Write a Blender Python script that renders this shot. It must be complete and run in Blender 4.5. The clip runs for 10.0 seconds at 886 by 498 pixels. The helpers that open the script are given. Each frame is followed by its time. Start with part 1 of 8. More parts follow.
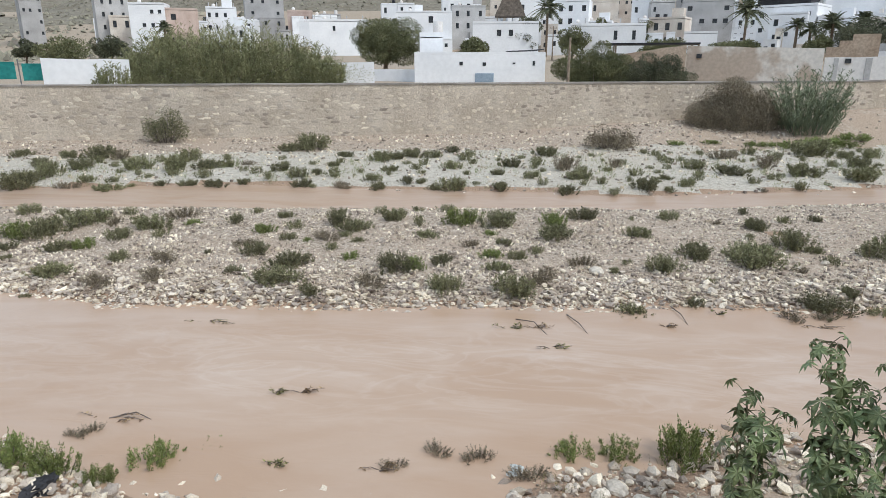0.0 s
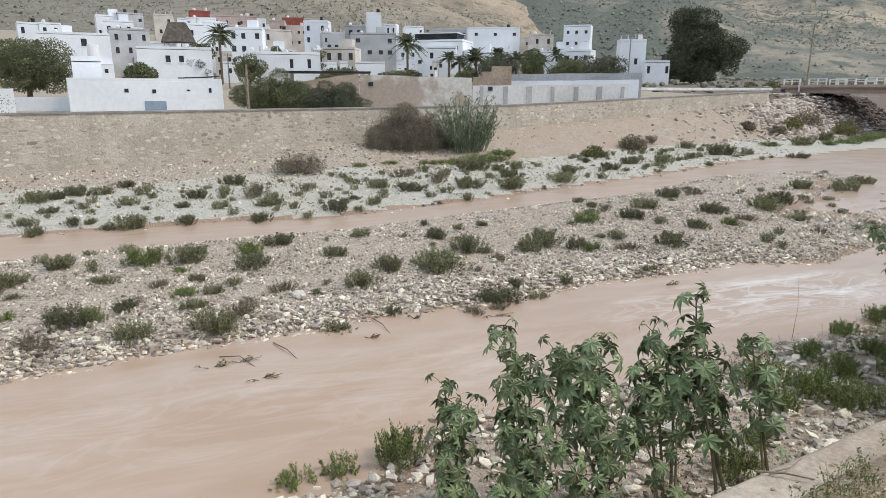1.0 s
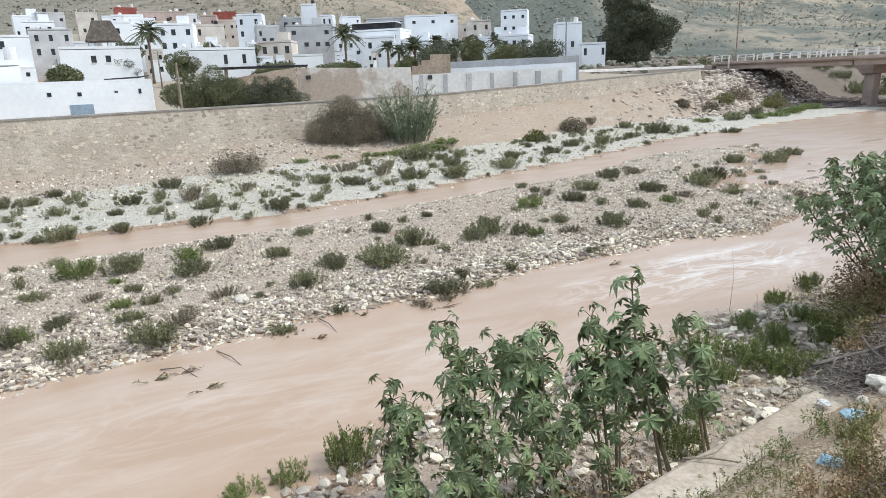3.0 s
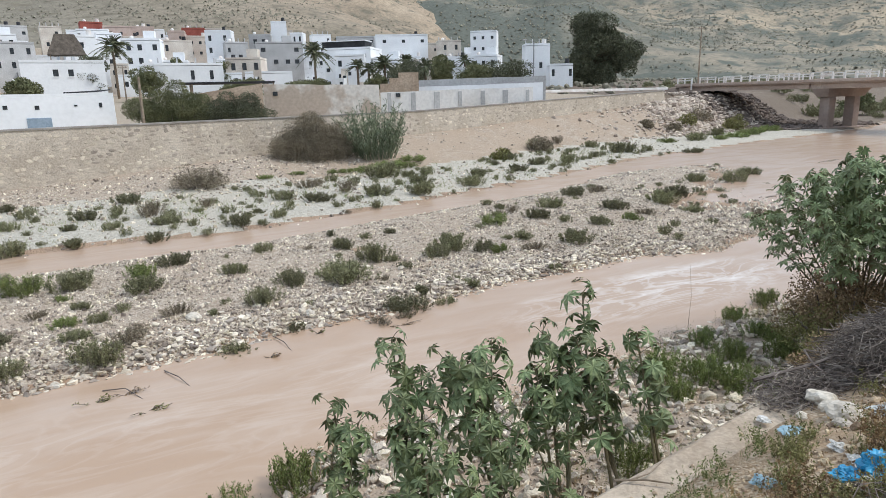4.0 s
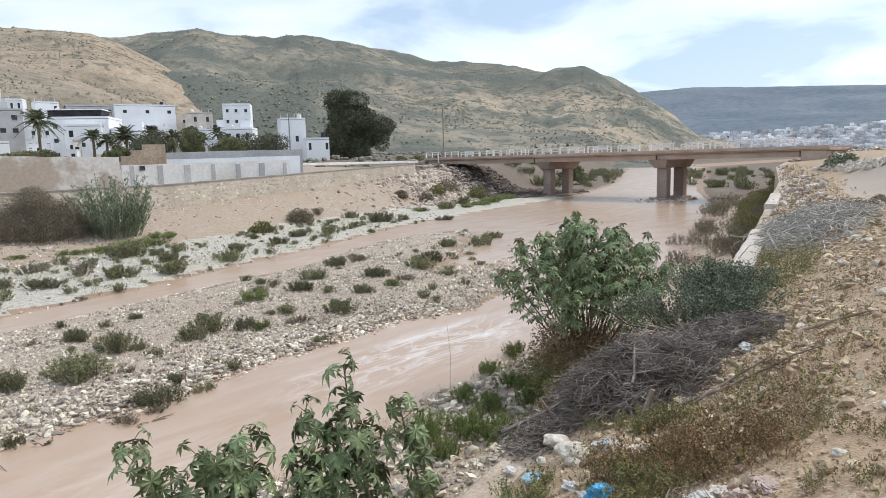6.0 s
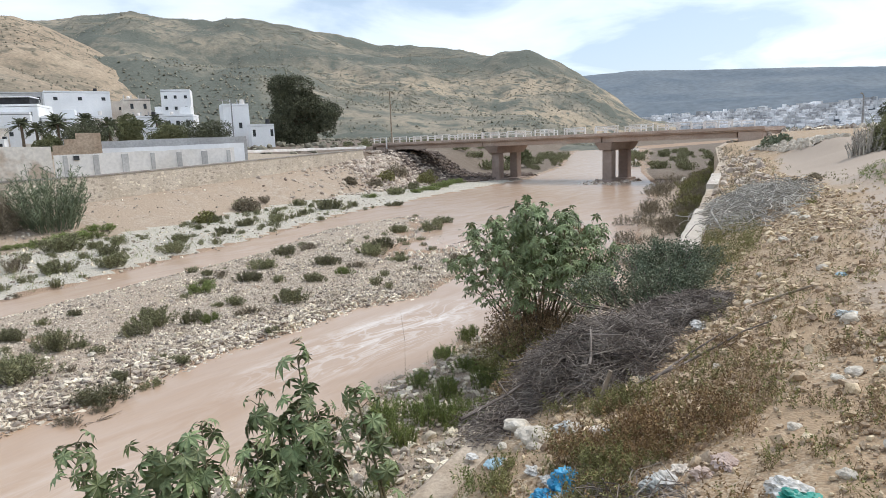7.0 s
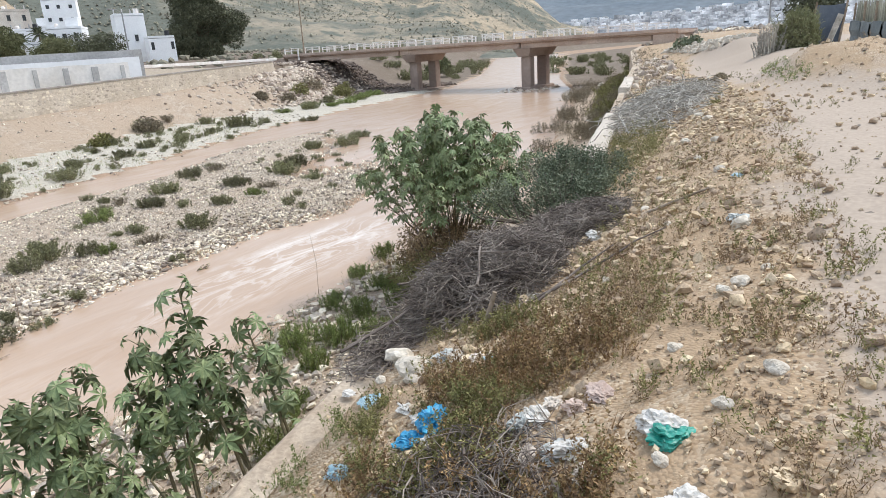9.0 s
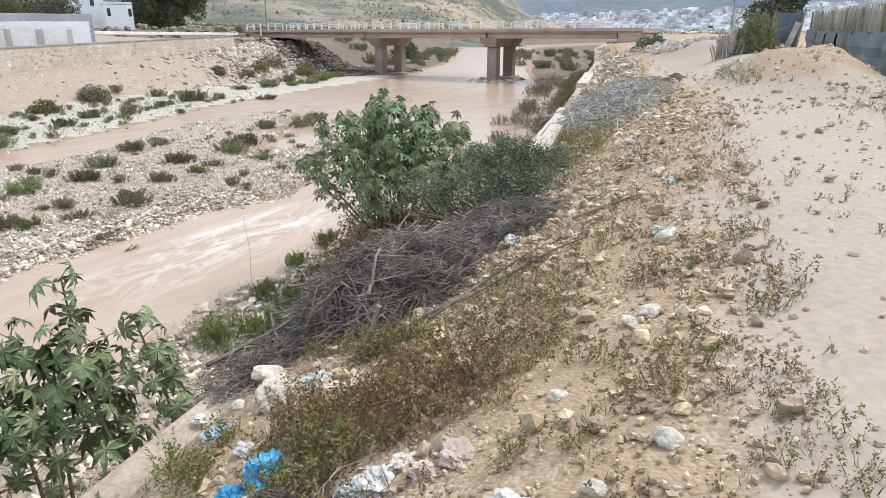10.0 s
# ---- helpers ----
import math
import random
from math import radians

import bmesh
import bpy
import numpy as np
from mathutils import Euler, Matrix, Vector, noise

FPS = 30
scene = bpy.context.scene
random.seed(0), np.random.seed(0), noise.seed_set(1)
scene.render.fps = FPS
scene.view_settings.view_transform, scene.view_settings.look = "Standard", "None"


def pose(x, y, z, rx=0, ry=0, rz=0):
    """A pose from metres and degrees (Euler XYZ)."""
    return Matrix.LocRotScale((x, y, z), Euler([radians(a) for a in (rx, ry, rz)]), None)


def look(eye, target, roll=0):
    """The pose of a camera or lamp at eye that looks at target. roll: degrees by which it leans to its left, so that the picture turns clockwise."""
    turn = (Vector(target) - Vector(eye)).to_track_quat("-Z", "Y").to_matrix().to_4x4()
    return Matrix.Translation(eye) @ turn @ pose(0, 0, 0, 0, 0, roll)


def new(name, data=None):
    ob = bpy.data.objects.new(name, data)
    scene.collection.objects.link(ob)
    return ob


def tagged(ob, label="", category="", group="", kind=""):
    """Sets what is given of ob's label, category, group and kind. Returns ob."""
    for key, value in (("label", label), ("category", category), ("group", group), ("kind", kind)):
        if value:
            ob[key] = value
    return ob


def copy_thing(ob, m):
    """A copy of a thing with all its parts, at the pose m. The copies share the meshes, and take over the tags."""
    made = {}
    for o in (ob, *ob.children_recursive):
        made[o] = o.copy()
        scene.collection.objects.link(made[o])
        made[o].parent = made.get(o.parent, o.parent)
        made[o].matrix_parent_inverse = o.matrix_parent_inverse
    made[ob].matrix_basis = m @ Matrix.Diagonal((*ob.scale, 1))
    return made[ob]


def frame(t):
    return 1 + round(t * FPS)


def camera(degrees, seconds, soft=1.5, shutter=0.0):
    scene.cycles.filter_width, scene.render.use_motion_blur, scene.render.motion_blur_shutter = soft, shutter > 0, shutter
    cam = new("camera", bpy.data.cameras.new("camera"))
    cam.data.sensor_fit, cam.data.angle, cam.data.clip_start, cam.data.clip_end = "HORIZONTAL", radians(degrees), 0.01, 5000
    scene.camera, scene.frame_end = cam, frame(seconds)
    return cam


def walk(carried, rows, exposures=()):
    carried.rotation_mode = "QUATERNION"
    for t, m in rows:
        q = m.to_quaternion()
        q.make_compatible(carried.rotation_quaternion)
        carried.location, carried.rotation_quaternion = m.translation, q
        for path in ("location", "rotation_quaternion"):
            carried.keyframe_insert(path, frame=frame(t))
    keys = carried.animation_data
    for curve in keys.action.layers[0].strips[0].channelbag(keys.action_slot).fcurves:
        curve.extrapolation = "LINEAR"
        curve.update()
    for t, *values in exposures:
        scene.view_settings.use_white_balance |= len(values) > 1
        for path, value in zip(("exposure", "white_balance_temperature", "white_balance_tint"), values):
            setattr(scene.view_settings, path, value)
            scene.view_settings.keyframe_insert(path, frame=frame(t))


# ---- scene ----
cam = camera(69.0, 10.0, soft=0.15)
PATH = [
    (0, (1.137, 0.096, 5.566), (0.986, 2.011, 5.007), -0.0),
    (0.5, (1.248, 0.073, 5.54), (1.702, 1.963, 5.071), 2.8),
    (1, (1.226, 0.099, 5.508), (1.968, 1.893, 5.028), 0.1),
    (1.5, (1.416, 0.057, 5.447), (2.258, 1.798, 4.939), 0.2),
    (2, (1.51, 0.064, 5.46), (2.273, 1.802, 4.828), -2.8),
    (2.5, (1.44, 0.121, 5.516), (2.332, 1.79, 4.869), -0.1),
    (2.7, (1.398, 0.123, 5.59), (2.246, 1.843, 5.024), -2.0),
    (3.8, (1.764, 0.164, 5.469), (2.728, 1.85, 4.993), -1.7),
    (4, (1.796, 0.173, 5.459), (2.757, 1.864, 4.996), -1.5),
    (4.5, (1.838, 0.157, 5.459), (2.9, 1.808, 5.078), -1.8),
    (5, (1.887, 0.15, 5.443), (3.16, 1.658, 5.121), -1.6),
    (5.5, (1.922, 0.122, 5.448), (3.363, 1.48, 5.164), -0.9),
    (5.7, (1.92, 0.107, 5.46), (3.409, 1.412, 5.179), -1.3),
    (6.8, (1.971, 0.213, 5.499), (3.563, 1.393, 5.233), -1.7),
    (7, (1.977, 0.206, 5.475), (3.595, 1.339, 5.158), -2.2),
    (7.5, (2.075, 0.182, 5.432), (3.618, 1.368, 4.97), -2.8),
    (8, (2.222, 0.145, 5.42), (3.797, 1.254, 4.884), -2.9),
    (8.5, (2.386, 0.178, 5.423), (4.082, 1.119, 4.936), -1.1),
    (9, (2.571, 0.161, 5.382), (4.248, 1.08, 4.795), -3.5),
    (9.5, (2.872, 0.054, 5.379), (4.511, 1.05, 4.812), -4.7),
    (10, (3.265, 0.045, 5.297), (4.986, 0.851, 4.671), 0.1),
]
walk(cam, [(t, look(eye, target, roll)) for t, eye, target, roll in PATH], exposures=[(0.0, 0.12, 6430, 9), (1.5, 0.22, 6400, 9), (2.5, 0.51, 6300, 7), (4.0, 0.25, 6400, 9), (5.5, 0.29, 6420, 10), (7.0, 0.3, 6620, 10), (8.5, 0.47, 6620, 10), (10.0, 0.64, 6520, 10)])

# ---- world, sun, exposure ----
SUN_AZIMUTH, SUN_HEIGHT = 118.0, 52.0


def make_world():
    world = bpy.data.worlds.new("overcast_sky")
    scene.world = world
    world.use_nodes = True
    tree = world.node_tree
    tree.nodes.clear()
    out = tree.nodes.new("ShaderNodeOutputWorld")
    add = tree.nodes.new("ShaderNodeAddShader")
    sky = tree.nodes.new("ShaderNodeTexSky")
    sky.sky_type, sky.sun_disc = "NISHITA", False
    sky.sun_elevation, sky.sun_rotation = radians(SUN_HEIGHT), radians(SUN_AZIMUTH)
    clear = tree.nodes.new("ShaderNodeBackground")
    clear.inputs["Strength"].default_value = 0.05
    tree.links.new(sky.outputs[0], clear.inputs["Color"])
    # a broken cloud deck: noise stretched towards the horizon
    coord = tree.nodes.new("ShaderNodeTexCoord")
    split = tree.nodes.new("ShaderNodeSeparateXYZ")
    tree.links.new(coord.outputs["Generated"], split.inputs[0])
    lift = tree.nodes.new("ShaderNodeMath")
    lift.operation, lift.inputs[1].default_value = "ADD", 0.16
    top = tree.nodes.new("ShaderNodeMath")
    top.operation, top.inputs[1].default_value = "MAXIMUM", 0.0
    tree.links.new(split.outputs["Z"], top.inputs[0])
    tree.links.new(top.outputs[0], lift.inputs[0])
    div = tree.nodes.new("ShaderNodeVectorMath")
    div.operation = "DIVIDE"
    join = tree.nodes.new("ShaderNodeCombineXYZ")
    for k in range(3):
        tree.links.new(lift.outputs[0], join.inputs[k])
    tree.links.new(coord.outputs["Generated"], div.inputs[0])
    tree.links.new(join.outputs[0], div.inputs[1])
    fluff = tree.nodes.new("ShaderNodeTexNoise")
    fluff.inputs["Scale"].default_value, fluff.inputs["Detail"].default_value = 1.35, 7.0
    fluff.inputs["Roughness"].default_value, fluff.inputs["Distortion"].default_value = 0.52, 0.4
    tree.links.new(div.outputs[0], fluff.inputs["Vector"])
    ramp = tree.nodes.new("ShaderNodeValToRGB")
    stops = ramp.color_ramp.elements
    stops[0].position, stops[0].color = 0.36, (0.40, 0.50, 0.63, 1)
    stops[1].position, stops[1].color = 0.72, (0.88, 0.89, 0.90, 1)
    mid = stops.new(0.49)
    mid.color = (0.68, 0.76, 0.86, 1)
    tree.links.new(fluff.outputs["Fac"], ramp.inputs[0])
    cloud = tree.nodes.new("ShaderNodeBackground")
    cloud.inputs["Strength"].default_value = 0.78
    tree.links.new(ramp.outputs[0], cloud.inputs["Color"])
    tree.links.new(clear.outputs[0], add.inputs[0])
    tree.links.new(cloud.outputs[0], add.inputs[1])
    tree.links.new(add.outputs[0], out.inputs["Surface"])


make_world()
sun = new("sun", bpy.data.lights.new("sun", "SUN"))
sun.data.energy, sun.data.angle, sun.data.color = 1.9, radians(16), (1.0, 0.97, 0.92)
_a, _h = radians(SUN_AZIMUTH), radians(SUN_HEIGHT)
sun.matrix_world = look((100 * math.sin(_a) * math.cos(_h), 100 * math.cos(_a) * math.cos(_h), 100 * math.sin(_h)), (0, 0, 0))


# ---- materials ----
def material(name, dark, light, scale=6.0, rough=0.85, bump=0.3, bump_scale=40.0, fine=None, metal=0.0, island=0.0, objects=0.0, stops=(0.35, 0.65), spec=0.3):
    """Two tones by a broad and a fine noise, a fine relief, and a tone of its own for each island or object."""
    mat = bpy.data.materials.new(name)
    mat.use_nodes = True
    tree = mat.node_tree
    bsdf = tree.nodes["Principled BSDF"]
    coord = tree.nodes.new("ShaderNodeTexCoord")
    broad = tree.nodes.new("ShaderNodeTexNoise")
    broad.inputs["Scale"].default_value, broad.inputs["Detail"].default_value = scale, 8.0
    tree.links.new(coord.outputs["Object"], broad.inputs["Vector"])
    ramp = tree.nodes.new("ShaderNodeValToRGB")
    ramp.color_ramp.elements[0].position, ramp.color_ramp.elements[0].color = stops[0], (*dark, 1)
    ramp.color_ramp.elements[1].position, ramp.color_ramp.elements[1].color = stops[1], (*light, 1)
    tree.links.new(broad.outputs["Fac"], ramp.inputs[0])
    colour = ramp.outputs[0]
    small = tree.nodes.new("ShaderNodeTexNoise")
    small.inputs["Scale"].default_value, small.inputs["Detail"].default_value = bump_scale, 6.0
    tree.links.new(coord.outputs["Object"], small.inputs["Vector"])
    if fine:
        mix = tree.nodes.new("ShaderNodeMix")
        mix.data_type, mix.blend_type = "RGBA", "MULTIPLY"
        span = tree.nodes.new("ShaderNodeMapRange")
        span.inputs["From Min"].default_value, span.inputs["From Max"].default_value = 0.3, 0.7
        span.inputs["To Min"].default_value, span.inputs["To Max"].default_value = 1 - fine, 1 + fine * 0.4
        tree.links.new(small.outputs["Fac"], span.inputs["Value"])
        mix.inputs["Factor"].default_value = 1.0
        tree.links.new(colour, mix.inputs["A"])
        tree.links.new(span.outputs[0], mix.inputs["B"])
        colour = mix.outputs["Result"]
    for amount, kind in ((island, "ShaderNodeNewGeometry"), (objects, "ShaderNodeObjectInfo")):
        if amount:
            info = tree.nodes.new(kind)
            value = info.outputs["Random Per Island" if kind == "ShaderNodeNewGeometry" else "Random"]
            hue = tree.nodes.new("ShaderNodeHueSaturation")
            for key, low, high in (("Value", 1 - amount, 1 + amount), ("Hue", 0.5 - 0.03 * amount, 0.5 + 0.03 * amount)):
                span = tree.nodes.new("ShaderNodeMapRange")
                span.inputs["To Min"].default_value, span.inputs["To Max"].default_value = low, high
                tree.links.new(value, span.inputs["Value"])
                tree.links.new(span.outputs[0], hue.inputs[key])
            tree.links.new(colour, hue.inputs["Color"])
            colour = hue.outputs[0]
    tree.links.new(colour, bsdf.inputs["Base Color"])
    bsdf.inputs["Roughness"].default_value, bsdf.inputs["Metallic"].default_value = rough, metal
    bsdf.inputs["Specular IOR Level"].default_value = spec
    if bump:
        relief = tree.nodes.new("ShaderNodeBump")
        relief.inputs["Strength"].default_value, relief.inputs["Distance"].default_value = bump, 0.02
        tree.links.new(small.outputs["Fac"], relief.inputs["Height"])
        tree.links.new(relief.outputs[0], bsdf.inputs["Normal"])
    return mat


def pebbly(name, tones, cell=14.0, broad=0.35, sand=(0.4, 0.33, 0.25), sand_share=0.45, bump=0.8, track=None):
    """Loose pebbles: a tone for each cell, sand between them in broad drifts."""
    mat = bpy.data.materials.new(name)
    mat.use_nodes = True
    tree = mat.node_tree
    bsdf = tree.nodes["Principled BSDF"]
    coord = tree.nodes.new("ShaderNodeTexCoord")
    warp = tree.nodes.new("ShaderNodeTexNoise")
    warp.inputs["Scale"].default_value = 3.0
    shift = tree.nodes.new("ShaderNodeVectorMath")
    shift.operation, shift.inputs["Scale"].default_value = "SCALE", 0.12
    tree.links.new(coord.outputs["Object"], warp.inputs["Vector"])
    tree.links.new(warp.outputs["Color"], shift.inputs[0])
    place = tree.nodes.new("ShaderNodeVectorMath")
    tree.links.new(coord.outputs["Object"], place.inputs[0])
    tree.links.new(shift.outputs[0], place.inputs[1])
    cells = tree.nodes.new("ShaderNodeTexVoronoi")
    cells.inputs["Scale"].default_value, cells.inputs["Randomness"].default_value = cell, 1.0
    tree.links.new(place.outputs[0], cells.inputs["Vector"])
    pick = tree.nodes.new("ShaderNodeSeparateColor")
    tree.links.new(cells.outputs["Color"], pick.inputs[0])
    ramp = tree.nodes.new("ShaderNodeValToRGB")
    ramp.color_ramp.elements[0].color, ramp.color_ramp.elements[1].color = (*tones[0], 1), (*tones[-1], 1)
    for k, tone in enumerate(tones[1:-1]):
        ramp.color_ramp.elements.new((k + 1) / (len(tones) - 1)).color = (*tone, 1)
    tree.links.new(pick.outputs[0], ramp.inputs[0])
    drift = tree.nodes.new("ShaderNodeTexNoise")
    drift.inputs["Scale"].default_value, drift.inputs["Detail"].default_value = broad, 9.0
    drift.inputs["Roughness"].default_value = 0.62
    tree.links.new(coord.outputs["Object"], drift.inputs["Vector"])
    share = tree.nodes.new("ShaderNodeMapRange")
    share.inputs["From Min"].default_value, share.inputs["From Max"].default_value = sand_share - 0.05, sand_share + 0.12
    share.inputs["To Min"].default_value, share.inputs["To Max"].default_value = 0.92, 0.15
    tree.links.new(drift.outputs["Fac"], share.inputs["Value"])
    mix = tree.nodes.new("ShaderNodeMix")
    mix.data_type = "RGBA"
    mix.inputs["B"].default_value = (*sand, 1)
    tree.links.new(share.outputs[0], mix.inputs["Factor"])
    tree.links.new(ramp.outputs[0], mix.inputs["A"])
    worn_share = None
    if track:
        worn = tree.nodes.new("ShaderNodeAttribute")
        worn.attribute_name = "track"
        edge = tree.nodes.new("ShaderNodeMath")
        tree.links.new(worn.outputs["Fac"], edge.inputs[0])
        tree.links.new(drift.outputs["Fac"], edge.inputs[1])
        span = tree.nodes.new("ShaderNodeMapRange")
        span.inputs["From Min"].default_value, span.inputs["From Max"].default_value = 0.85, 1.15
        tree.links.new(edge.outputs[0], span.inputs["Value"])
        flat = tree.nodes.new("ShaderNodeMix")
        flat.data_type = "RGBA"
        flat.inputs["B"].default_value = (*track, 1)
        tree.links.new(span.outputs[0], flat.inputs["Factor"])
        tree.links.new(mix.outputs["Result"], flat.inputs["A"])
        mix = flat
        worn_share = span.outputs[0]
    grain = tree.nodes.new("ShaderNodeTexNoise")
    grain.inputs["Scale"].default_value, grain.inputs["Detail"].default_value = 25.0, 8.0
    tree.links.new(coord.outputs["Object"], grain.inputs["Vector"])
    tone = tree.nodes.new("ShaderNodeMapRange")
    tone.inputs["From Min"].default_value, tone.inputs["From Max"].default_value = 0.3, 0.7
    tone.inputs["To Min"].default_value, tone.inputs["To Max"].default_value = (0.86, 1.06) if track else (0.7, 1.12)
    tree.links.new(grain.outputs["Fac"], tone.inputs["Value"])
    shade = tree.nodes.new("ShaderNodeMix")
    shade.data_type, shade.blend_type = "RGBA", "MULTIPLY"
    shade.inputs["Factor"].default_value = 1.0
    tree.links.new(mix.outputs["Result"], shade.inputs["A"])
    tree.links.new(tone.outputs[0], shade.inputs["B"])
    tree.links.new(shade.outputs["Result"], bsdf.inputs["Base Color"])
    bsdf.inputs["Roughness"].default_value, bsdf.inputs["Specular IOR Level"].default_value = 0.9, 0.2
    edge = tree.nodes.new("ShaderNodeMath")
    edge.operation = "SUBTRACT"
    edge.inputs[0].default_value = 1.0
    tree.links.new(cells.outputs["Distance"], edge.inputs[1])
    height = edge.outputs[0]
    if worn_share is not None:
        keep = tree.nodes.new("ShaderNodeMapRange")
        keep.inputs["To Min"].default_value, keep.inputs["To Max"].default_value = 1.0, 0.1
        tree.links.new(worn_share, keep.inputs["Value"])
        press = tree.nodes.new("ShaderNodeMath")
        press.operation = "MULTIPLY"
        tree.links.new(height, press.inputs[0])
        tree.links.new(keep.outputs[0], press.inputs[1])
        height = press.outputs[0]
    total = tree.nodes.new("ShaderNodeMath")
    tree.links.new(height, total.inputs[0])
    tree.links.new(grain.outputs["Fac"], total.inputs[1])
    if worn_share is not None:
        even = tree.nodes.new("ShaderNodeMath")
        even.operation = "MULTIPLY"
        tree.links.new(total.outputs[0], even.inputs[0])
        tree.links.new(keep.outputs[0], even.inputs[1])
        total = even
    relief = tree.nodes.new("ShaderNodeBump")
    relief.inputs["Strength"].default_value, relief.inputs["Distance"].default_value = bump, 0.04
    tree.links.new(total.outputs[0], relief.inputs["Height"])
    tree.links.new(relief.outputs[0], bsdf.inputs["Normal"])
    return mat


def muddy_water():
    mat = bpy.data.materials.new("muddy_water")
    mat.use_nodes = True
    tree = mat.node_tree
    bsdf = tree.nodes["Principled BSDF"]
    coord = tree.nodes.new("ShaderNodeTexCoord")
    flow = tree.nodes.new("ShaderNodeMapping")
    flow.inputs["Scale"].default_value = (0.45, 1.3, 1.0)
    flow.inputs["Rotation"].default_value = (0, 0, radians(-8))
    tree.links.new(coord.outputs["Object"], flow.inputs["Vector"])
    silt = tree.nodes.new("ShaderNodeTexNoise")
    silt.inputs["Scale"].default_value, silt.inputs["Detail"].default_value, silt.inputs["Distortion"].default_value = 0.55, 8.0, 1.2
    tree.links.new(flow.outputs[0], silt.inputs["Vector"])
    ramp = tree.nodes.new("ShaderNodeValToRGB")
    ramp.color_ramp.elements[0].position, ramp.color_ramp.elements[0].color = 0.35, (0.44, 0.305, 0.21, 1)
    ramp.color_ramp.elements[1].position, ramp.color_ramp.elements[1].color = 0.65, (0.485, 0.36, 0.27, 1)
    tree.links.new(silt.outputs["Fac"], ramp.inputs[0])
    # foam streaks where the current breaks over stones
    split = tree.nodes.new("ShaderNodeSeparateXYZ")
    tree.links.new(coord.outputs["Object"], split.inputs[0])

    def spot(cx, cy, rx, ry):
        parts = []
        for axis, c, r in (("X", cx, rx), ("Y", cy, ry)):
            sub = tree.nodes.new("ShaderNodeMath")
            sub.operation, sub.inputs[1].default_value = "SUBTRACT", c
            tree.links.new(split.outputs[axis], sub.inputs[0])
            div = tree.nodes.new("ShaderNodeMath")
            div.operation, div.inputs[1].default_value = "DIVIDE", r
            tree.links.new(sub.outputs[0], div.inputs[0])
            sq = tree.nodes.new("ShaderNodeMath")
            sq.operation, sq.inputs[1].default_value = "POWER", 2.0
            ab = tree.nodes.new("ShaderNodeMath")
            ab.operation = "ABSOLUTE"
            tree.links.new(div.outputs[0], ab.inputs[0])
            tree.links.new(ab.outputs[0], sq.inputs[0])
            parts.append(sq.outputs[0])
        add = tree.nodes.new("ShaderNodeMath")
        tree.links.new(parts[0], add.inputs[0])
        tree.links.new(parts[1], add.inputs[1])
        span = tree.nodes.new("ShaderNodeMapRange")
        span.inputs["From Min"].default_value, span.inputs["From Max"].default_value = 0.1, 1.0
        span.inputs["To Min"].default_value, span.inputs["To Max"].default_value = 1.0, 0.0
        tree.links.new(add.outputs[0], span.inputs["Value"])
        return span.outputs[0]

    rapid, calm = spot(16.0, 12.3, 6.0, 1.9), spot(1.0, 11.2, 16.0, 2.6)
    weak = tree.nodes.new("ShaderNodeMath")
    weak.operation, weak.inputs[1].default_value = "MULTIPLY", 0.2
    tree.links.new(calm, weak.inputs[0])
    where = tree.nodes.new("ShaderNodeMath")
    where.operation = "MAXIMUM"
    tree.links.new(rapid, where.inputs[0])
    tree.links.new(weak.outputs[0], where.inputs[1])
    streak = tree.nodes.new("ShaderNodeTexNoise")
    streak.inputs["Scale"].default_value, streak.inputs["Detail"].default_value, streak.inputs["Distortion"].default_value = 0.6, 7.0, 1.1
    tree.links.new(flow.outputs[0], streak.inputs["Vector"])
    swirl = tree.nodes.new("ShaderNodeTexNoise")
    swirl.inputs["Scale"].default_value, swirl.inputs["Detail"].default_value, swirl.inputs["Distortion"].default_value = 0.8, 6.0, 2.6
    tree.links.new(flow.outputs[0], swirl.inputs["Vector"])
    ridge = tree.nodes.new("ShaderNodeMath")
    ridge.operation, ridge.inputs[1].default_value = "SUBTRACT", 0.5
    tree.links.new(swirl.outputs["Fac"], ridge.inputs[0])
    line = tree.nodes.new("ShaderNodeMath")
    line.operation = "ABSOLUTE"
    tree.links.new(ridge.outputs[0], line.inputs[0])
    thin = tree.nodes.new("ShaderNodeMapRange")
    thin.inputs["From Min"].default_value, thin.inputs["From Max"].default_value = 0.0, 0.07
    thin.inputs["To Min"].default_value, thin.inputs["To Max"].default_value = 0.32, 0.0
    tree.links.new(line.outputs[0], thin.inputs["Value"])
    froth = tree.nodes.new("ShaderNodeMapRange")
    froth.inputs["From Min"].default_value, froth.inputs["From Max"].default_value = 0.5, 0.8
    tree.links.new(streak.outputs["Fac"], froth.inputs["Value"])
    foam = tree.nodes.new("ShaderNodeMath")
    foam.use_clamp = True
    tree.links.new(thin.outputs[0], foam.inputs[0])
    tree.links.new(froth.outputs[0], foam.inputs[1])
    amount = tree.nodes.new("ShaderNodeMath")
    amount.operation = "MULTIPLY"
    tree.links.new(foam.outputs[0], amount.inputs[0])
    tree.links.new(where.outputs[0], amount.inputs[1])
    mix = tree.nodes.new("ShaderNodeMix")
    mix.data_type = "RGBA"
    mix.inputs["B"].default_value = (0.86, 0.82, 0.78, 1)
    tree.links.new(amount.outputs[0], mix.inputs["Factor"])
    tree.links.new(ramp.outputs[0], mix.inputs["A"])
    tree.links.new(mix.outputs["Result"], bsdf.inputs["Base Color"])
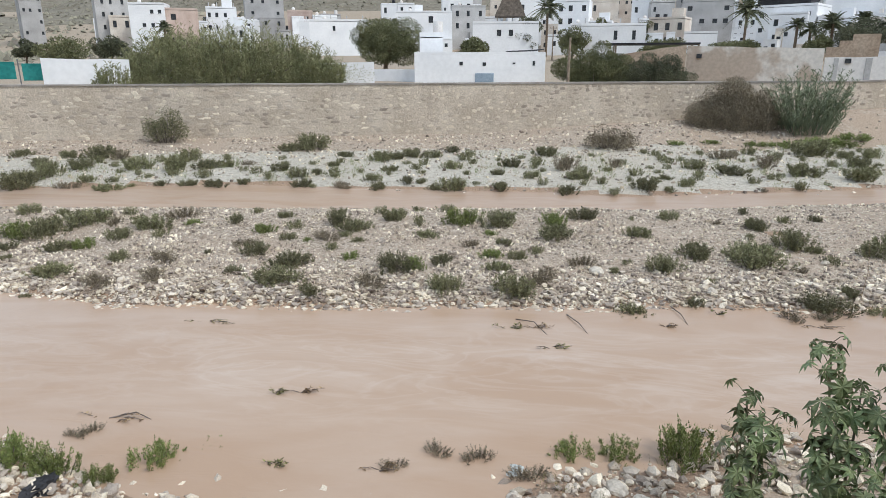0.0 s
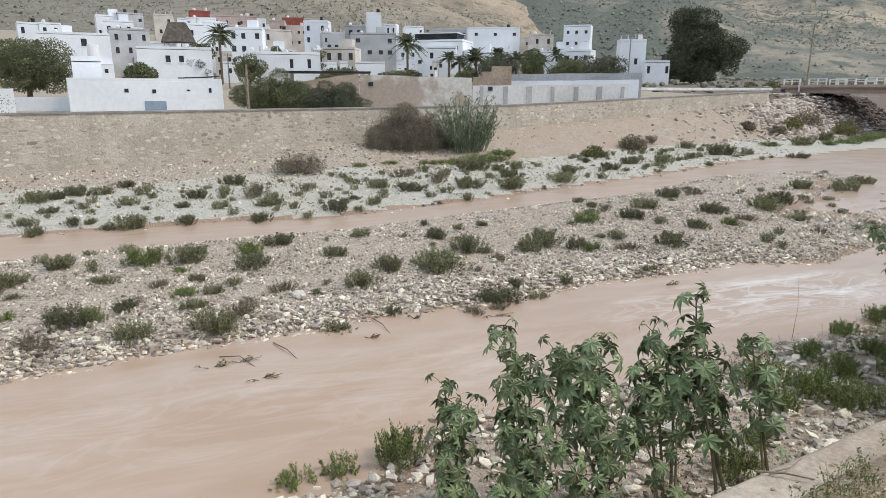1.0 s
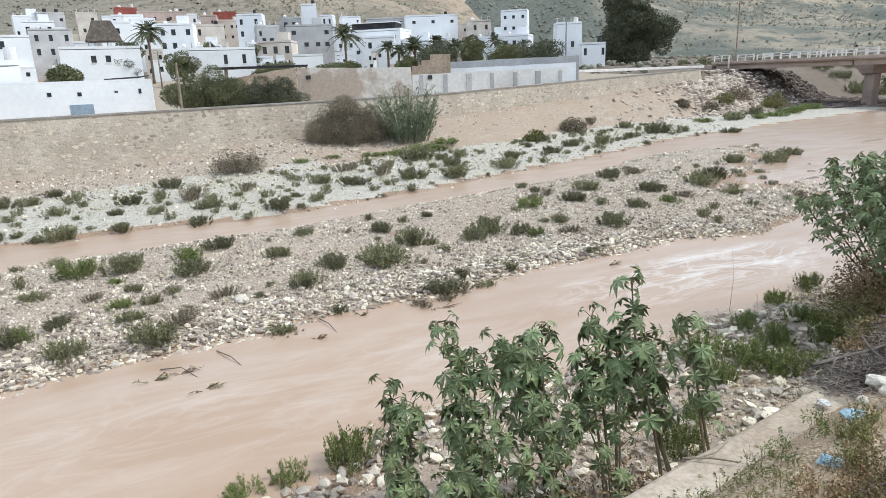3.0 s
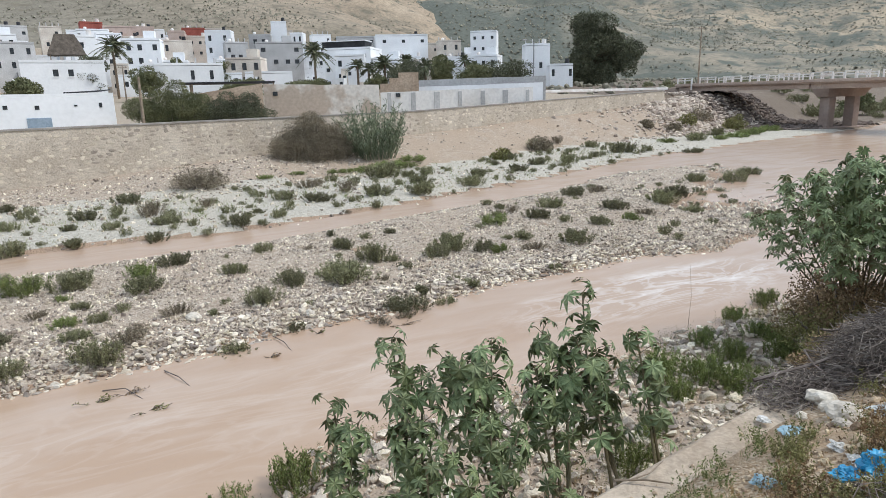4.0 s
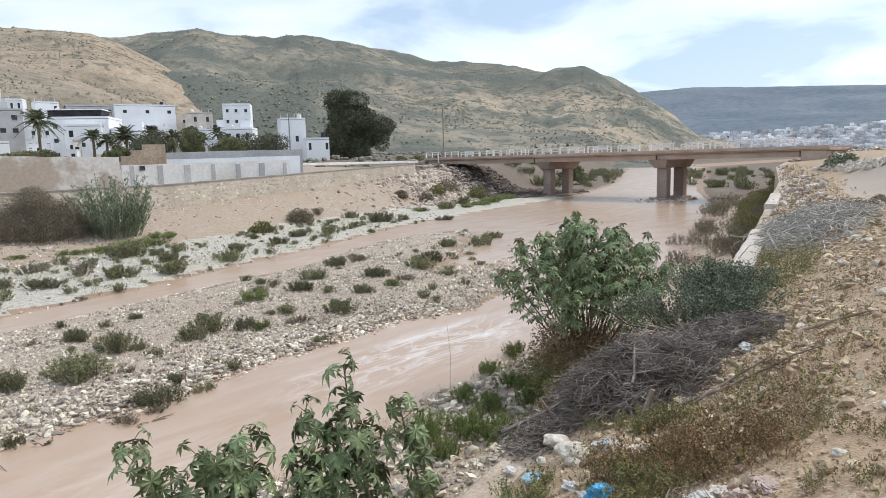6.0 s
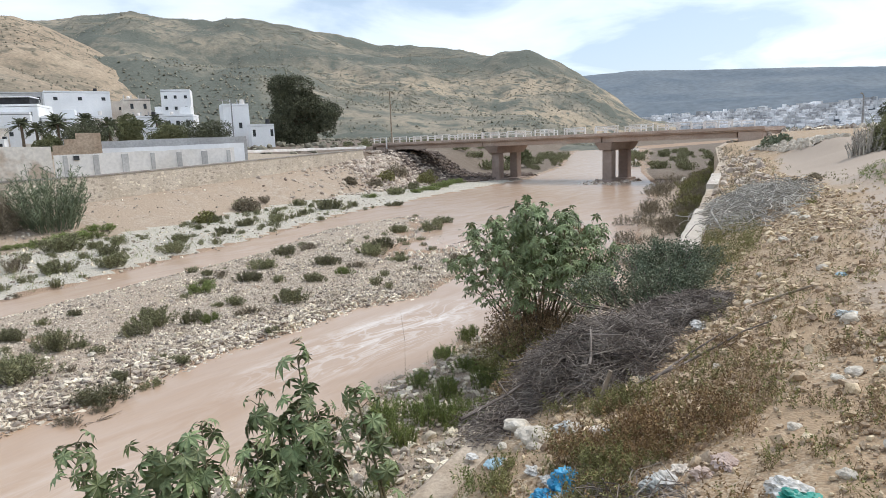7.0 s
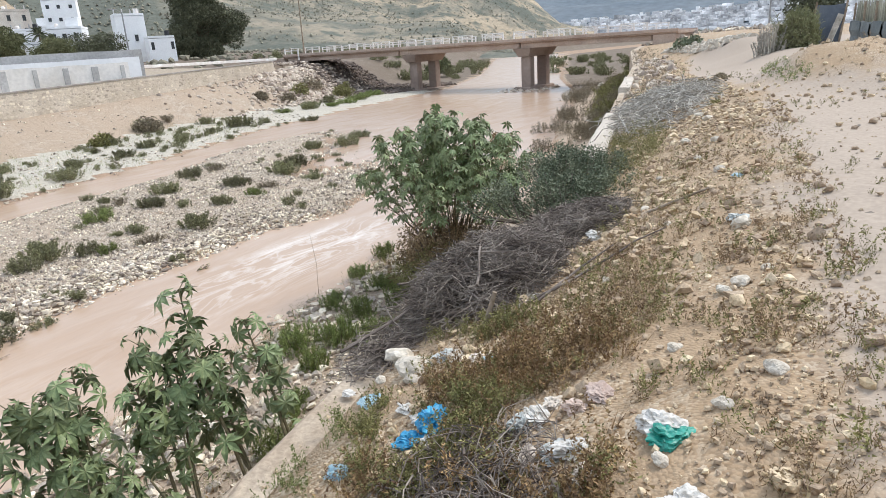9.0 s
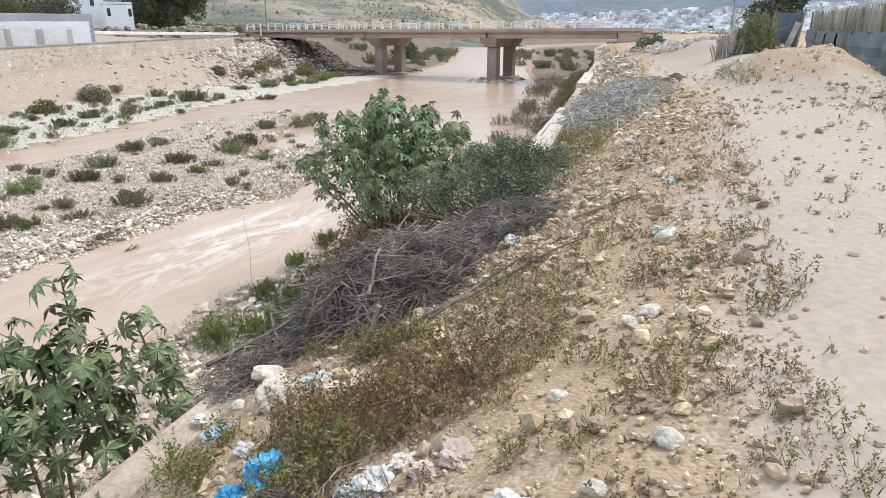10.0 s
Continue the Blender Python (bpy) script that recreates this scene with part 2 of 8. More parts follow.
    bsdf.inputs["Roughness"].default_value, bsdf.inputs["IOR"].default_value = 0.24, 1.33
    wave = tree.nodes.new("ShaderNodeTexNoise")
    wave.inputs["Scale"].default_value, wave.inputs["Detail"].default_value, wave.inputs["Distortion"].default_value = 2.2, 5.0, 0.8
    tree.links.new(flow.outputs[0], wave.inputs["Vector"])
    relief = tree.nodes.new("ShaderNodeBump")
    relief.inputs["Strength"].default_value, relief.inputs["Distance"].default_value = 0.22, 0.06
    tree.links.new(wave.outputs["Fac"], relief.inputs["Height"])
    tree.links.new(relief.outputs[0], bsdf.inputs["Normal"])
    return mat


GRAVEL = pebbly("bed_gravel", [(0.22, 0.165, 0.125), (0.46, 0.385, 0.305), (0.63, 0.55, 0.455), (0.32, 0.25, 0.19)], 15.0, 0.3, (0.48, 0.385, 0.3), 0.43)
SILT = pebbly("pale_silt_gravel", [(0.36, 0.325, 0.265), (0.56, 0.525, 0.445), (0.65, 0.615, 0.54), (0.44, 0.40, 0.33)], 11.0, 0.22, (0.54, 0.49, 0.405), 0.42)
MUD = pebbly("wet_mud_and_pebbles", [(0.20, 0.13, 0.09), (0.34, 0.24, 0.17), (0.42, 0.33, 0.26)], 14.0, 0.6, (0.42, 0.295, 0.205), 0.5)
EARTH = pebbly("stony_tan_earth", [(0.23, 0.155, 0.09), (0.39, 0.28, 0.175), (0.60, 0.50, 0.38), (0.30, 0.205, 0.125)], 62.0, 1.6, (0.415, 0.3, 0.195), 0.47, 0.3, (0.425, 0.35, 0.285))
DUST = pebbly("dusty_terrace", [(0.34, 0.28, 0.21), (0.45, 0.38, 0.30), (0.40, 0.33, 0.26)], 5.0, 0.1, (0.40, 0.33, 0.25), 0.5, 0.3)
SCARP = pebbly("bare_earth_scarp", [(0.34, 0.265, 0.20), (0.45, 0.365, 0.285), (0.52, 0.44, 0.36), (0.38, 0.30, 0.225)], 5.0, 0.35, (0.44, 0.345, 0.26), 0.5, 0.7)
UPBANK = pebbly("brown_upstream_bank", [(0.14, 0.11, 0.085), (0.22, 0.175, 0.135), (0.30, 0.25, 0.195)], 2.0, 0.12, (0.19, 0.15, 0.115), 0.5, 0.6)
WATER = muddy_water()
STONE = material("pale_limestone", (0.42, 0.345, 0.265), (0.74, 0.655, 0.55), 2.0, 0.85, 0.5, 60.0, 0.25, island=0.6)
SHORESTONE = material("washed_white_limestone", (0.48, 0.405, 0.315), (0.75, 0.66, 0.55), 2.0, 0.85, 0.5, 60.0, 0.25, island=0.5)
BANKSTONE = material("warm_bank_stone", (0.44, 0.32, 0.205), (0.68, 0.55, 0.40), 8.0, 0.9, 0.5, 60.0, 0.25, island=0.35)
RUBBLE = material("broken_tan_rubble", (0.40, 0.32, 0.255), (0.66, 0.57, 0.48), 1.2, 0.9, 0.5, 12.0, 0.25, island=0.3)
ROCK = material("bleached_rock", (0.49, 0.43, 0.35), (0.72, 0.66, 0.57), 2.5, 0.85, 0.4, 9.0, 0.2, objects=0.15)
MORTAR = material("rough_mortar", (0.49, 0.415, 0.33), (0.62, 0.54, 0.445), 0.6, 0.95, 0.6, 12.0, 0.3)
FACING = material("facing_stone", (0.44, 0.375, 0.30), (0.66, 0.585, 0.485), 0.5, 0.9, 0.5, 25.0, 0.25, island=0.32)
FACING_PIECE = material("facing_stone_piece", (0.46, 0.385, 0.30), (0.63, 0.55, 0.45), 0.5, 0.9, 0.5, 25.0, 0.25, objects=0.24)
CONCRETE = material("worn_concrete", (0.38, 0.295, 0.215), (0.56, 0.47, 0.37), 1.6, 0.9, 0.5, 30.0, 0.25)
GREYCEMENT = material("dark_grey_cement", (0.27, 0.245, 0.22), (0.40, 0.37, 0.335), 1.2, 0.9, 0.3, 30.0, 0.15)
PALECON = material("pale_concrete", (0.50, 0.44, 0.37), (0.64, 0.58, 0.51), 1.2, 0.9, 0.3, 30.0, 0.15)
BRIDGE = material("bridge_concrete", (0.42, 0.31, 0.25), (0.54, 0.43, 0.36), 0.35, 0.9, 0.25, 8.0, 0.25)
# brown pitched stone, coloured darker to stand in for the deck's shade
SHADE_STONE = material("shade_dark_pitched_stone", (0.115, 0.09, 0.075), (0.21, 0.165, 0.14), 0.8, 0.85, 0.4, 6.0, 0.2, island=0.25)
PIER = material("stained_pier_concrete", (0.27, 0.205, 0.175), (0.40, 0.325, 0.28), 0.3, 0.9, 0.2, 3.0, 0.12)
RAIL = material("whitewashed_rail", (0.70, 0.64, 0.60), (0.86, 0.84, 0.81), 0.8, 0.8, 0.2, 15.0, 0.15)
SALTBUSH = material("saltbush_leaves", (0.135, 0.134, 0.073), (0.27, 0.26, 0.146), 5.0, 0.75, 0, 20.0, None, island=0.35, objects=0.3)
GREENBUSH = material("fresh_green_leaves", (0.13, 0.168, 0.052), (0.265, 0.298, 0.105), 5.0, 0.7, 0, 20.0, None, island=0.3, objects=0.2)
HERB = material("bank_herb_leaves", (0.15, 0.145, 0.055), (0.285, 0.262, 0.11), 4.0, 0.75, 0, 20.0, None, island=0.4)
DOCK = material("rusty_dock_stalks", (0.155, 0.095, 0.048), (0.34, 0.22, 0.11), 4.0, 0.85, 0, 20.0, None, island=0.45)
DRY = material("dry_brown_stalks", (0.19, 0.125, 0.07), (0.40, 0.29, 0.175), 4.0, 0.85, 0, 20.0, None, island=0.4)
PALETWIG = material("bleached_cut_canes", (0.34, 0.315, 0.275), (0.56, 0.525, 0.47), 5.0, 0.9, 0.3, 60.0, 0.2, island=0.3)
REED = material("weathered_reed", (0.27, 0.275, 0.225), (0.43, 0.425, 0.35), 1.0, 0.85, 0, 20.0, None, island=0.3)
NET = material("blue_grey_shade_net", (0.13, 0.155, 0.165), (0.24, 0.265, 0.27), 1.5, 0.85, 0.2, 20.0, 0.2)
TWIG = material("grey_dead_twigs", (0.12, 0.095, 0.08), (0.31, 0.265, 0.23), 5.0, 0.9, 0.3, 60.0, 0.2, island=0.55)
BARK = material("brown_bark", (0.12, 0.09, 0.06), (0.24, 0.18, 0.13), 8.0, 0.9, 0.6, 40.0, 0.3)
STEM = material("castor_stem", (0.13, 0.12, 0.07), (0.24, 0.20, 0.12), 6.0, 0.7, 0.3, 40.0, 0.2)
CASTOR = material("castor_leaf", (0.125, 0.172, 0.075), (0.255, 0.3, 0.138), 3.0, 0.5, 0.25, 18.0, 0.15, objects=0.3, spec=0.4)
CASTOR_MASS = material("castor_leaf_mass", (0.13, 0.175, 0.075), (0.25, 0.295, 0.135), 3.0, 0.5, 0.2, 18.0, 0.15, island=0.3, spec=0.4)
TAMARISK = material("blue_green_needles", (0.10, 0.125, 0.08), (0.215, 0.235, 0.155), 2.0, 0.8, 0, 20.0, None, island=0.3)
BROWNBUSH = material("dry_bush_twigs", (0.18, 0.148, 0.105), (0.31, 0.265, 0.19), 2.0, 0.9, 0, 20.0, None, island=0.35)
GREYCANE = material("grey_green_cane", (0.13, 0.16, 0.10), (0.24, 0.27, 0.17), 1.0, 0.75, 0, 20.0, None, island=0.3)
CANE = material("cane_leaves", (0.18, 0.19, 0.095), (0.32, 0.315, 0.17), 1.0, 0.75, 0, 20.0, None, island=0.3)
HEDGE = material("dark_hedge_leaves", (0.11, 0.118, 0.06), (0.21, 0.215, 0.11), 0.8, 0.8, 0, 20.0, None, island=0.3)
TREELEAF = material("dark_tree_leaves", (0.08, 0.088, 0.055), (0.155, 0.16, 0.10), 0.8, 0.8, 0, 20.0, None, island=0.3)
PALMLEAF = material("palm_fronds", (0.09, 0.105, 0.06), (0.19, 0.20, 0.12), 1.5, 0.7, 0, 20.0, None, island=0.25)
WHITEWASH = material("whitewashed_wall", (0.80, 0.81, 0.82), (0.90, 0.905, 0.91), 0.25, 0.85, 0.1, 3.0, 0.06, objects=0.07)
CREAM = material("cream_render", (0.58, 0.50, 0.43), (0.74, 0.68, 0.60), 0.35, 0.9, 0.2, 5.0, 0.2, objects=0.08)
GREYBLOCK = material("bare_grey_blockwork", (0.42, 0.41, 0.40), (0.56, 0.55, 0.54), 0.3, 0.9, 0.3, 6.0, 0.2, objects=0.12)
PINK = material("pink_render", (0.50, 0.38, 0.32), (0.62, 0.50, 0.44), 0.5, 0.9, 0.2, 6.0, 0.15, objects=0.1)
RED = material("red_render", (0.26, 0.07, 0.05), (0.36, 0.11, 0.085), 0.5, 0.85, 0.2, 6.0, 0.2)
MUDWALL = material("tan_mud_plaster", (0.42, 0.31, 0.22), (0.58, 0.46, 0.35), 0.4, 0.95, 0.3, 6.0, 0.3)
PATCHY = material("peeling_limewash", (0.55, 0.45, 0.36), (0.79, 0.74, 0.67), 0.28, 0.9, 0.3, 4.0, 0.15, stops=(0.46, 0.52))
LIMEWASH = material("cream_limewash", (0.66, 0.62, 0.56), (0.83, 0.80, 0.76), 0.3, 0.9, 0.2, 4.0, 0.12, stops=(0.3, 0.5))
PANE = material("dark_window_glass", (0.02, 0.022, 0.026), (0.05, 0.055, 0.06), 2.0, 0.25, 0, 10.0, None, spec=0.5)
BLUEDOOR = material("pale_blue_metal_door", (0.26, 0.34, 0.42), (0.36, 0.44, 0.52), 1.0, 0.6, 0.1, 8.0, 0.15)
BLACK = material("black_roof_trim", (0.02, 0.02, 0.022), (0.05, 0.05, 0.055), 1.0, 0.7, 0, 10.0, None)
THATCH = material("brown_thatch", (0.09, 0.075, 0.06), (0.17, 0.14, 0.115), 2.0, 0.95, 0.5, 15.0, 0.3)
TEAL = material("teal_tarpaulin", (0.01, 0.16, 0.15), (0.03, 0.26, 0.24), 1.0, 0.6, 0.3, 4.0, 0.2)
TARP = material("slate_shade_net", (0.11, 0.135, 0.175), (0.18, 0.205, 0.245), 1.5, 0.85, 0.2, 20.0, 0.2)
METAL = material("grey_galvanised_steel", (0.22, 0.22, 0.22), (0.36, 0.36, 0.36), 2.0, 0.5, 0.1, 20.0, 0.1, metal=0.6)
WOOD = material("weathered_wood", (0.22, 0.17, 0.12), (0.38, 0.31, 0.24), 4.0, 0.85, 0.4, 30.0, 0.25)
BLUEBAG = material("blue_plastic_bag", (0.02, 0.24, 0.46), (0.06, 0.40, 0.64), 2.0, 0.35, 0.25, 5.0, 0.1, spec=0.5)
WHITEBAG = material("white_plastic_bag", (0.42, 0.39, 0.34), (0.74, 0.72, 0.69), 3.5, 0.4, 0.25, 5.0, 0.08, spec=0.5)
FADED = material("faded_blue_film", (0.20, 0.34, 0.42), (0.34, 0.48, 0.54), 2.0, 0.4, 0.25, 5.0, 0.1, spec=0.5)
GREENBAG = material("teal_plastic_bag", (0.01, 0.22, 0.17), (0.04, 0.34, 0.26), 2.0, 0.35, 0.25, 5.0, 0.1, spec=0.5)
PLASTIC = material("grey_plastic_film", (0.36, 0.38, 0.37), (0.55, 0.57, 0.55), 2.0, 0.4, 0.25, 5.0, 0.08, spec=0.5)


def hillside(name, earth, pale, scrub, share, broad, spot, west=None, gold=None, grit=(0.68, 1.15)):
    """Dry hillside: two earths in broad folds, mottled with scrub at two sizes."""
    mat = bpy.data.materials.new(name)
    mat.use_nodes = True
    tree = mat.node_tree
    bsdf = tree.nodes["Principled BSDF"]
    bsdf.inputs["Roughness"].default_value, bsdf.inputs["Specular IOR Level"].default_value = 0.95, 0.1
    coord = tree.nodes.new("ShaderNodeTexCoord")

    def cloud(scale, low, high, rough=0.6):
        tex = tree.nodes.new("ShaderNodeTexNoise")
        tex.inputs["Scale"].default_value, tex.inputs["Detail"].default_value, tex.inputs["Roughness"].default_value = scale, 9.0, rough
        tree.links.new(coord.outputs["Object"], tex.inputs["Vector"])
        span = tree.nodes.new("ShaderNodeMapRange")
        span.inputs["From Min"].default_value, span.inputs["From Max"].default_value = low, high
        tree.links.new(tex.outputs["Fac"], span.inputs["Value"])
        return span.outputs[0]

    def blend(a, b, factor):
        mix = tree.nodes.new("ShaderNodeMix")
        mix.data_type = "RGBA"
        for key, value in (("A", a), ("B", b)):
            if isinstance(value, tuple):
                mix.inputs[key].default_value = (*value, 1)
            else:
                tree.links.new(value, mix.inputs[key])
        tree.links.new(factor, mix.inputs["Factor"])
        return mix.outputs["Result"]

    ground_tone = blend(earth, pale, cloud(broad * 1.7, 0.36, 0.66))
    if west:
        split = tree.nodes.new("ShaderNodeSeparateXYZ")
        tree.links.new(coord.outputs["Object"], split.inputs[0])
        side = tree.nodes.new("ShaderNodeMapRange")
        side.inputs["From Min"].default_value, side.inputs["From Max"].default_value = 170.0, -20.0
        side.inputs["To Max"].default_value = 0.8
        tree.links.new(split.outputs["X"], side.inputs["Value"])
        ground_tone = blend(ground_tone, west, side.outputs[0])
    cover = blend(ground_tone, scrub, cloud(broad, share - 0.07, share + 0.09, 0.68))
    if gold:
        split = tree.nodes.new("ShaderNodeSeparateXYZ")
        tree.links.new(coord.outputs["Object"], split.inputs[0])
        side = tree.nodes.new("ShaderNodeMapRange")
        side.inputs["From Min"].default_value, side.inputs["From Max"].default_value = 330.0, 520.0
        tree.links.new(split.outputs["X"], side.inputs["Value"])
        top = tree.nodes.new("ShaderNodeMapRange")
        top.inputs["From Min"].default_value, top.inputs["From Max"].default_value = 105.0, 65.0
        tree.links.new(split.outputs["Z"], top.inputs["Value"])
        here = side.outputs[0]
        for other in (top.outputs[0], cloud(broad * 1.9, 0.44, 0.56, 0.7)):
            times = tree.nodes.new("ShaderNodeMath")
            times.operation = "MULTIPLY"
            tree.links.new(here, times.inputs[0])
            tree.links.new(other, times.inputs[1])
            here = times.outputs[0]
        cover = blend(cover, gold, here)
    patchy = blend(cover, scrub, cloud(spot, 0.52, 0.64, 0.5))
    fine_tone = cloud(spot * 4.0, 0.3, 0.7, 0.75)
    span = tree.nodes.new("ShaderNodeMapRange")
    span.inputs["To Min"].default_value, span.inputs["To Max"].default_value = grit
    tree.links.new(fine_tone, span.inputs["Value"])
    shade = tree.nodes.new("ShaderNodeMix")
    shade.data_type, shade.blend_type = "RGBA", "MULTIPLY"
    shade.inputs["Factor"].default_value = 1.0
    tree.links.new(patchy, shade.inputs["A"])
    tree.links.new(span.outputs[0], shade.inputs["B"])
    tree.links.new(shade.outputs["Result"], bsdf.inputs["Base Color"])
    return mat


HILL_NEAR = hillside("dry_scrub_hillside", (0.37, 0.29, 0.21), (0.47, 0.38, 0.28), (0.21, 0.185, 0.14), 0.58, 0.014, 0.16, (0.21, 0.205, 0.17), grit=(0.55, 1.22))
HILL_MID = hillside("green_scrub_hillside", (0.30, 0.265, 0.205), (0.42, 0.36, 0.275), (0.15, 0.16, 0.135), 0.43, 0.0085, 0.10, gold=(0.45, 0.37, 0.27), grit=(0.6, 1.2))
# bluish distance haze is mixed into this base colour
HILL_FAR = material("haze_blue_ridge", (0.13, 0.165, 0.20), (0.19, 0.22, 0.245), 0.004, 1.0, 0, 0.05, 0.2)
SCRUB = material("hillside_scrub", (0.20, 0.192, 0.145), (0.29, 0.268, 0.205), 0.05, 0.9, 0, 1.0, None, island=0.3)


# ---- helpers for building ----
def part(name, bm, mat, parent=None, label="", smooth_faces=False):
    """Links a bmesh, or a ready mesh, as one object under a thing or a part."""
    if isinstance(bm, bmesh.types.BMesh):
        data = bpy.data.meshes.new(name)
        bm.normal_update()
        bm.to_mesh(data)
        bm.free()
    else:
        data = bm
    if mat and not data.materials:
        data.materials.append(mat)
    if smooth_faces:
        data.polygons.foreach_set("use_smooth", [True] * len(data.polygons))
    ob = new(name, data)
    if parent:
        ob.parent = parent
    if label:
        ob["label"] = label
    return ob


def thing(name, label, category, group="", m=None, kind=""):
    ob = new(name)
    ob.empty_display_size = 0.2
    if m is not None:
        ob.matrix_basis = m
    return tagged(ob, label, category, group, kind)


def raw_mesh(name, verts, faces, mats=(), index=None):
    """A mesh from numpy vertices and equal-sided faces."""
    data = bpy.data.meshes.new(name)
    verts, faces = np.asarray(verts, np.float32).reshape(-1, 3), np.asarray(faces, np.int32)
    n, k = faces.shape
    data.vertices.add(len(verts))
    data.vertices.foreach_set("co", verts.ravel())
    data.loops.add(n * k)
    data.loops.foreach_set("vertex_index", faces.ravel())
    data.polygons.add(n)
    data.polygons.foreach_set("loop_start", np.arange(0, n * k, k, dtype=np.int32))
    for mat in mats:
        data.materials.append(mat)
    if index is not None:
        data.polygons.foreach_set("material_index", np.asarray(index, np.int32))
    data.update(calc_edges=True)
    data.shade_flat()
    return data


def add_box(bm, centre, size, turn=None, bevel=0.0):
    m = Matrix.Translation(centre)
    if turn is not None:
        m = m @ Matrix.Rotation(turn, 4, "Z")
    made = bmesh.ops.create_cube(bm, size=1.0, matrix=m @ Matrix.Diagonal((*size, 1)))
    if bevel:
        edges = {e for v in made["verts"] for e in v.link_edges}
        bmesh.ops.bevel(bm, geom=list(edges), offset=bevel, segments=1, affect="EDGES")
    return made["verts"]


def add_tube(bm, points, r0, r1, sides=5):
    """A tapered tube along points."""
    rings = []
    last = len(points) - 1
    for k, p in enumerate(points):
        p = Vector(p)
        way = (Vector(points[min(k + 1, last)]) - Vector(points[max(k - 1, 0)])).normalized()
        side = way.cross(Vector((0.3, 0.9, 0.31))).normalized()
        other = way.cross(side)
        r = r0 + (r1 - r0) * k / last
        rings.append([bm.verts.new(p + r * (math.cos(a) * side + math.sin(a) * other)) for a in (2 * math.pi * j / sides for j in range(sides))])
    for a, b in zip(rings, rings[1:]):
        for j in range(sides):
            bm.faces.new((a[j], a[(j + 1) % sides], b[(j + 1) % sides], b[j]))
    bm.faces.new(rings[-1])
    bm.faces.new(rings[0][::-1])


def blades(roots, ways, lengths, widths, droop, rng, bent=False):
    """Narrow leaves as vertices and triangles: base pair and tip, with a middle pair where they bend."""
    n = len(roots)
    ways = ways / np.linalg.norm(ways, axis=1, keepdims=True)
    side = np.cross(ways, rng.normal(size=(n, 3)))
    side /= np.linalg.norm(side, axis=1, keepdims=True) + 1e-9
    half = side * widths[:, None] / 2
    mid = roots + ways * (lengths * 0.55)[:, None]
    tip = roots + ways * lengths[:, None] + np.array([0, 0, -1.0]) * (lengths * droop)[:, None]
    if not bent:
        low = roots + ways * (lengths * 0.2)[:, None]
        verts = np.stack([low - half, low + half, tip], 1).reshape(-1, 3)
        return verts, np.arange(n * 3).reshape(-1, 3)
    verts = np.stack([roots - half * 0.6, roots + half * 0.6, mid - half, mid + half, tip], 1).reshape(-1, 3)
    base = np.arange(n)[:, None, None] * 5
    faces = (base + np.array([[0, 1, 3], [0, 3, 2], [2, 3, 4]])[None]).reshape(-1, 3)
    return verts, faces


def sphere_points(n, rng, low=-1.0):
    p = rng.normal(size=(n * 3, 3))
    p /= np.linalg.norm(p, axis=1, keepdims=True)
    return p[p[:, 2] > low][:n]




def ico_shapes(count, rng, flat=0.6):
    """Angular pebble shapes of twenty faces."""
    bm = bmesh.new()
    bmesh.ops.create_icosphere(bm, subdivisions=1, radius=1.0)
    base = np.array([v.co[:] for v in bm.verts])
    faces = np.array([[v.index for v in f.verts] for f in bm.faces])
    bm.free()
    shapes = [base * rng.uniform(0.5, 1.25, (len(base), 1)) * np.array([1.0, rng.uniform(0.6, 0.95), rng.uniform(0.75, 1.2) * flat]) for _ in range(count)]
    return shapes, faces


def scatter_stones(name, places, sizes, rng, mat=None, sink=0.25, flat=0.6, coarse=False):
    """One mesh of many loose stones lying on the ground."""
    shapes, faces = ico_shapes(10, rng, flat)
    if coarse:
        base = np.array([[1, 0, -0.3], [0, 1, -0.3], [-1, 0, -0.3], [0, -1, -0.3], [0.15, 0.1, 1]])
        faces = np.array([[0, 1, 4], [1, 2, 4], [2, 3, 4], [3, 0, 4]])
        shapes = [base * rng.uniform(0.7, 1.25, (5, 1)) * np.array([1, 0.85, flat]) for _ in range(10)]
    if coarse == "block":
        low = np.array([[1, 0.1, -0.4], [0.1, 1, -0.4], [-1, -0.1, -0.4], [-0.1, -1, -0.4]])
        base = np.concatenate([low, low * np.array([0.62, 0.62, 0]) + np.array([0.08, 0.05, 0.7])])
        faces = np.array([[0, 1, 5], [0, 5, 4], [1, 2, 6], [1, 6, 5], [2, 3, 7], [2, 7, 6], [3, 0, 4], [3, 4, 7], [4, 5, 6], [4, 6, 7]])
        shapes = [base * rng.uniform(0.6, 1.25, (8, 1)) * np.array([1, 0.8, flat * rng.uniform(0.8, 1.3)]) for _ in range(10)]
    n = len(places)
    which = rng.integers(0, 10, n)
    turn = rng.uniform(0, 2 * math.pi, n)
    c, s = np.cos(turn), np.sin(turn)
    pts = np.stack(shapes)[which] * (sizes / 2)[:, None, None]
    tilt = rng.uniform(-0.35, 0.35, n)
    pts[:, :, 2] += pts[:, :, 0] * tilt[:, None]
    x = pts[:, :, 0] * c[:, None] - pts[:, :, 1] * s[:, None]
    y = pts[:, :, 0] * s[:, None] + pts[:, :, 1] * c[:, None]
    pts = np.stack([x, y, pts[:, :, 2]], 2) + places[:, None, :]
    pts[:, :, 2] += (sizes * flat * (0.5 - sink))[:, None]
    k = len(shapes[0])
    return raw_mesh(name, pts.reshape(-1, 3), (np.arange(n)[:, None, None] * k + faces[None]).reshape(-1, 3), [mat or STONE])


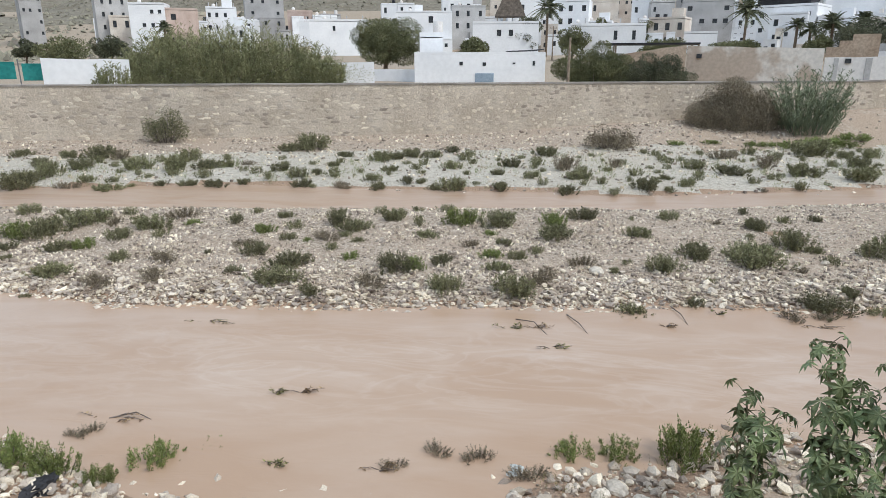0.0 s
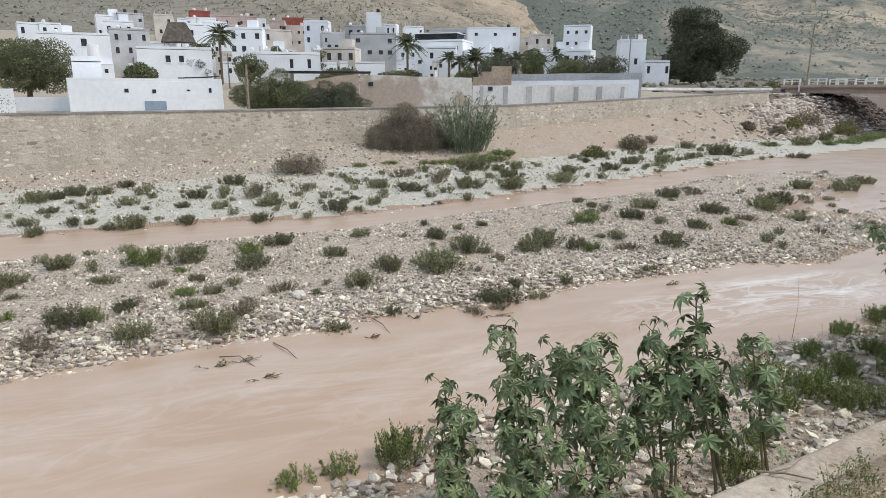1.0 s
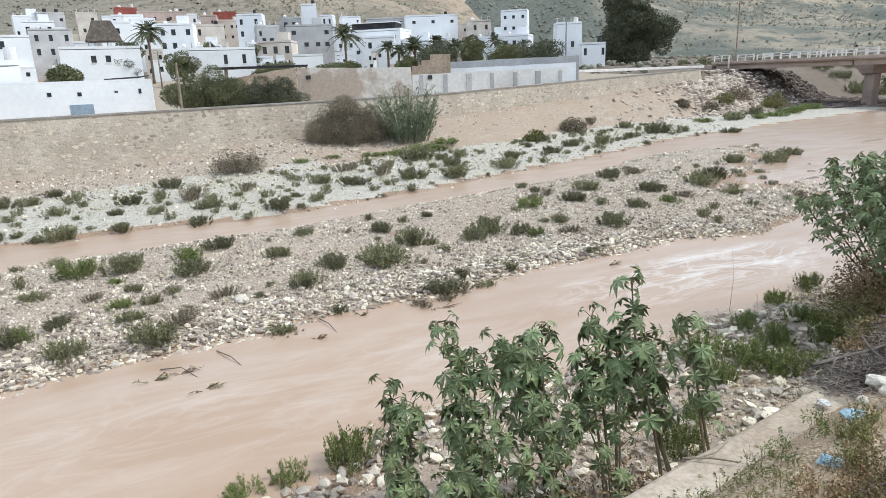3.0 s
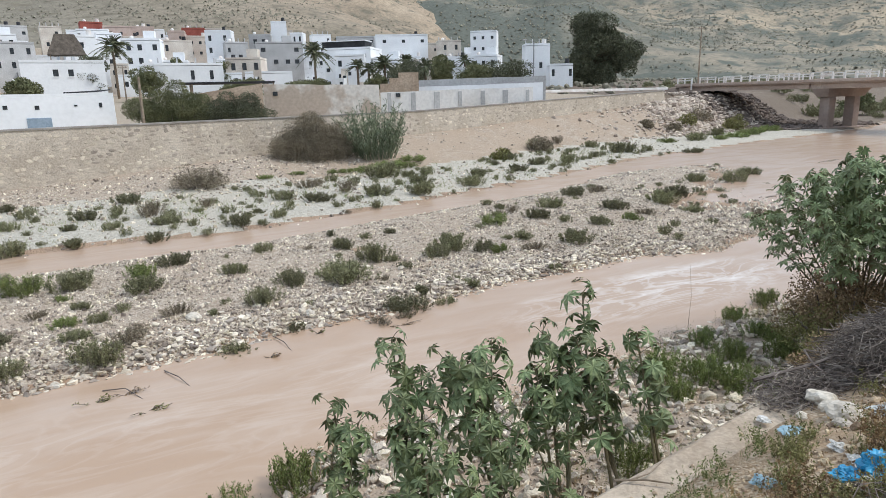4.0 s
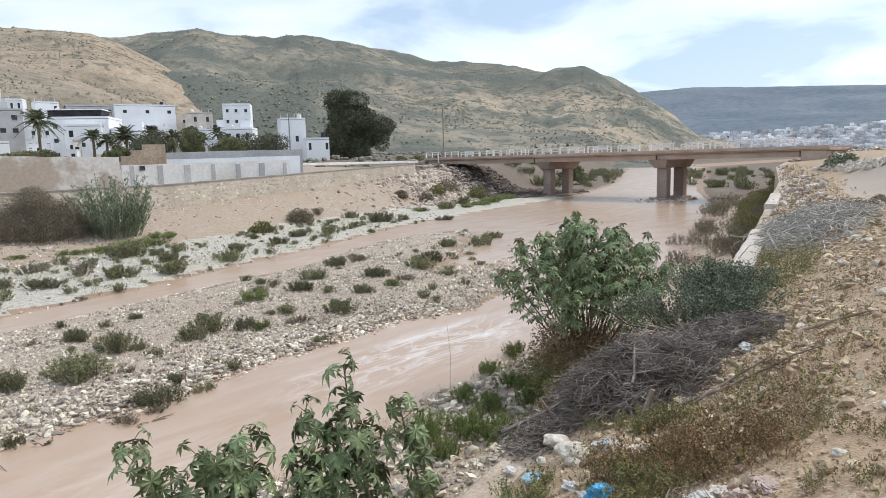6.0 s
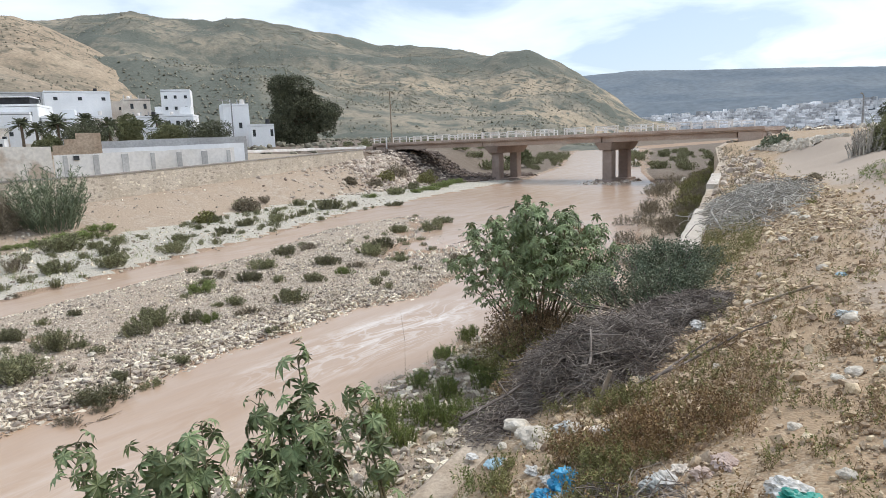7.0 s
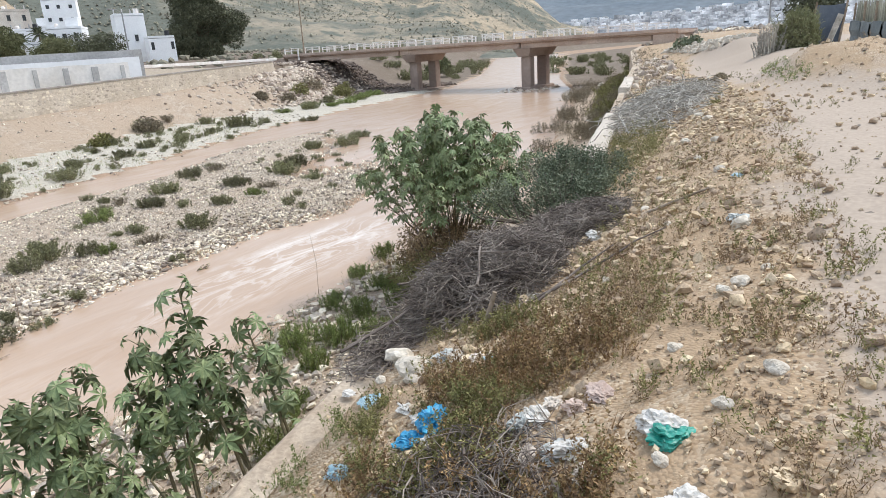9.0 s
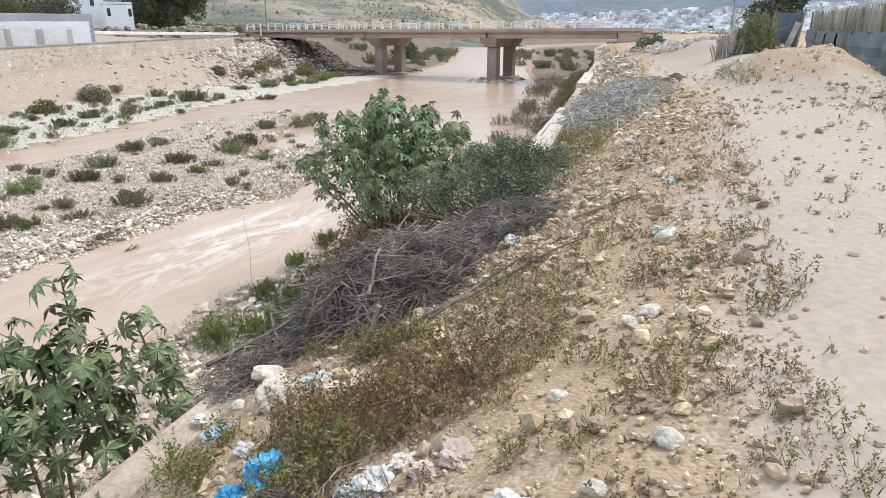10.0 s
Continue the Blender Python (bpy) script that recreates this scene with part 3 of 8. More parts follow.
# ---- the lie of the land ----
def lerp_table(x, table):
    """Piecewise linear value of a short table of (x, value) pairs."""
    if x <= table[0][0]:
        return table[0][1]
    for (a, u), (b, v) in zip(table, table[1:]):
        if x <= b:
            return u + (v - u) * (x - a) / (b - a)
    return table[-1][1]


def smooth(a, b, x):
    s = min(1.0, max(0.0, (x - a) / (b - a)))
    return s * s * (3 - 2 * s)


# Plan of the river: x runs up the valley, y across it to the town, z = 0 is the main channel's water.
LIP = [(-40, 2.0), (2.9, 2.3), (5.2, 2.55), (12.4, 3.02), (17.7, 3.95), (25.5, 5.42), (40, 8.1), (62, 13.0), (76, 15.0), (110, 16.0)]
NEAR = [(-40, 9.0), (-6.1, 8.65), (-5.2, 8.15), (-4.3, 7.75), (-3.6, 7.45), (-0.5, 7.3), (1.4, 7.8), (2.1, 8.5), (3.8, 8.9), (4.7, 9.7), (11, 9.8), (15, 10.1), (17, 10.3), (25.7, 8.9), (33.6, 11.0), (42.5, 13.8), (57, 17.2), (63.6, 18.6), (72, 21.6), (98, 32.6), (142, 48.6), (220, 77.0), (300, 106)]
FAR = [(-40, 14.6), (-10.7, 14.0), (-7.7, 13.6), (-5, 13.7), (2.8, 14.1), (4.9, 14.4), (8, 14.4), (10.2, 14.7), (13.5, 14.9), (16.8, 14.8), (18, 15.1), (20.7, 13.8), (24, 14.6), (30, 17.0), (36, 21.0), (41, 25.5), (44, 28.6)]
SIDE_NEAR = [(-40, 21.4), (-20, 22.2), (-7, 22.9), (4, 23.7), (7.4, 23.7), (14, 25.2), (23, 26.6), (31, 30.0), (37, 30.4), (44, 29.4)]
SIDE_FAR = [(-40, 25.0), (-20, 25.6), (-10.5, 27.3), (4.3, 26.3), (6, 25.6), (15, 27.5), (26.5, 30.9), (41, 36.0), (64, 39.6), (76, 40.6), (87, 42.8), (122, 54.2), (214, 92), (300, 127)]
WALL_FOOT = [(-60, 1.2), (0, 1.25), (12, 1.9), (25, 2.4), (61, 3.84), (75, 4.6)]


UPPER_BANK = [(66, 57.0), (80, 62.5), (120, 74.0), (214, 112.0), (300, 150.0)]


def wall_y(x):
    return 41.5 + 0.235 * x if x < 66 else lerp_table(x, UPPER_BANK)


def wall_top(x):
    return 4.2 + 0.0275 * max(0.0, x - 26)


def lip_z(x):
    return 3.38 + 0.0175 * (min(max(x, -10), 75) - 4)


def water_z(x, y):
    return 0.3 * max(smooth(18, 46, x), smooth(17, 21, y))


def ground_z(x, y):
    """Height of the bare ground at a place."""
    lip, wall = lerp_table(x, LIP), wall_y(x)
    top = lip_z(x)
    if y < lip - 0.01:  # the near bank: a stony slope from the concrete lip up to a dirt track
        d = lip - 0.05 - y
        z = top - 0.04 + (0.38 * d - 0.158 * max(0.0, d - 1.9) ** 2 if d < 3.1 else 0.95) * (1 - 0.8 * smooth(16, 30, x) * (1 - smooth(2.5, 6.0, d))) + 0.08 * smooth(3, 9, d)
        q = ((x - 16.6) / 2.3) ** 2 + ((y + 0.6) / 1.15) ** 2
        mound = 0.6 * math.exp(-q ** 1.7) * (1 + 0.3 * noise.noise(Vector((x * 1.3, y * 1.3, 5.0)))) if q < 6 else 0.0
        mound += 0.2 * math.exp(-(((x - 13.9) / 1.2) ** 2 + ((y + 1.4) / 0.6) ** 2))
        s = min(1.0, max(0.0, ((x - 36) * 11 + (y - 2.2) * 4.6) / 142.2))
        mound += 0.4 * math.exp(-((x - 36 - 11 * s) ** 2 + (y - 2.2 - 4.6 * s) ** 2) / 1.3)
        return z + mound
    if y > wall + 0.8:  # the terrace behind the flood wall, then the town's slope
        z = wall_top(min(x, 62)) - 0.35
        return z + 0.035 * min(max(0, y - 66), 200) + 0.17 * min(max(0, y - 165), 80) * (1 - smooth(70, 150, x))
    near, far = lerp_table(x, NEAR), lerp_table(x, FAR)
    s0, s1 = lerp_table(x, SIDE_NEAR), lerp_table(x, SIDE_FAR)
    w = water_z(x, y)
    if y < near:
        u = (near - y) / max(0.5, near - lip)
        return w - 0.12 + 0.30 * smooth(0, 0.22, u) + 0.75 * smooth(0.35, 1.0, u)
    if x < 44:
        if y < far:
            e = min(y - near, far - y)
            return w - 0.12 - 0.35 * smooth(0, 2.0, e)
        if y < s0:
            e = min(y - far, s0 - y)
            base = 0.42 * smooth(0, 8.0, y - far)
            return -0.08 + 0.24 * smooth(0, 0.9, e) * (1 - 0.5 * smooth(14, 21, y)) + base
        if y < s1:
            return w - 0.08 - 0.12 * smooth(0, 1.0, min(y - s0, s1 - y))
    elif y < s1:
        return w - 0.10 - 0.2 * smooth(0, 2.0, min(y - near, s1 - y))
    foot = lerp_table(x, WALL_FOOT)
    u = max(0.0, (y - s1) / max(1.0, wall - s1))
    return w - 0.08 + 0.26 * smooth(0, 0.1, u) + 0.2 * u + (foot - 0.75) * smooth(0.52, 1.0, u) ** 1.3


def ground(x, y):
    """The ground with its small humps."""
    return ground_z(x, y) + 0.05 * noise.noise(Vector((x * 0.45, y * 0.45, 0.0))) + 0.025 * noise.noise(Vector((x * 1.9, y * 1.9, 3.0)))


# ---- the ground, one sheet to the horizon ----
def make_ground():
    xs = np.concatenate([[-3200, -1600, -800, -400, -220, -140, -90], np.arange(-60, -24, 1.5), np.arange(-24, -3, 0.5), np.arange(-3, 18, 0.25), np.arange(18, 34, 0.5), np.arange(34, 110, 1.0), np.arange(110, 330, 8), [360, 420, 520, 700, 1000, 1600, 3200]])
    vs = np.concatenate([[-3200, -1500, -700, -300, -140, -70, -40, -25], np.arange(-18, -7, 0.9), np.arange(-7, -3, 0.5), np.arange(-3, 2.0, 0.22), [2.2, 2.5], np.arange(2.75, 17, 0.3), np.arange(17, 66, 0.5), np.arange(66, 180, 4), np.arange(180, 330, 12), [360, 450, 650, 1000, 1700, 3200]])
    verts = np.empty((len(xs), len(vs), 3))
    for i, x in enumerate(xs):
        shift = lerp_table(x, LIP) - 2.5
        for j, v in enumerate(vs):
            y = v + shift * (smooth(-40, -6, v) * (1 - smooth(4, 40, v)))
            verts[i, j] = x, y, ground(x, y)
    ids = np.arange(len(xs) * len(vs)).reshape(len(xs), len(vs))
    faces = np.stack([ids[:-1, :-1], ids[1:, :-1], ids[1:, 1:], ids[:-1, 1:]], -1).reshape(-1, 4)
    mid = verts.reshape(-1, 3)[faces].mean(1)
    index = np.zeros(len(faces), int)
    for k, (x, y, z) in enumerate(mid):
        wob = 0.5 * noise.noise(Vector((x * 0.8, y * 0.8, 7.0)))
        lip, wall = lerp_table(x, LIP), wall_y(x)
        if y < lip:
            index[k] = 2
        elif z > water_z(x, y) + 0.1 and (x > 79 or x > 68 and y > 47):
            # brown upstream earth; below the deck its dark tone also stands for shade
            index[k] = 7
        elif y > wall + 0.6:
            index[k] = 4
        elif z < water_z(x, y) + 0.07 + 0.06 * wob or y < lerp_table(x, NEAR) and y > lerp_table(x, NEAR) - 1.7 + wob and x < 4.6:
            index[k] = 1
        elif y < lerp_table(x, NEAR):
            index[k] = 6
        elif y > lerp_table(x, SIDE_FAR) and x < 80:
            u = (y - lerp_table(x, SIDE_FAR)) / (wall - lerp_table(x, SIDE_FAR))
            index[k] = 6 if u > 0.62 + 0.12 * wob and x > 13 else (5 if u < 0.7 + 0.1 * wob else 0)
    data = raw_mesh("ground", verts.reshape(-1, 3), faces, [GRAVEL, MUD, EARTH, EARTH, DUST, SILT, SCARP, UPBANK], index)
    mask = data.attributes.new("track", "FLOAT", "POINT")
    mask.data.foreach_set("value", [smooth(1.95, 3.2, lerp_table(x, LIP) - y + 0.3 * noise.noise(Vector((x * 0.9, y * 0.9, 41.0)))) * (1 - 0.85 * math.exp(-(((x - 16.3) / 2.4) ** 2 + ((y + 0.65) / 1.2) ** 2) ** 1.5)) * (1 - 0.6 * smooth(30, 45, x)) for x, y, z in verts.reshape(-1, 3)])
    data.polygons.foreach_set("use_smooth", [True] * len(data.polygons))
    return tagged(new("ground", data), "gravel river bed, stony tan banks and dusty terrace", "ground", kind="structure")


make_ground()


def make_water():
    xs, ys = np.arange(-70, 331, 1.6), np.concatenate([np.arange(4, 48, 0.8), np.arange(48, 135, 3.0)])
    verts = np.array([[x, y, water_z(x, y) + 0.012 * noise.noise(Vector((x * 0.7, y * 1.6, 0)))] for x in xs for y in ys])
    ids = np.arange(len(verts)).reshape(len(xs), len(ys))
    faces = np.stack([ids[:-1, :-1], ids[1:, :-1], ids[1:, 1:], ids[:-1, 1:]], -1).reshape(-1, 4)
    data = raw_mesh("water", verts, faces, [WATER])
    data.polygons.foreach_set("use_smooth", [True] * len(data.polygons))
    tagged(new("water", data), "muddy tan flood water flowing over the river bed", "river water", kind="structure")


make_water()


# ---- hills ----
def make_hill(name, label, crest, near_r, crest_r, foot_z, mat, rough_z, az_step=0.35, rings=46):
    """A ridge: its crest's height in degrees by bearing, seen from the river."""
    bearings = np.arange(crest[0][0], crest[-1][0] + 1e-6, az_step)
    verts = []
    for a in bearings:
        rise = lerp_table(a, crest) * smooth(crest[0][0] - 1, crest[0][0] + 3, a)
        high = 5.5 + crest_r * math.tan(radians(rise))
        for k in range(rings):
            u = k / (rings - 9)
            r = near_r + (crest_r - near_r) * u
            x, y = r * math.sin(radians(a)), r * math.cos(radians(a))
            low = min(foot_z, ground_z(near_r * math.sin(radians(a)), near_r * math.cos(radians(a)))) - 1.5
            z = low + (high - low) * (u ** 0.92 if u < 1 else 1 - 2.2 * (u - 1))
            fold = noise.fractal(Vector((x, y, 0)) * (3.2 / crest_r), 0.9, 2.1, 5)
            z += rough_z * fold * math.sin(math.pi * min(1, max(0.0, u))) ** 0.8
            z += 0.05 * rough_z * noise.noise(Vector((x, y, 5)) * 0.06)
            verts.append((x, y, z))
    n = len(bearings)
    ids = np.arange(n * rings).reshape(n, rings)
    faces = np.stack([ids[:-1, :-1], ids[:-1, 1:], ids[1:, 1:], ids[1:, :-1]], -1).reshape(-1, 4)
    data = raw_mesh(name, verts, faces, [mat])
    data.polygons.foreach_set("use_smooth", [True] * len(data.polygons))
    return tagged(new(name, data), label, "hill", kind="structure")


FRONT_CREST = [(-75, 6.0), (-45, 6.4), (-20, 7.2), (0, 8.35), (5.5, 9.3), (11.4, 9.75), (21, 10.3), (23.3, 10.2), (25.3, 9.6), (28, 8.3), (30.2, 6.85), (32, 5.3), (34.5, 3.2), (38, 1.2), (42, 0.3)]
MID_CREST = [(12, 9.0), (25.3, 9.75), (27.7, 10.4), (30.8, 10.8), (33.5, 10.35), (38.2, 10.3), (43, 9.95), (47, 9.45), (50.2, 8.6), (52.6, 8.5), (57, 8.0), (60.2, 7.2), (64.3, 6.4), (66.1, 5.7), (68.2, 4.5), (70.4, 2.65), (72, 1.4), (75, 0.4)]
FAR_CREST = [(50, 5.4), (67, 5.3), (72, 5.5), (75.4, 5.25), (83, 4.85), (89, 4.4), (105, 4.2), (140, 5.0), (180, 4.5)]
make_hill("hill_front", "dry tan hillside dotted with dark scrub behind the town", FRONT_CREST, 235, 620, 24.0, HILL_NEAR, 16.0)
make_hill("hill_middle", "long grey-green scrub-covered ridge beyond the bridge", MID_CREST, 330, 1150, 6.0, HILL_MID, 48.0)
make_hill("hill_far", "distant ridge across the valley, blue-grey haze in its colour", FAR_CREST, 2100, 3300, 12.0, HILL_FAR, 60.0, 0.8, 30)


def scrub_on_hill(name, label, near_r, far_r, a0, a1, count, size, seed, ground_ob):
    """Dark scrub clumps on a hillside, too many to count."""
    rng = np.random.default_rng(seed)
    bpy.context.view_layer.update()
    spots, sizes = [], []
    tries = rng.uniform(0, 1, (count, 3))
    for ua, ur, us in tries:
        a, r = radians(a0 + (a1 - a0) * ua), near_r + (far_r - near_r) * ur
        x, y = r * math.sin(a), r * math.cos(a)
        if noise.noise(Vector((x, y, 2)) * (8.0 / far_r)) < rng.uniform(-0.45, 0.35):
            continue
        hit, spot, _, _ = ground_ob.ray_cast((x, y, 900), (0, 0, -1))
        if hit:
            spots.append(spot[:])
            sizes.append(size * (0.35 + 1.1 * us ** 3))
    mesh = scatter_stones(name, np.array(spots), np.array(sizes), rng, SCRUB, 0.1, 0.75, True)
    tagged(new(name, mesh), label, "scrub", kind="stuff")


scrub_on_hill("hill_scrub", "dark scrub bushes dotted over the dry hillside", 240, 620, -45, 40, 45000, 1.1, 21, bpy.data.objects["hill_front"])
scrub_on_hill("crest_trees", "small dark trees along the hill crest", 604, 620, 3, 19, 110, 3.6, 23, bpy.data.objects["hill_front"])
scrub_on_hill("ridge_scrub", "dark scrub bushes scattered over the long ridge", 360, 1140, 22, 74, 45000, 1.8, 22, bpy.data.objects["hill_middle"])


# ---- the stone flood wall ----
def make_flood_wall():
    bm = bmesh.new()
    xs = np.arange(-62, 66.1, 2.0)
    rows = []
    for x in xs:
        y, top = wall_y(x), wall_top(x)
        low = lerp_table(x, WALL_FOOT) - 0.9
        rows.append([bm.verts.new(p) for p in ((x, y, low), (x, y + 0.16, top), (x, y + 0.66, top), (x, y + 0.66, low))])
    for a, b in zip(rows, rows[1:]):
        for k in range(4):
            bm.faces.new((a[k], b[k], b[(k + 1) % 4], a[(k + 1) % 4]))
    bm.faces.new(rows[0])
    bm.faces.new(rows[-1][::-1])
    wall = tagged(part("wall_flood", bm, MORTAR), "long flood wall of pale rubble stone set in tan mortar", "stone wall", kind="structure")
    # coping slab
    bm = bmesh.new()
    rows = []
    for x in xs:
        y, top = wall_y(x), wall_top(x)
        rows.append([bm.verts.new(p) for p in ((x, y + 0.1, top + 0.003), (x, y + 0.1, top + 0.10), (x, y + 0.72, top + 0.10), (x, y + 0.72, top + 0.003))])
    for a, b in zip(rows, rows[1:]):
        for k in range(4):
            bm.faces.new((a[k], b[k], b[(k + 1) % 4], a[(k + 1) % 4]))
    bm.faces.new(rows[0])
    bm.faces.new(rows[-1][::-1])
    part("coping", bm, GREYCEMENT, wall, "grey cement coping")
    return wall


FLOOD_WALL = make_flood_wall()


# ---- the concrete lip of the near bank ----
def make_lip():
    def strip(x0, x1, step, rise, width, face):
        bm = bmesh.new()
        rows = []
        rng = random.Random(int(x0 * 10))
        for x in np.arange(x0, x1 + 1e-6, step):
            y, z = lerp_table(x, LIP), lip_z(x) + rise
            j = rng.uniform(-0.015, 0.015)
            rows.append([bm.verts.new(p) for p in ((x, y + face, ground_z(x, y + 0.3) - 0.4), (x, y + 0.01 + j, z - 0.03), (x, y - 0.03 + j, z + j * 0.4), (x, y - width + j, z - j * 0.4), (x, y - width, z - 0.6))])
        for a, b in zip(rows, rows[1:]):
            for k in range(5):
                bm.faces.new((a[k], a[(k + 1) % 5], b[(k + 1) % 5], b[k]))
        bm.faces.new(rows[0][::-1])
        bm.faces.new(rows[-1])
        return bm

    lip = tagged(part("wall_embankment", strip(-40, 76, 0.4, 0.0, 0.5, 0.12), CONCRETE), "worn concrete embankment wall along the near bank", "retaining wall", kind="structure")
    for x0, x1 in ((12.4, 17.8), (24.4, 29.2)):
        part("coping_block", strip(x0, x1, 0.6, 0.16, 0.36, 0.03), PALECON, lip, "raised pale concrete coping block")


make_lip()


# ---- the bridge ----
def make_bridge():
    base = Matrix.Translation((79.0, 44.0, 0)) @ Matrix.Rotation(math.atan2(-0.9949, -0.1008), 4, "Z")  # local x runs from the town to the near bank, local y to upstream
    bridge = thing("road_bridge", "weathered concrete road bridge on two column piers", "bridge", m=base)
    x0, x1, wide = -25.0, 33.0, 8.2
    bm = bmesh.new()
    add_box(bm, ((x0 + x1) / 2, wide / 2, 5.86), (x1 - x0, wide, 0.30), bevel=0.03)
    part("deck", bm, BRIDGE, bridge)
    for side in (0.0, wide):
        bm = bmesh.new()
        add_box(bm, ((x0 + x1) / 2, side, 6.03), (x1 - x0, 0.35, 0.36), bevel=0.03)
        part("edge_beam", bm, BRIDGE, bridge, "pinkish concrete edge beam")
    for a, b in ((-24.6, -3.4), (-3.2, 14.6), (14.8, 30.2)):
        for k in range(4):
            bm = bmesh.new()
            add_box(bm, ((a + b) / 2, 0.55 + k * 2.37, 5.41), (b - a, 0.42, 0.60), bevel=0.02)
            part("girder", bm, BRIDGE, bridge)
    for s in (-1.6, 15.1):
        pier = thing("pier", "stained concrete pier of two columns under a cap beam", "bridge pier")
        pier.parent = bridge
        del pier["category"]
        bm = bmesh.new()
        v = add_box(bm, (s, 3.7, 4.62), (2.3, 7.6, 0.94))
        for q in v:
            if q.co.z < 4.5:
                q.co.y = 3.7 + (q.co.y - 3.7) * 0.86
                q.co.x = s + (q.co.x - s) * 0.62
        part("cap_beam", bm, PIER, pier)
        for y in (1.5, 5.9):
            bm = bmesh.new()
            add_box(bm, (s, y, 1.78), (1.25, 1.15, 4.75), bevel=0.08)
            part("column", bm, PIER, pier)
        bm = bmesh.new()
        add_box(bm, (s, 3.7, 0.12), (1.9, 7.0, 1.0), bevel=0.1)
        part("footing", bm, PIER, pier)
    for s, label in ((-26.2, "town-side concrete abutment"), (31.6, "near-bank concrete abutment")):
        bm = bmesh.new()
        add_box(bm, (s, wide / 2, 3.6), (2.4, wide, 4.2), bevel=0.05)
        part("abutment", bm, BRIDGE, bridge, label)
    # rails: panels of two pipes between posts, with gaps
    for side in (0.02, wide - 0.02):
        s, k = x0 + 0.4, 0
        while s < x1 - 2.9:
            bm = bmesh.new()
            for x in (s, s + 1.4, s + 2.8):
                add_box(bm, (x, side, 6.62), (0.14, 0.14, 0.84), bevel=0.01)
            for z in (6.98, 6.66):
                add_box(bm, (s + 1.4, side + (0.004 if k % 2 else 0), z), (3.0, 0.10, 0.10), bevel=0.01)
            part("rail_panel", bm, RAIL, bridge, "whitewashed concrete rail panel")
            s += 4.3
            k += 1
    bm = bmesh.new()
    add_box(bm, (-21.6, -0.22, 6.05), (0.28, 0.10, 1.5), bevel=0.02)
    part("marker_board", bm, RAIL, bridge, "white marker board hanging at the end of the rail")
    return bridge


make_bridge()


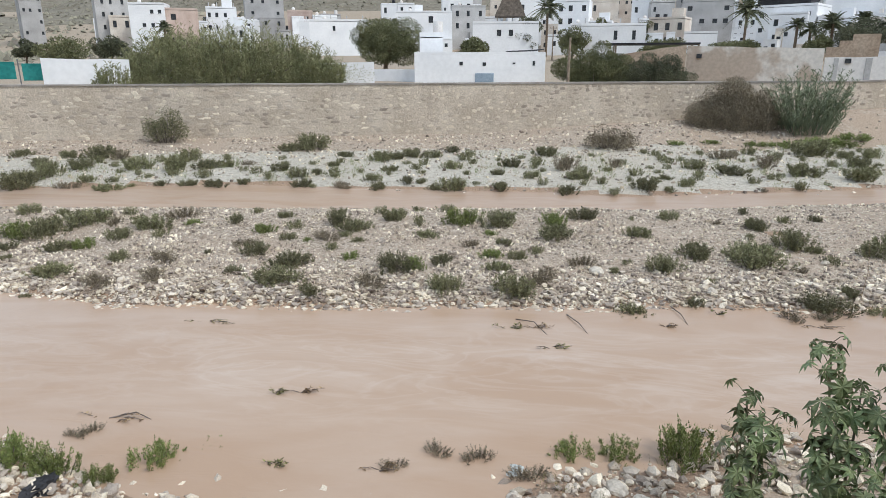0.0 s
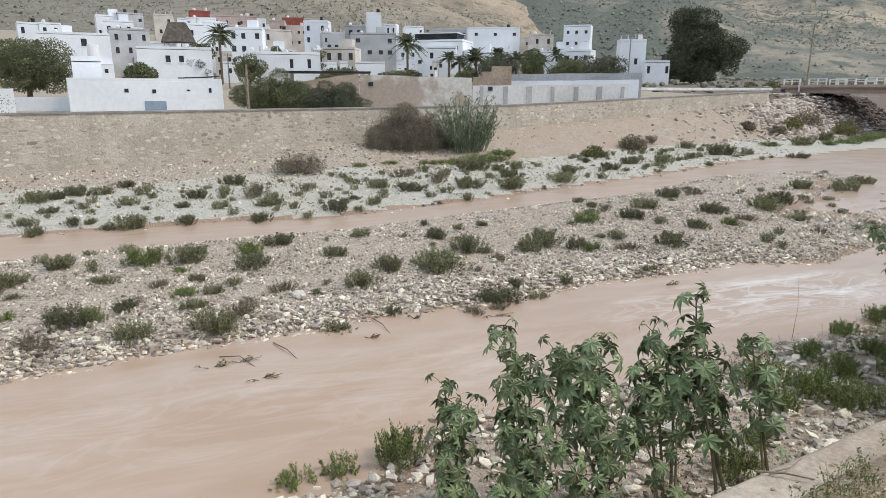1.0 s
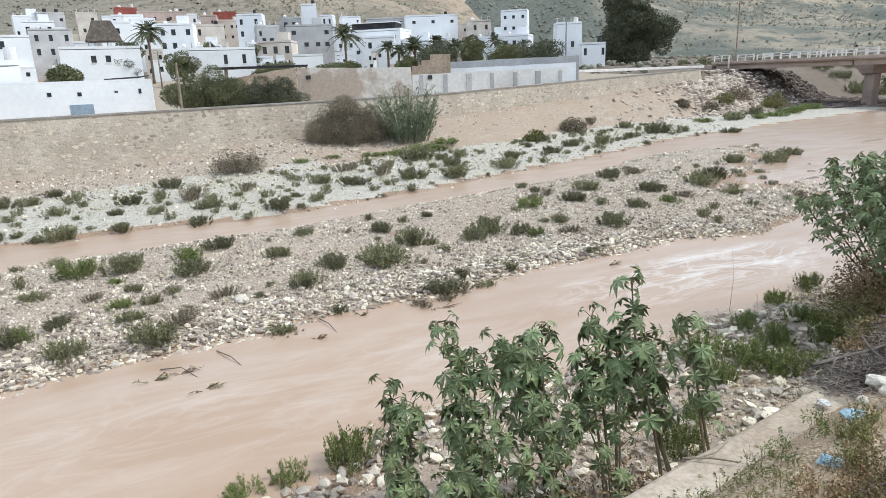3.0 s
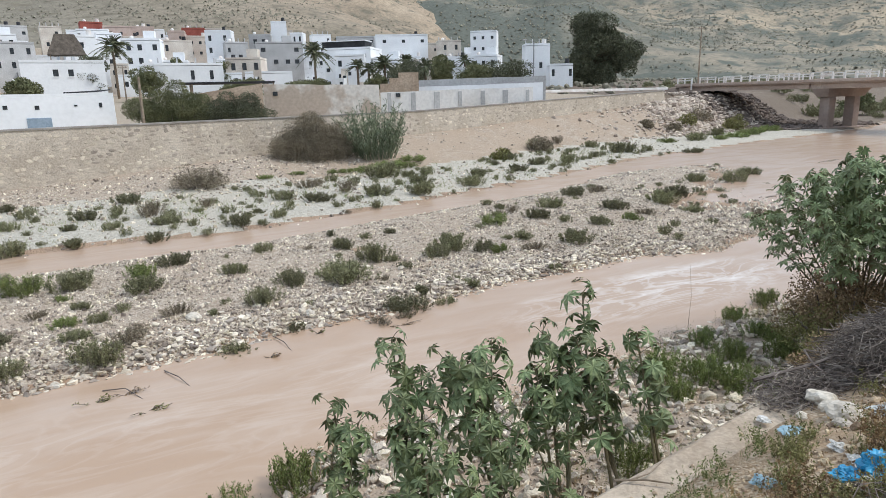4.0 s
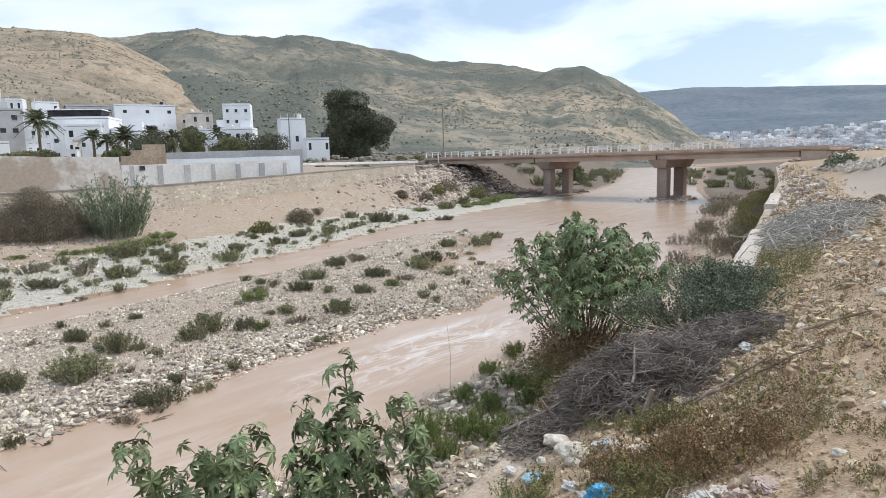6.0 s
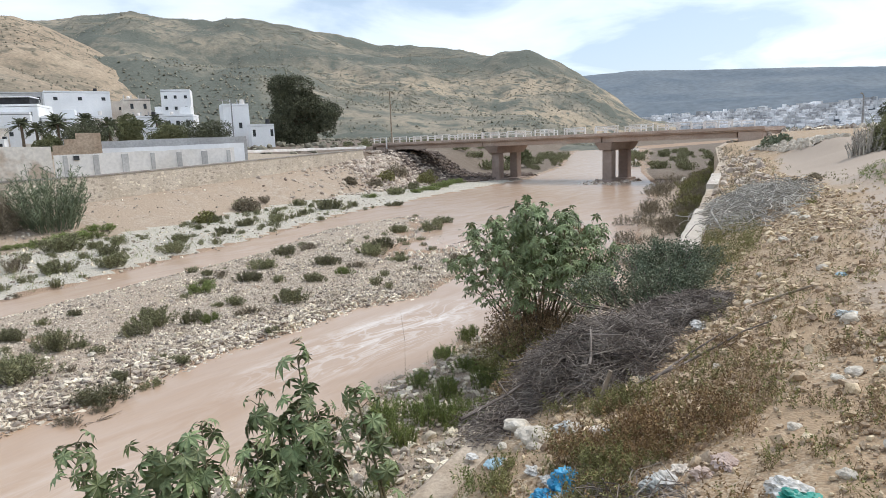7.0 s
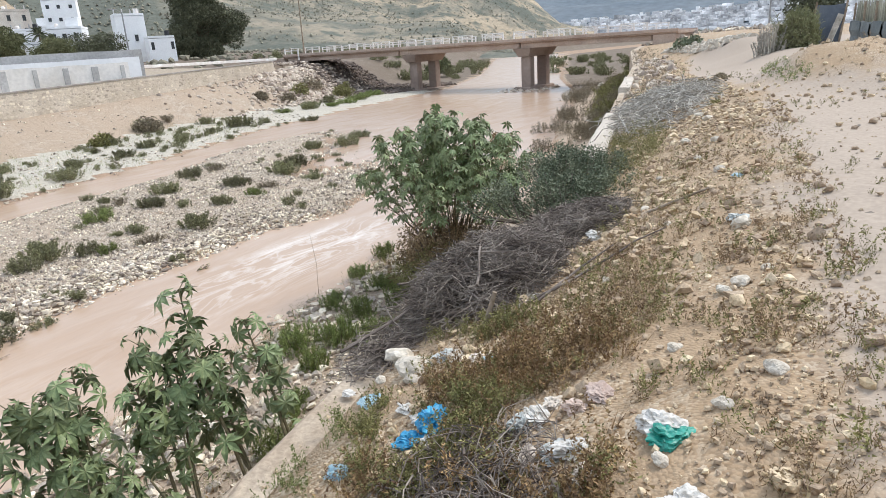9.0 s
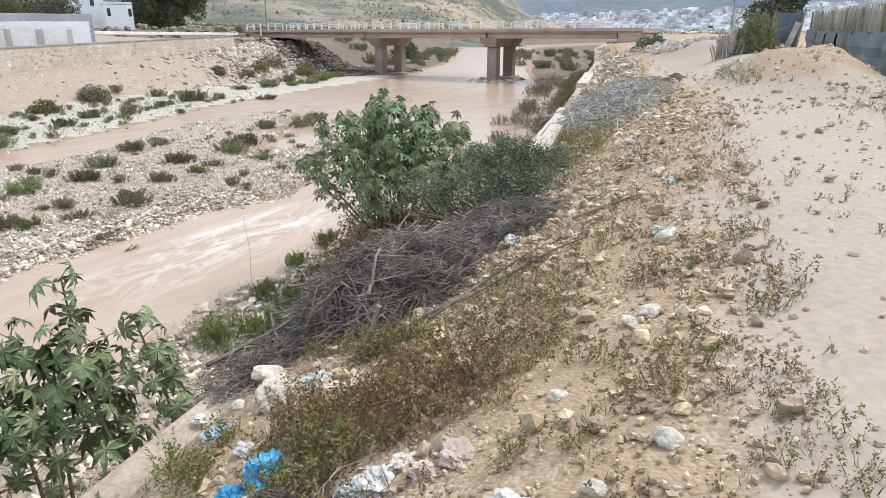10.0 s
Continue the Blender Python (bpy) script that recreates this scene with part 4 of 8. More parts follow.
# ---- the town ----
def house(x, y, bearing, wide, top, mat, cols, rows, turn, label):
    """A flat-roofed house: its front faces the river; windows are sunk in the wall, each with its own pane."""
    deep = max(5.0, min(10.0, wide * 0.9))
    low = ground_z(x, y) - 0.6
    high = top - low
    m = Matrix.Translation((x, y, low)) @ Matrix.Rotation(radians(-bearing + turn), 4, "Z")
    home = thing("house", label, "house", "houses of the town", m)
    bm = bmesh.new()
    # front wall as a grid with sunk window cells
    storey = 2.9 if rows else high
    xcuts, zcuts, cells = [-wide / 2], [0.0], []
    dice = random.Random(int(x * 10 + y))
    ww, wh = min(dice.choice((0.6, 0.75, 0.95, 1.1)), wide / (cols + 1) * 0.5) if cols else 0, dice.choice((0.85, 1.05, 1.3, 1.5))
    for c in range(cols):
        mid = -wide / 2 + wide * (c + 0.5 + dice.uniform(-0.2, 0.2)) / cols
        xcuts += [mid - ww / 2, mid + ww / 2]
    xcuts.append(wide / 2)
    for r in range(rows):
        mid = high - 0.55 - storey * (rows - r) + storey * 0.52
        if mid - wh / 2 > zcuts[-1] + 0.1:
            zcuts += [mid - wh / 2, mid + wh / 2]
    zcuts.append(high - 0.5)
    grid = [[bm.verts.new((cx, 0, cz)) for cz in zcuts] for cx in xcuts]
    for i in range(len(xcuts) - 1):
        for j in range(len(zcuts) - 1):
            a, b, c, d = grid[i][j], grid[i + 1][j], grid[i + 1][j + 1], grid[i][j + 1]
            if i % 2 and j % 2 and dice.random() < 0.8:
                back = [bm.verts.new((v.co.x, 0.22, v.co.z)) for v in (a, b, c, d)]
                for p, q, r, s in ((a, b, back[1], back[0]), (b, c, back[2], back[1]), (c, d, back[3], back[2]), (d, a, back[0], back[3])):
                    bm.faces.new((p, q, r, s))
                cells.append(((a.co.x + c.co.x) / 2, (a.co.z + c.co.z) / 2, c.co.x - a.co.x, c.co.z - a.co.z))
            else:
                bm.faces.new((a, b, c, d))
    add_box(bm, (0, deep / 2 + 0.23, (high - 0.5) / 2), (wide, deep - 0.46, high - 0.5))
    for sx in (-wide / 2 + 0.1, wide / 2 - 0.1):
        add_box(bm, (sx, 0.13, (high - 0.5) / 2), (0.2, 0.24, high - 0.5))
    part("body", bm, mat, home)
    bm = bmesh.new()
    add_box(bm, (0, deep / 2, high - 0.2), (wide, deep, 0.42))
    top_faces = [f for f in bm.faces if f.normal.z > 0.5]
    bmesh.ops.inset_region(bm, faces=top_faces, thickness=0.16)
    for v in {v for f in top_faces for v in f.verts}:
        v.co.z -= 0.3
    part("parapet", bm, mat, home)
    for cx, cz, sx, sz in cells:
        bm = bmesh.new()
        add_box(bm, (0, 0, 0), (sx - 0.01, 0.03, sz - 0.01))
        add_box(bm, (0, -0.02, 0), (0.06, 0.03, sz - 0.02))
        pane = part("window", bm, PANE, home)
        pane.location = (cx, 0.19, cz)
        if (int(cx * 7) + int(cz)) % 3:
            bm = bmesh.new()
            add_box(bm, (cx, -0.05, cz - sz / 2 - 0.06), (sx + 0.16, 0.14, 0.07))
            part("window_sill", bm, mat, home)
    if wide > 3.8 and dice.random() < 0.4:
        aw, ah, ad = wide * dice.uniform(0.4, 0.7), high * dice.uniform(0.35, 0.6), dice.uniform(2.0, 3.5)
        ax = dice.choice((-1, 1)) * (wide - aw) / 2
        bm = bmesh.new()
        add_box(bm, (ax, -ad / 2 - 0.01, ah / 2), (aw, ad, ah), bevel=0.03)
        add_box(bm, (ax, -ad / 2 - 0.01, ah + 0.06), (aw + 0.12, ad + 0.12, 0.14))
        part("annexe", bm, mat, home)
        for wx in (-0.25, 0.25):
            bm = bmesh.new()
            add_box(bm, (ax + wx * aw, -ad - 0.02, ah - dice.uniform(1.2, 1.6)), (0.7, 0.05, dice.choice((0.8, 1.1))))
            part("window", bm, PANE, home)
    if wide > 5 and dice.random() < 0.5:
        for px in (-0.42, -0.14, 0.14, 0.42):
            bm = bmesh.new()
            add_box(bm, (px * wide, deep * 0.5, high + 0.55), (0.22, 0.22, 1.1))
            part("starter_column", bm, GREYBLOCK, home)
    if dice.random() < 0.35:
        bm = bmesh.new()
        bmesh.ops.create_cone(bm, segments=12, radius1=0.5, radius2=0.46, depth=1.1, cap_ends=True, matrix=Matrix.Translation((wide * 0.3, deep * 0.35, high + 0.5)))
        part("water_tank", bm, BLACK if dice.random() < 0.5 else RAIL, home)
    if wide > 6 and (int(x) % 3 == 0):
        bm = bmesh.new()
        add_box(bm, (wide * 0.2, deep * 0.6, high + 0.75), (2.4, 2.6, 2.3), bevel=0.03)
        part("roof_room", bm, mat, home)
    if wide > 4 and (int(y) % 2 == 0):
        bm = bmesh.new()
        bmesh.ops.create_cone(bm, segments=12, radius1=0.45, radius2=0.12, depth=0.2, cap_ends=True, matrix=Matrix.Translation((-wide * 0.25, deep * 0.4, high + 0.5)) @ Matrix.Rotation(radians(65), 4, "X"))
        add_tube(bm, [(-wide * 0.25, deep * 0.4 + 0.05, high - 0.1), (-wide * 0.25, deep * 0.4 + 0.05, high + 0.45)], 0.04, 0.04, 5)
        part("satellite_dish", bm, RAIL, home, "pale satellite dish")
    return home


house(2.7, 119.2, 0.4, 11.5, 12.3, WHITEWASH, 4, 1, 0, "two-storey whitewashed house with an air conditioner")
house(7.1, 147.1, 2.1, 4.0, 18.6, WHITEWASH, 1, 2, 8, "narrow whitewashed house with small windows")
house(20.9, 117.6, 9.2, 10.8, 11.8, WHITEWASH, 3, 1, 4, "flat-roofed white box house with dark windows")
house(18.7, 164.5, 5.9, 8.1, 19.6, WHITEWASH, 3, 3, -8, "white three-storey house with small square windows")
house(13.6, 179.0, 3.8, 5.5, 22.0, WHITEWASH, 2, 2, 6, "plain whitewashed house between its neighbours")
house(12.0, 216.9, 2.7, 5.8, 28.4, RED, 0, 0, 5, "brick-red rendered house up the slope")
house(38.8, 214.0, 9.8, 6.5, 27.2, RED, 0, 0, -6, "brick-red rendered house up the slope")
house(37.6, 206.0, 9.6, 9.0, 24.2, CREAM, 4, 2, 4, "cream house in front of the red one")
house(11.6, 208.0, 2.6, 8.0, 25.6, WHITEWASH, 4, 2, -5, "white house in front of the red one")
house(20.8, 209.3, 5.2, 13.1, 26.7, PINK, 4, 1, 0, "low pink rendered house up the slope")
house(28.8, 180.1, 8.5, 7.3, 20.7, CREAM, 2, 1, 10, "cream rendered house with few windows")
house(32.0, 200.9, 8.5, 4.3, 25.0, PINK, 2, 1, -5, "pink rendered house higher on the slope")
house(38.0, 175.7, 11.7, 6.3, 22.9, WHITEWASH, 2, 3, -10, "white house with small balconies")
house(40.4, 166.5, 13.1, 5.4, 19.4, GREYBLOCK, 2, 3, 8, "unfinished house of grey blocks")
house(50.4, 182.8, 14.9, 5.8, 22.8, GREYBLOCK, 2, 2, -4, "unfinished pink-grey block house")
house(56.6, 185.4, 16.5, 4.2, 26.6, WHITEWASH, 0, 0, 0, "tall blank white tower house")
house(51.2, 168.0, 16.4, 11.6, 19.7, GREYBLOCK, 4, 2, 3, "large unfinished grey block building with open windows")
house(59.3, 143.0, 21.9, 10.9, 16.6, WHITEWASH, 5, 3, -18, "white three-storey building with a black roof band")
house(89.5, 175.4, 26.6, 15.1, 23.0, WHITEWASH, 3, 1, 5, "long white house up the slope")
house(80.4, 187.3, 22.8, 12.0, 23.3, GREYBLOCK, 3, 1, 0, "grey flat-roofed house up the slope")
house(98.8, 173.7, 29.2, 4.4, 20.6, CREAM, 1, 1, 0, "small cream house on the slope")
house(98.1, 162.8, 30.6, 6.4, 20.5, CREAM, 2, 2, 8, "cream house with two windows")
house(106.1, 157.8, 33.5, 7.3, 22.8, WHITEWASH, 3, 4, -6, "white four-storey block with a stepped roof")
house(98.5, 123.7, 38.0, 5.7, 16.6, WHITEWASH, 1, 2, 10, "tall white house beside the big tree")
house(99.1, 115.9, 40.0, 5.1, 11.7, WHITEWASH, 3, 1, 10, "low white house with a window row")
house(88.3, 119.0, 36.0, 5.8, 10.7, WHITEWASH, 2, 1, 0, "low white annexe near the road")
house(41.9, 146.0, 15.4, 10.1, 11.6, WHITEWASH, 0, 0, 0, "long low white garden wall house")
house(74.5, 139.1, 27.6, 7.9, 13.0, CREAM, 2, 1, 0, "cream house behind the palms")
house(-34.0, 150.0, -12.8, 13.0, 14.6, WHITEWASH, 4, 1, 0, "long low white house")
house(-77.5, 148.6, -27.9, 7.6, 18.3, WHITEWASH, 4, 3, -12, "white house with many small windows")
house(-90.6, 157.3, -30.3, 7.3, 21.2, GREYBLOCK, 3, 3, 6, "grey unfinished house of bare blocks")
house(-71.0, 151.8, -25.4, 7.2, 17.3, PINK, 2, 1, 4, "pinkish house with a few windows")
house(-66.0, 162.4, -22.6, 7.0, 18.4, WHITEWASH, 4, 2, -3, "white house above the cane thicket")
house(-62.1, 182.7, -19.1, 10.3, 26.0, GREYBLOCK, 3, 4, 3, "blue-grey rendered block of flats")
house(-123.4, 174.6, -35.5, 5.2, 26.5, GREYBLOCK, 3, 6, 10, "unfinished concrete frame tower")
house(-16.0, 160.2, -6.1, 13.3, 17.0, WHITEWASH, 4, 1, 0, "white house with a flat roof")
house(-5.9, 170.8, -2.3, 8.4, 19.0, GREYBLOCK, 3, 2, 4, "grey house with a dark balcony")
house(-86.6, 153.2, -29.8, 4.8, 15.9, CREAM, 2, 1, 0, "cream annexe beside the white house")
house(-50.0, 174.8, -16.3, 6.4, 18.4, PINK, 3, 1, 0, "pale pink house on the slope")
house(8.2, 175.0, 2.3, 8.5, 20.5, WHITEWASH, 2, 2, 5, "white house behind the palm")
house(-5.0, 63.8, -5.5, 2.2, 8.2, WHITEWASH, 0, 0, 0, "blank white block behind the long white building")


def fill_town():
    """The crowd of small houses between and behind the larger ones."""
    rng = random.Random(33)
    kinds = (WHITEWASH, WHITEWASH, WHITEWASH, CREAM, GREYBLOCK, WHITEWASH)
    words = ("small whitewashed cube house in the crowded town", "plain white flat-roofed house in the crowded town", "white house with a stepped roof in the town", "small cream house in the crowded town", "bare grey block house in the town", "white house with a roof terrace in the town")
    for k in range(112):
        if k < 86:
            bearing, far = -4 + 38 * (k + rng.random()) / 86, rng.choice((152, 166, 178, 190, 204, 216, 228))
        else:
            bearing, far = -32 + 29 * (k - 86 + rng.random()) / 26, rng.choice((168, 182, 196))
        x, y = 1.5 + far * math.sin(radians(bearing)), far * math.cos(radians(bearing))
        pick = rng.randrange(6)
        wide = rng.uniform(3.6, 7.5)
        house(x, y, bearing, wide, ground_z(x, y) + rng.choice((3.6, 4.5, 6.8, 7.6)) + 1.5 * (far > 190), kinds[pick], max(2, int(wide / 1.9)), rng.choice((2, 2, 3)), rng.uniform(-14, 14), words[pick])


fill_town()


def black_band():
    """The black covered terrace on top of the white three-storey building."""
    home = thing("roof_terrace", "black covered terrace on a white flat roof", "roof terrace", m=Matrix.Translation((60.6, 146.2, 16.6)) @ Matrix.Rotation(radians(-39.9), 4, "Z"))
    bm = bmesh.new()
    add_box(bm, (0, 0, 0.7), (10.2, 5.0, 1.3), bevel=0.04)
    part("screen", bm, BLACK, home)
    bm = bmesh.new()
    add_box(bm, (0, 0, 1.45), (10.8, 5.6, 0.16), bevel=0.03)
    part("roof", bm, WHITEWASH, home)


black_band()


def white_building():
    """The long low white building behind the flood wall."""
    home = thing("white_building", "long low whitewashed building with tiny windows and a blue door", "building", m=Matrix.Translation((-0.2, 56.0, 3.4)) @ Matrix.Rotation(radians(4), 4, "Z"))
    wide, deep, high = 10.9, 7.0, 2.72
    bm = bmesh.new()
    add_box(bm, (0, deep / 2, high / 2), (wide, deep, high), bevel=0.03)
    part("body", bm, WHITEWASH, home)
    bm = bmesh.new()
    add_box(bm, (0, deep / 2, high + 0.09), (wide - 0.01, deep - 0.01, 0.2))
    inner = [f for f in bm.faces if f.normal.z > 0.5]
    bmesh.ops.inset_region(bm, faces=inner, thickness=0.18)
    for v in {v for f in inner for v in f.verts}:
        v.co.z -= 0.15
    part("parapet", bm, WHITEWASH, home)
    for cx, cz, sx, sz in ((-1.55, 2.0, 0.28, 0.28), (0.38, 1.95, 0.28, 0.28), (2.85, 2.02, 0.22, 0.12), (4.5, 2.02, 0.2, 0.36)):
        bm = bmesh.new()
        add_box(bm, (cx, -0.005, cz), (sx, 0.05, sz), bevel=0.005)
        part("window", bm, PANE, home)
    bm = bmesh.new()
    add_box(bm, (0.4, -0.02, 0.72), (1.55, 0.08, 1.0), bevel=0.02)
    for k in range(4):
        add_box(bm, (-0.2 + k * 0.4, -0.065, 0.72), (0.04, 0.03, 0.92))
    part("door", bm, BLUEDOOR, home, "pale blue metal shutter door")
    for k in range(5):
        bm = bmesh.new()
        add_tube(bm, [(2.2 + 0.5 * k, 0.4, high + 0.24 + 0.02 * k), (4.6 + 0.2 * k, 0.7, high + 0.3 + 0.03 * k)], 0.05, 0.04, 4)
        part("roof_pole", bm, BLACK, home, "dark pole lying on the roof")


white_building()


def compound_wall(x0, y0, x1, y1, low, top0, top1, mat, label, steps=10, thick=0.3):
    bm = bmesh.new()
    rows = []
    way = Vector((x1 - x0, y1 - y0, 0)).normalized()
    back = Vector((-way.y, way.x, 0)) * thick
    rng = random.Random(int(x0 * 10))
    for k in range(steps + 1):
        u = k / steps
        p = Vector((x0 + (x1 - x0) * u, y0 + (y1 - y0) * u, low))
        top = top0 + (top1 - top0) * u + rng.uniform(-0.04, 0.04)
        rows.append([bm.verts.new(q) for q in (p, p + Vector((0, 0, top - low)), p + back + Vector((0, 0, top - low)), p + back)])
    for a, b in zip(rows, rows[1:]):
        for k in range(4):
            bm.faces.new((a[k], b[k], b[(k + 1) % 4], a[(k + 1) % 4]))
    bm.faces.new(rows[0])
    bm.faces.new(rows[-1][::-1])
    return tagged(part("compound_wall", bm, mat), label, "wall")


compound_wall(12.3, 62.0, 17.6, 60.2, 3.4, 6.2, 6.95, MUDWALL, "tan plastered compound wall with a sloping top", 6)
compound_wall(17.7, 60.2, 27.3, 56.2, 3.4, 6.85, 6.55, PATCHY, "compound wall with peeling patches of limewash")
LIME_WALL = compound_wall(27.4, 56.1, 41.6, 51.7, 3.6, 5.9, 6.05, LIMEWASH, "cream limewashed wall with bare grey strips", 14)
for k in range(7):
    u = (k + 0.35) / 6.6
    bm = bmesh.new()
    add_box(bm, (27.4 + 14.2 * u, 56.1 - 4.4 * u - 0.02, 4.72), (0.34 + 0.1 * (k % 3), 0.12, 2.2), math.atan2(-4.4, 14.2), bevel=0.02)
    part("pilaster", bm, GREYBLOCK, LIME_WALL, "bare grey cement strip")
for wx, wy, wz in ((18.6, 59.7, 6.0), (28.9, 55.55, 5.6)):
    bm = bmesh.new()
    add_box(bm, (wx, wy, wz), (0.42, 0.2, 0.36), math.atan2(-4.2, 10.0))
    part("vent", bm, PANE, LIME_WALL, "small dark opening")
compound_wall(31.0, 60.0, 45.0, 54.0, 3.6, 7.0, 7.15, GREYBLOCK, "bare grey block wall behind the limewashed one")
compound_wall(32.0, 58.5, 44.0, 53.2, 3.6, 6.35, 6.5, WHITEWASH, "white band wall in front of the grey one")
compound_wall(-27.0, 39.6, -22.6, 41.9, 3.4, 5.75, 5.7, WHITEWASH, "plain white garden wall on the terrace", 4)
compound_wall(-22.4, 45.8, -8.0, 50.0, 3.4, 5.4, 5.5, WHITEWASH, "white garden wall behind the cane thicket", 6)
compound_wall(-10.2, 60.0, -5.6, 58.6, 3.4, 4.9, 4.9, WHITEWASH, "low white wall beside the long building", 3)


def stepped_gable():
    bm = bmesh.new()
    for k, (w, h) in enumerate(((4.6, 0.6), (3.7, 1.1), (2.8, 1.6), (1.9, 2.1))):
        add_box(bm, (29.8 + (4.6 - w) / 2 * 0.92, 58.0 - (4.6 - w) / 2 * 0.38 + 0.003 * k, 5.6 + h / 2), (w, 0.35 + 0.006 * k, h), radians(-22))
    tagged(part("stepped_gable", bm, MUDWALL), "ruined tan gable with a stepped top", "ruined wall")


stepped_gable()


def shed_roof():
    home = thing("shed", "open shed with a flat black roof behind the wall", "shed")
    bm = bmesh.new()
    add_box(bm, (15.9, 66.0, 7.15), (8.5, 4.0, 0.16), radians(-12), bevel=0.02)
    part("roof", bm, BLACK, home)
    for px, py in ((12.4, 65.0), (19.6, 63.6), (12.8, 68.4), (19.9, 66.8)):
        bm = bmesh.new()
        add_box(bm, (px, py, 5.4), (0.14, 0.14, 3.4))
        part("post", bm, WOOD, home)


shed_roof()


def market_tarps():
    stall = thing("market_stall", "teal tarpaulin stall beside the white wall", "stall")
    bm = bmesh.new()
    for k in range(2):
        add_box(bm, (-27.9 - 1.75 * k, 40.4 - 0.9 * k, 4.92 + 0.1 * k), (1.6, 0.05, 1.05), radians(27), bevel=0.01)
    part("tarpaulin", bm, TEAL, stall)
    for px, py in ((-27.0, 40.9), (-28.8, 40.0), (-30.6, 39.1)):
        bm = bmesh.new()
        add_tube(bm, [(px, py, 3.6), (px, py, 5.7)], 0.04, 0.04, 5)
        part("pole", bm, METAL, stall)


market_tarps()


def road_parapet():
    bm = bmesh.new()
    add_box(bm, (63.0, 66.2, 5.62), (36.0, 0.25, 0.34), radians(11), bevel=0.03)
    tagged(part("road_parapet", bm, RAIL), "low whitewashed parapet along the approach road", "parapet")


road_parapet()


def pole(x, y, low, top, label, name="utility_pole", lamp=False, mat=None, bare=False):
    ob = thing(name, label, "pole" if not lamp else "street lamp", m=Matrix.Translation((x, y, 0)))
    bm = bmesh.new()
    add_tube(bm, [(0, 0, low - 0.4), (0, 0, (low + top) / 2), (0.03, 0, top)], 0.13, 0.08, 7)
    part("shaft", bm, mat or WOOD, ob)
    bm = bmesh.new()
    if lamp:
        add_tube(bm, [(0, 0, top - 0.1), (-0.5, 0.1, top + 0.25), (-1.3, 0.2, top + 0.35)], 0.05, 0.04, 5)
        part("arm", bm, METAL, ob)
        bm = bmesh.new()
        add_box(bm, (-1.5, 0.22, top + 0.32), (0.7, 0.22, 0.12), bevel=0.02)
        part("lamp_head", bm, METAL, ob)
    elif not bare:
        add_box(bm, (0, 0, top - 0.35), (1.3, 0.1, 0.1))
        for dx in (-0.5, 0.0, 0.5):
            add_box(bm, (dx, 0, top - 0.22), (0.09, 0.09, 0.16))
        part("crossarm", bm, mat or WOOD, ob)


pole(86.0, 68.5, 5.6, 14.6, "tall wooden utility pole by the bridge")
pole(62.0, 78.0, 4.5, 12.6, "grey steel street lamp on the road", "street_lamp", True, METAL)
pole(94.0, 3.5, 4.4, 9.3, "dark lamp post beyond the bridge's near end", "street_lamp", True, METAL)
pole(6.7, 52.0, 3.4, 7.3, "thin leaning wooden pole beside the white building", bare=True)
pole(11.0, 120.0, 5.4, 11.5, "wooden utility pole among the houses")


def far_town():
    rng = np.random.default_rng(41)
    pts, faces = [], []
    unit = np.array([[x, y, z] for z in (0, 1) for y in (-0.5, 0.5) for x in (-0.5, 0.5)])
    quads = np.array([[0, 1, 5, 4], [1, 3, 7, 5], [3, 2, 6, 7], [2, 0, 4, 6], [4, 5, 7, 6]])
    n = 2600
    for k in range(n):
        a = 71.5 + 26 * rng.uniform() ** 0.9
        rise = rng.uniform(0.0, 1.0) * (1.75 + 0.03 * (a - 72))
        r = 1350 + 130 * rise
        z = 5.5 + r * math.tan(radians(rise)) - 7
        c, s = math.cos(rng.uniform(0, 3)), math.sin(rng.uniform(0, 3))
        size = np.array([rng.uniform(5, 12), rng.uniform(5, 10), rng.uniform(4, 10)])
        p = unit * size
        p = np.stack([p[:, 0] * c - p[:, 1] * s, p[:, 0] * s + p[:, 1] * c, p[:, 2]], 1)
        pts.append(p + np.array([r * math.sin(radians(a)), r * math.cos(radians(a)), z]))
        faces.append(quads + 8 * k)
    mat = material("far_town_walls", (0.46, 0.455, 0.46), (0.8, 0.795, 0.8), 0.02, 0.9, 0, 1.0, None, island=0.35)
    data = raw_mesh("far_town", np.concatenate(pts), np.concatenate(faces), [mat])
    tagged(new("far_town", data), "pale houses of a distant hillside town", "town", kind="stuff")
    # the slope that it stands on, in the far ridge's haze-tinted colour
    verts = [(r * math.sin(radians(a)), r * math.cos(radians(a)), z) for a in range(69, 131, 2) for r, z in ((900, 3.0), (1350, 4.5), (1480, 22.5), (1610, 52.5), (1740, 88.0), (1790, 96.0), (2000, 80.0))]
    ids = np.arange(len(verts)).reshape(-1, 7)
    quads = np.stack([ids[:-1, :-1], ids[:-1, 1:], ids[1:, 1:], ids[1:, :-1]], -1).reshape(-1, 4)
    tagged(new("hill_town_slope", raw_mesh("hill_town_slope", verts, quads, [HILL_FAR])), "slope under the distant town, haze-grey in its colour", "hill", kind="structure")


far_town()


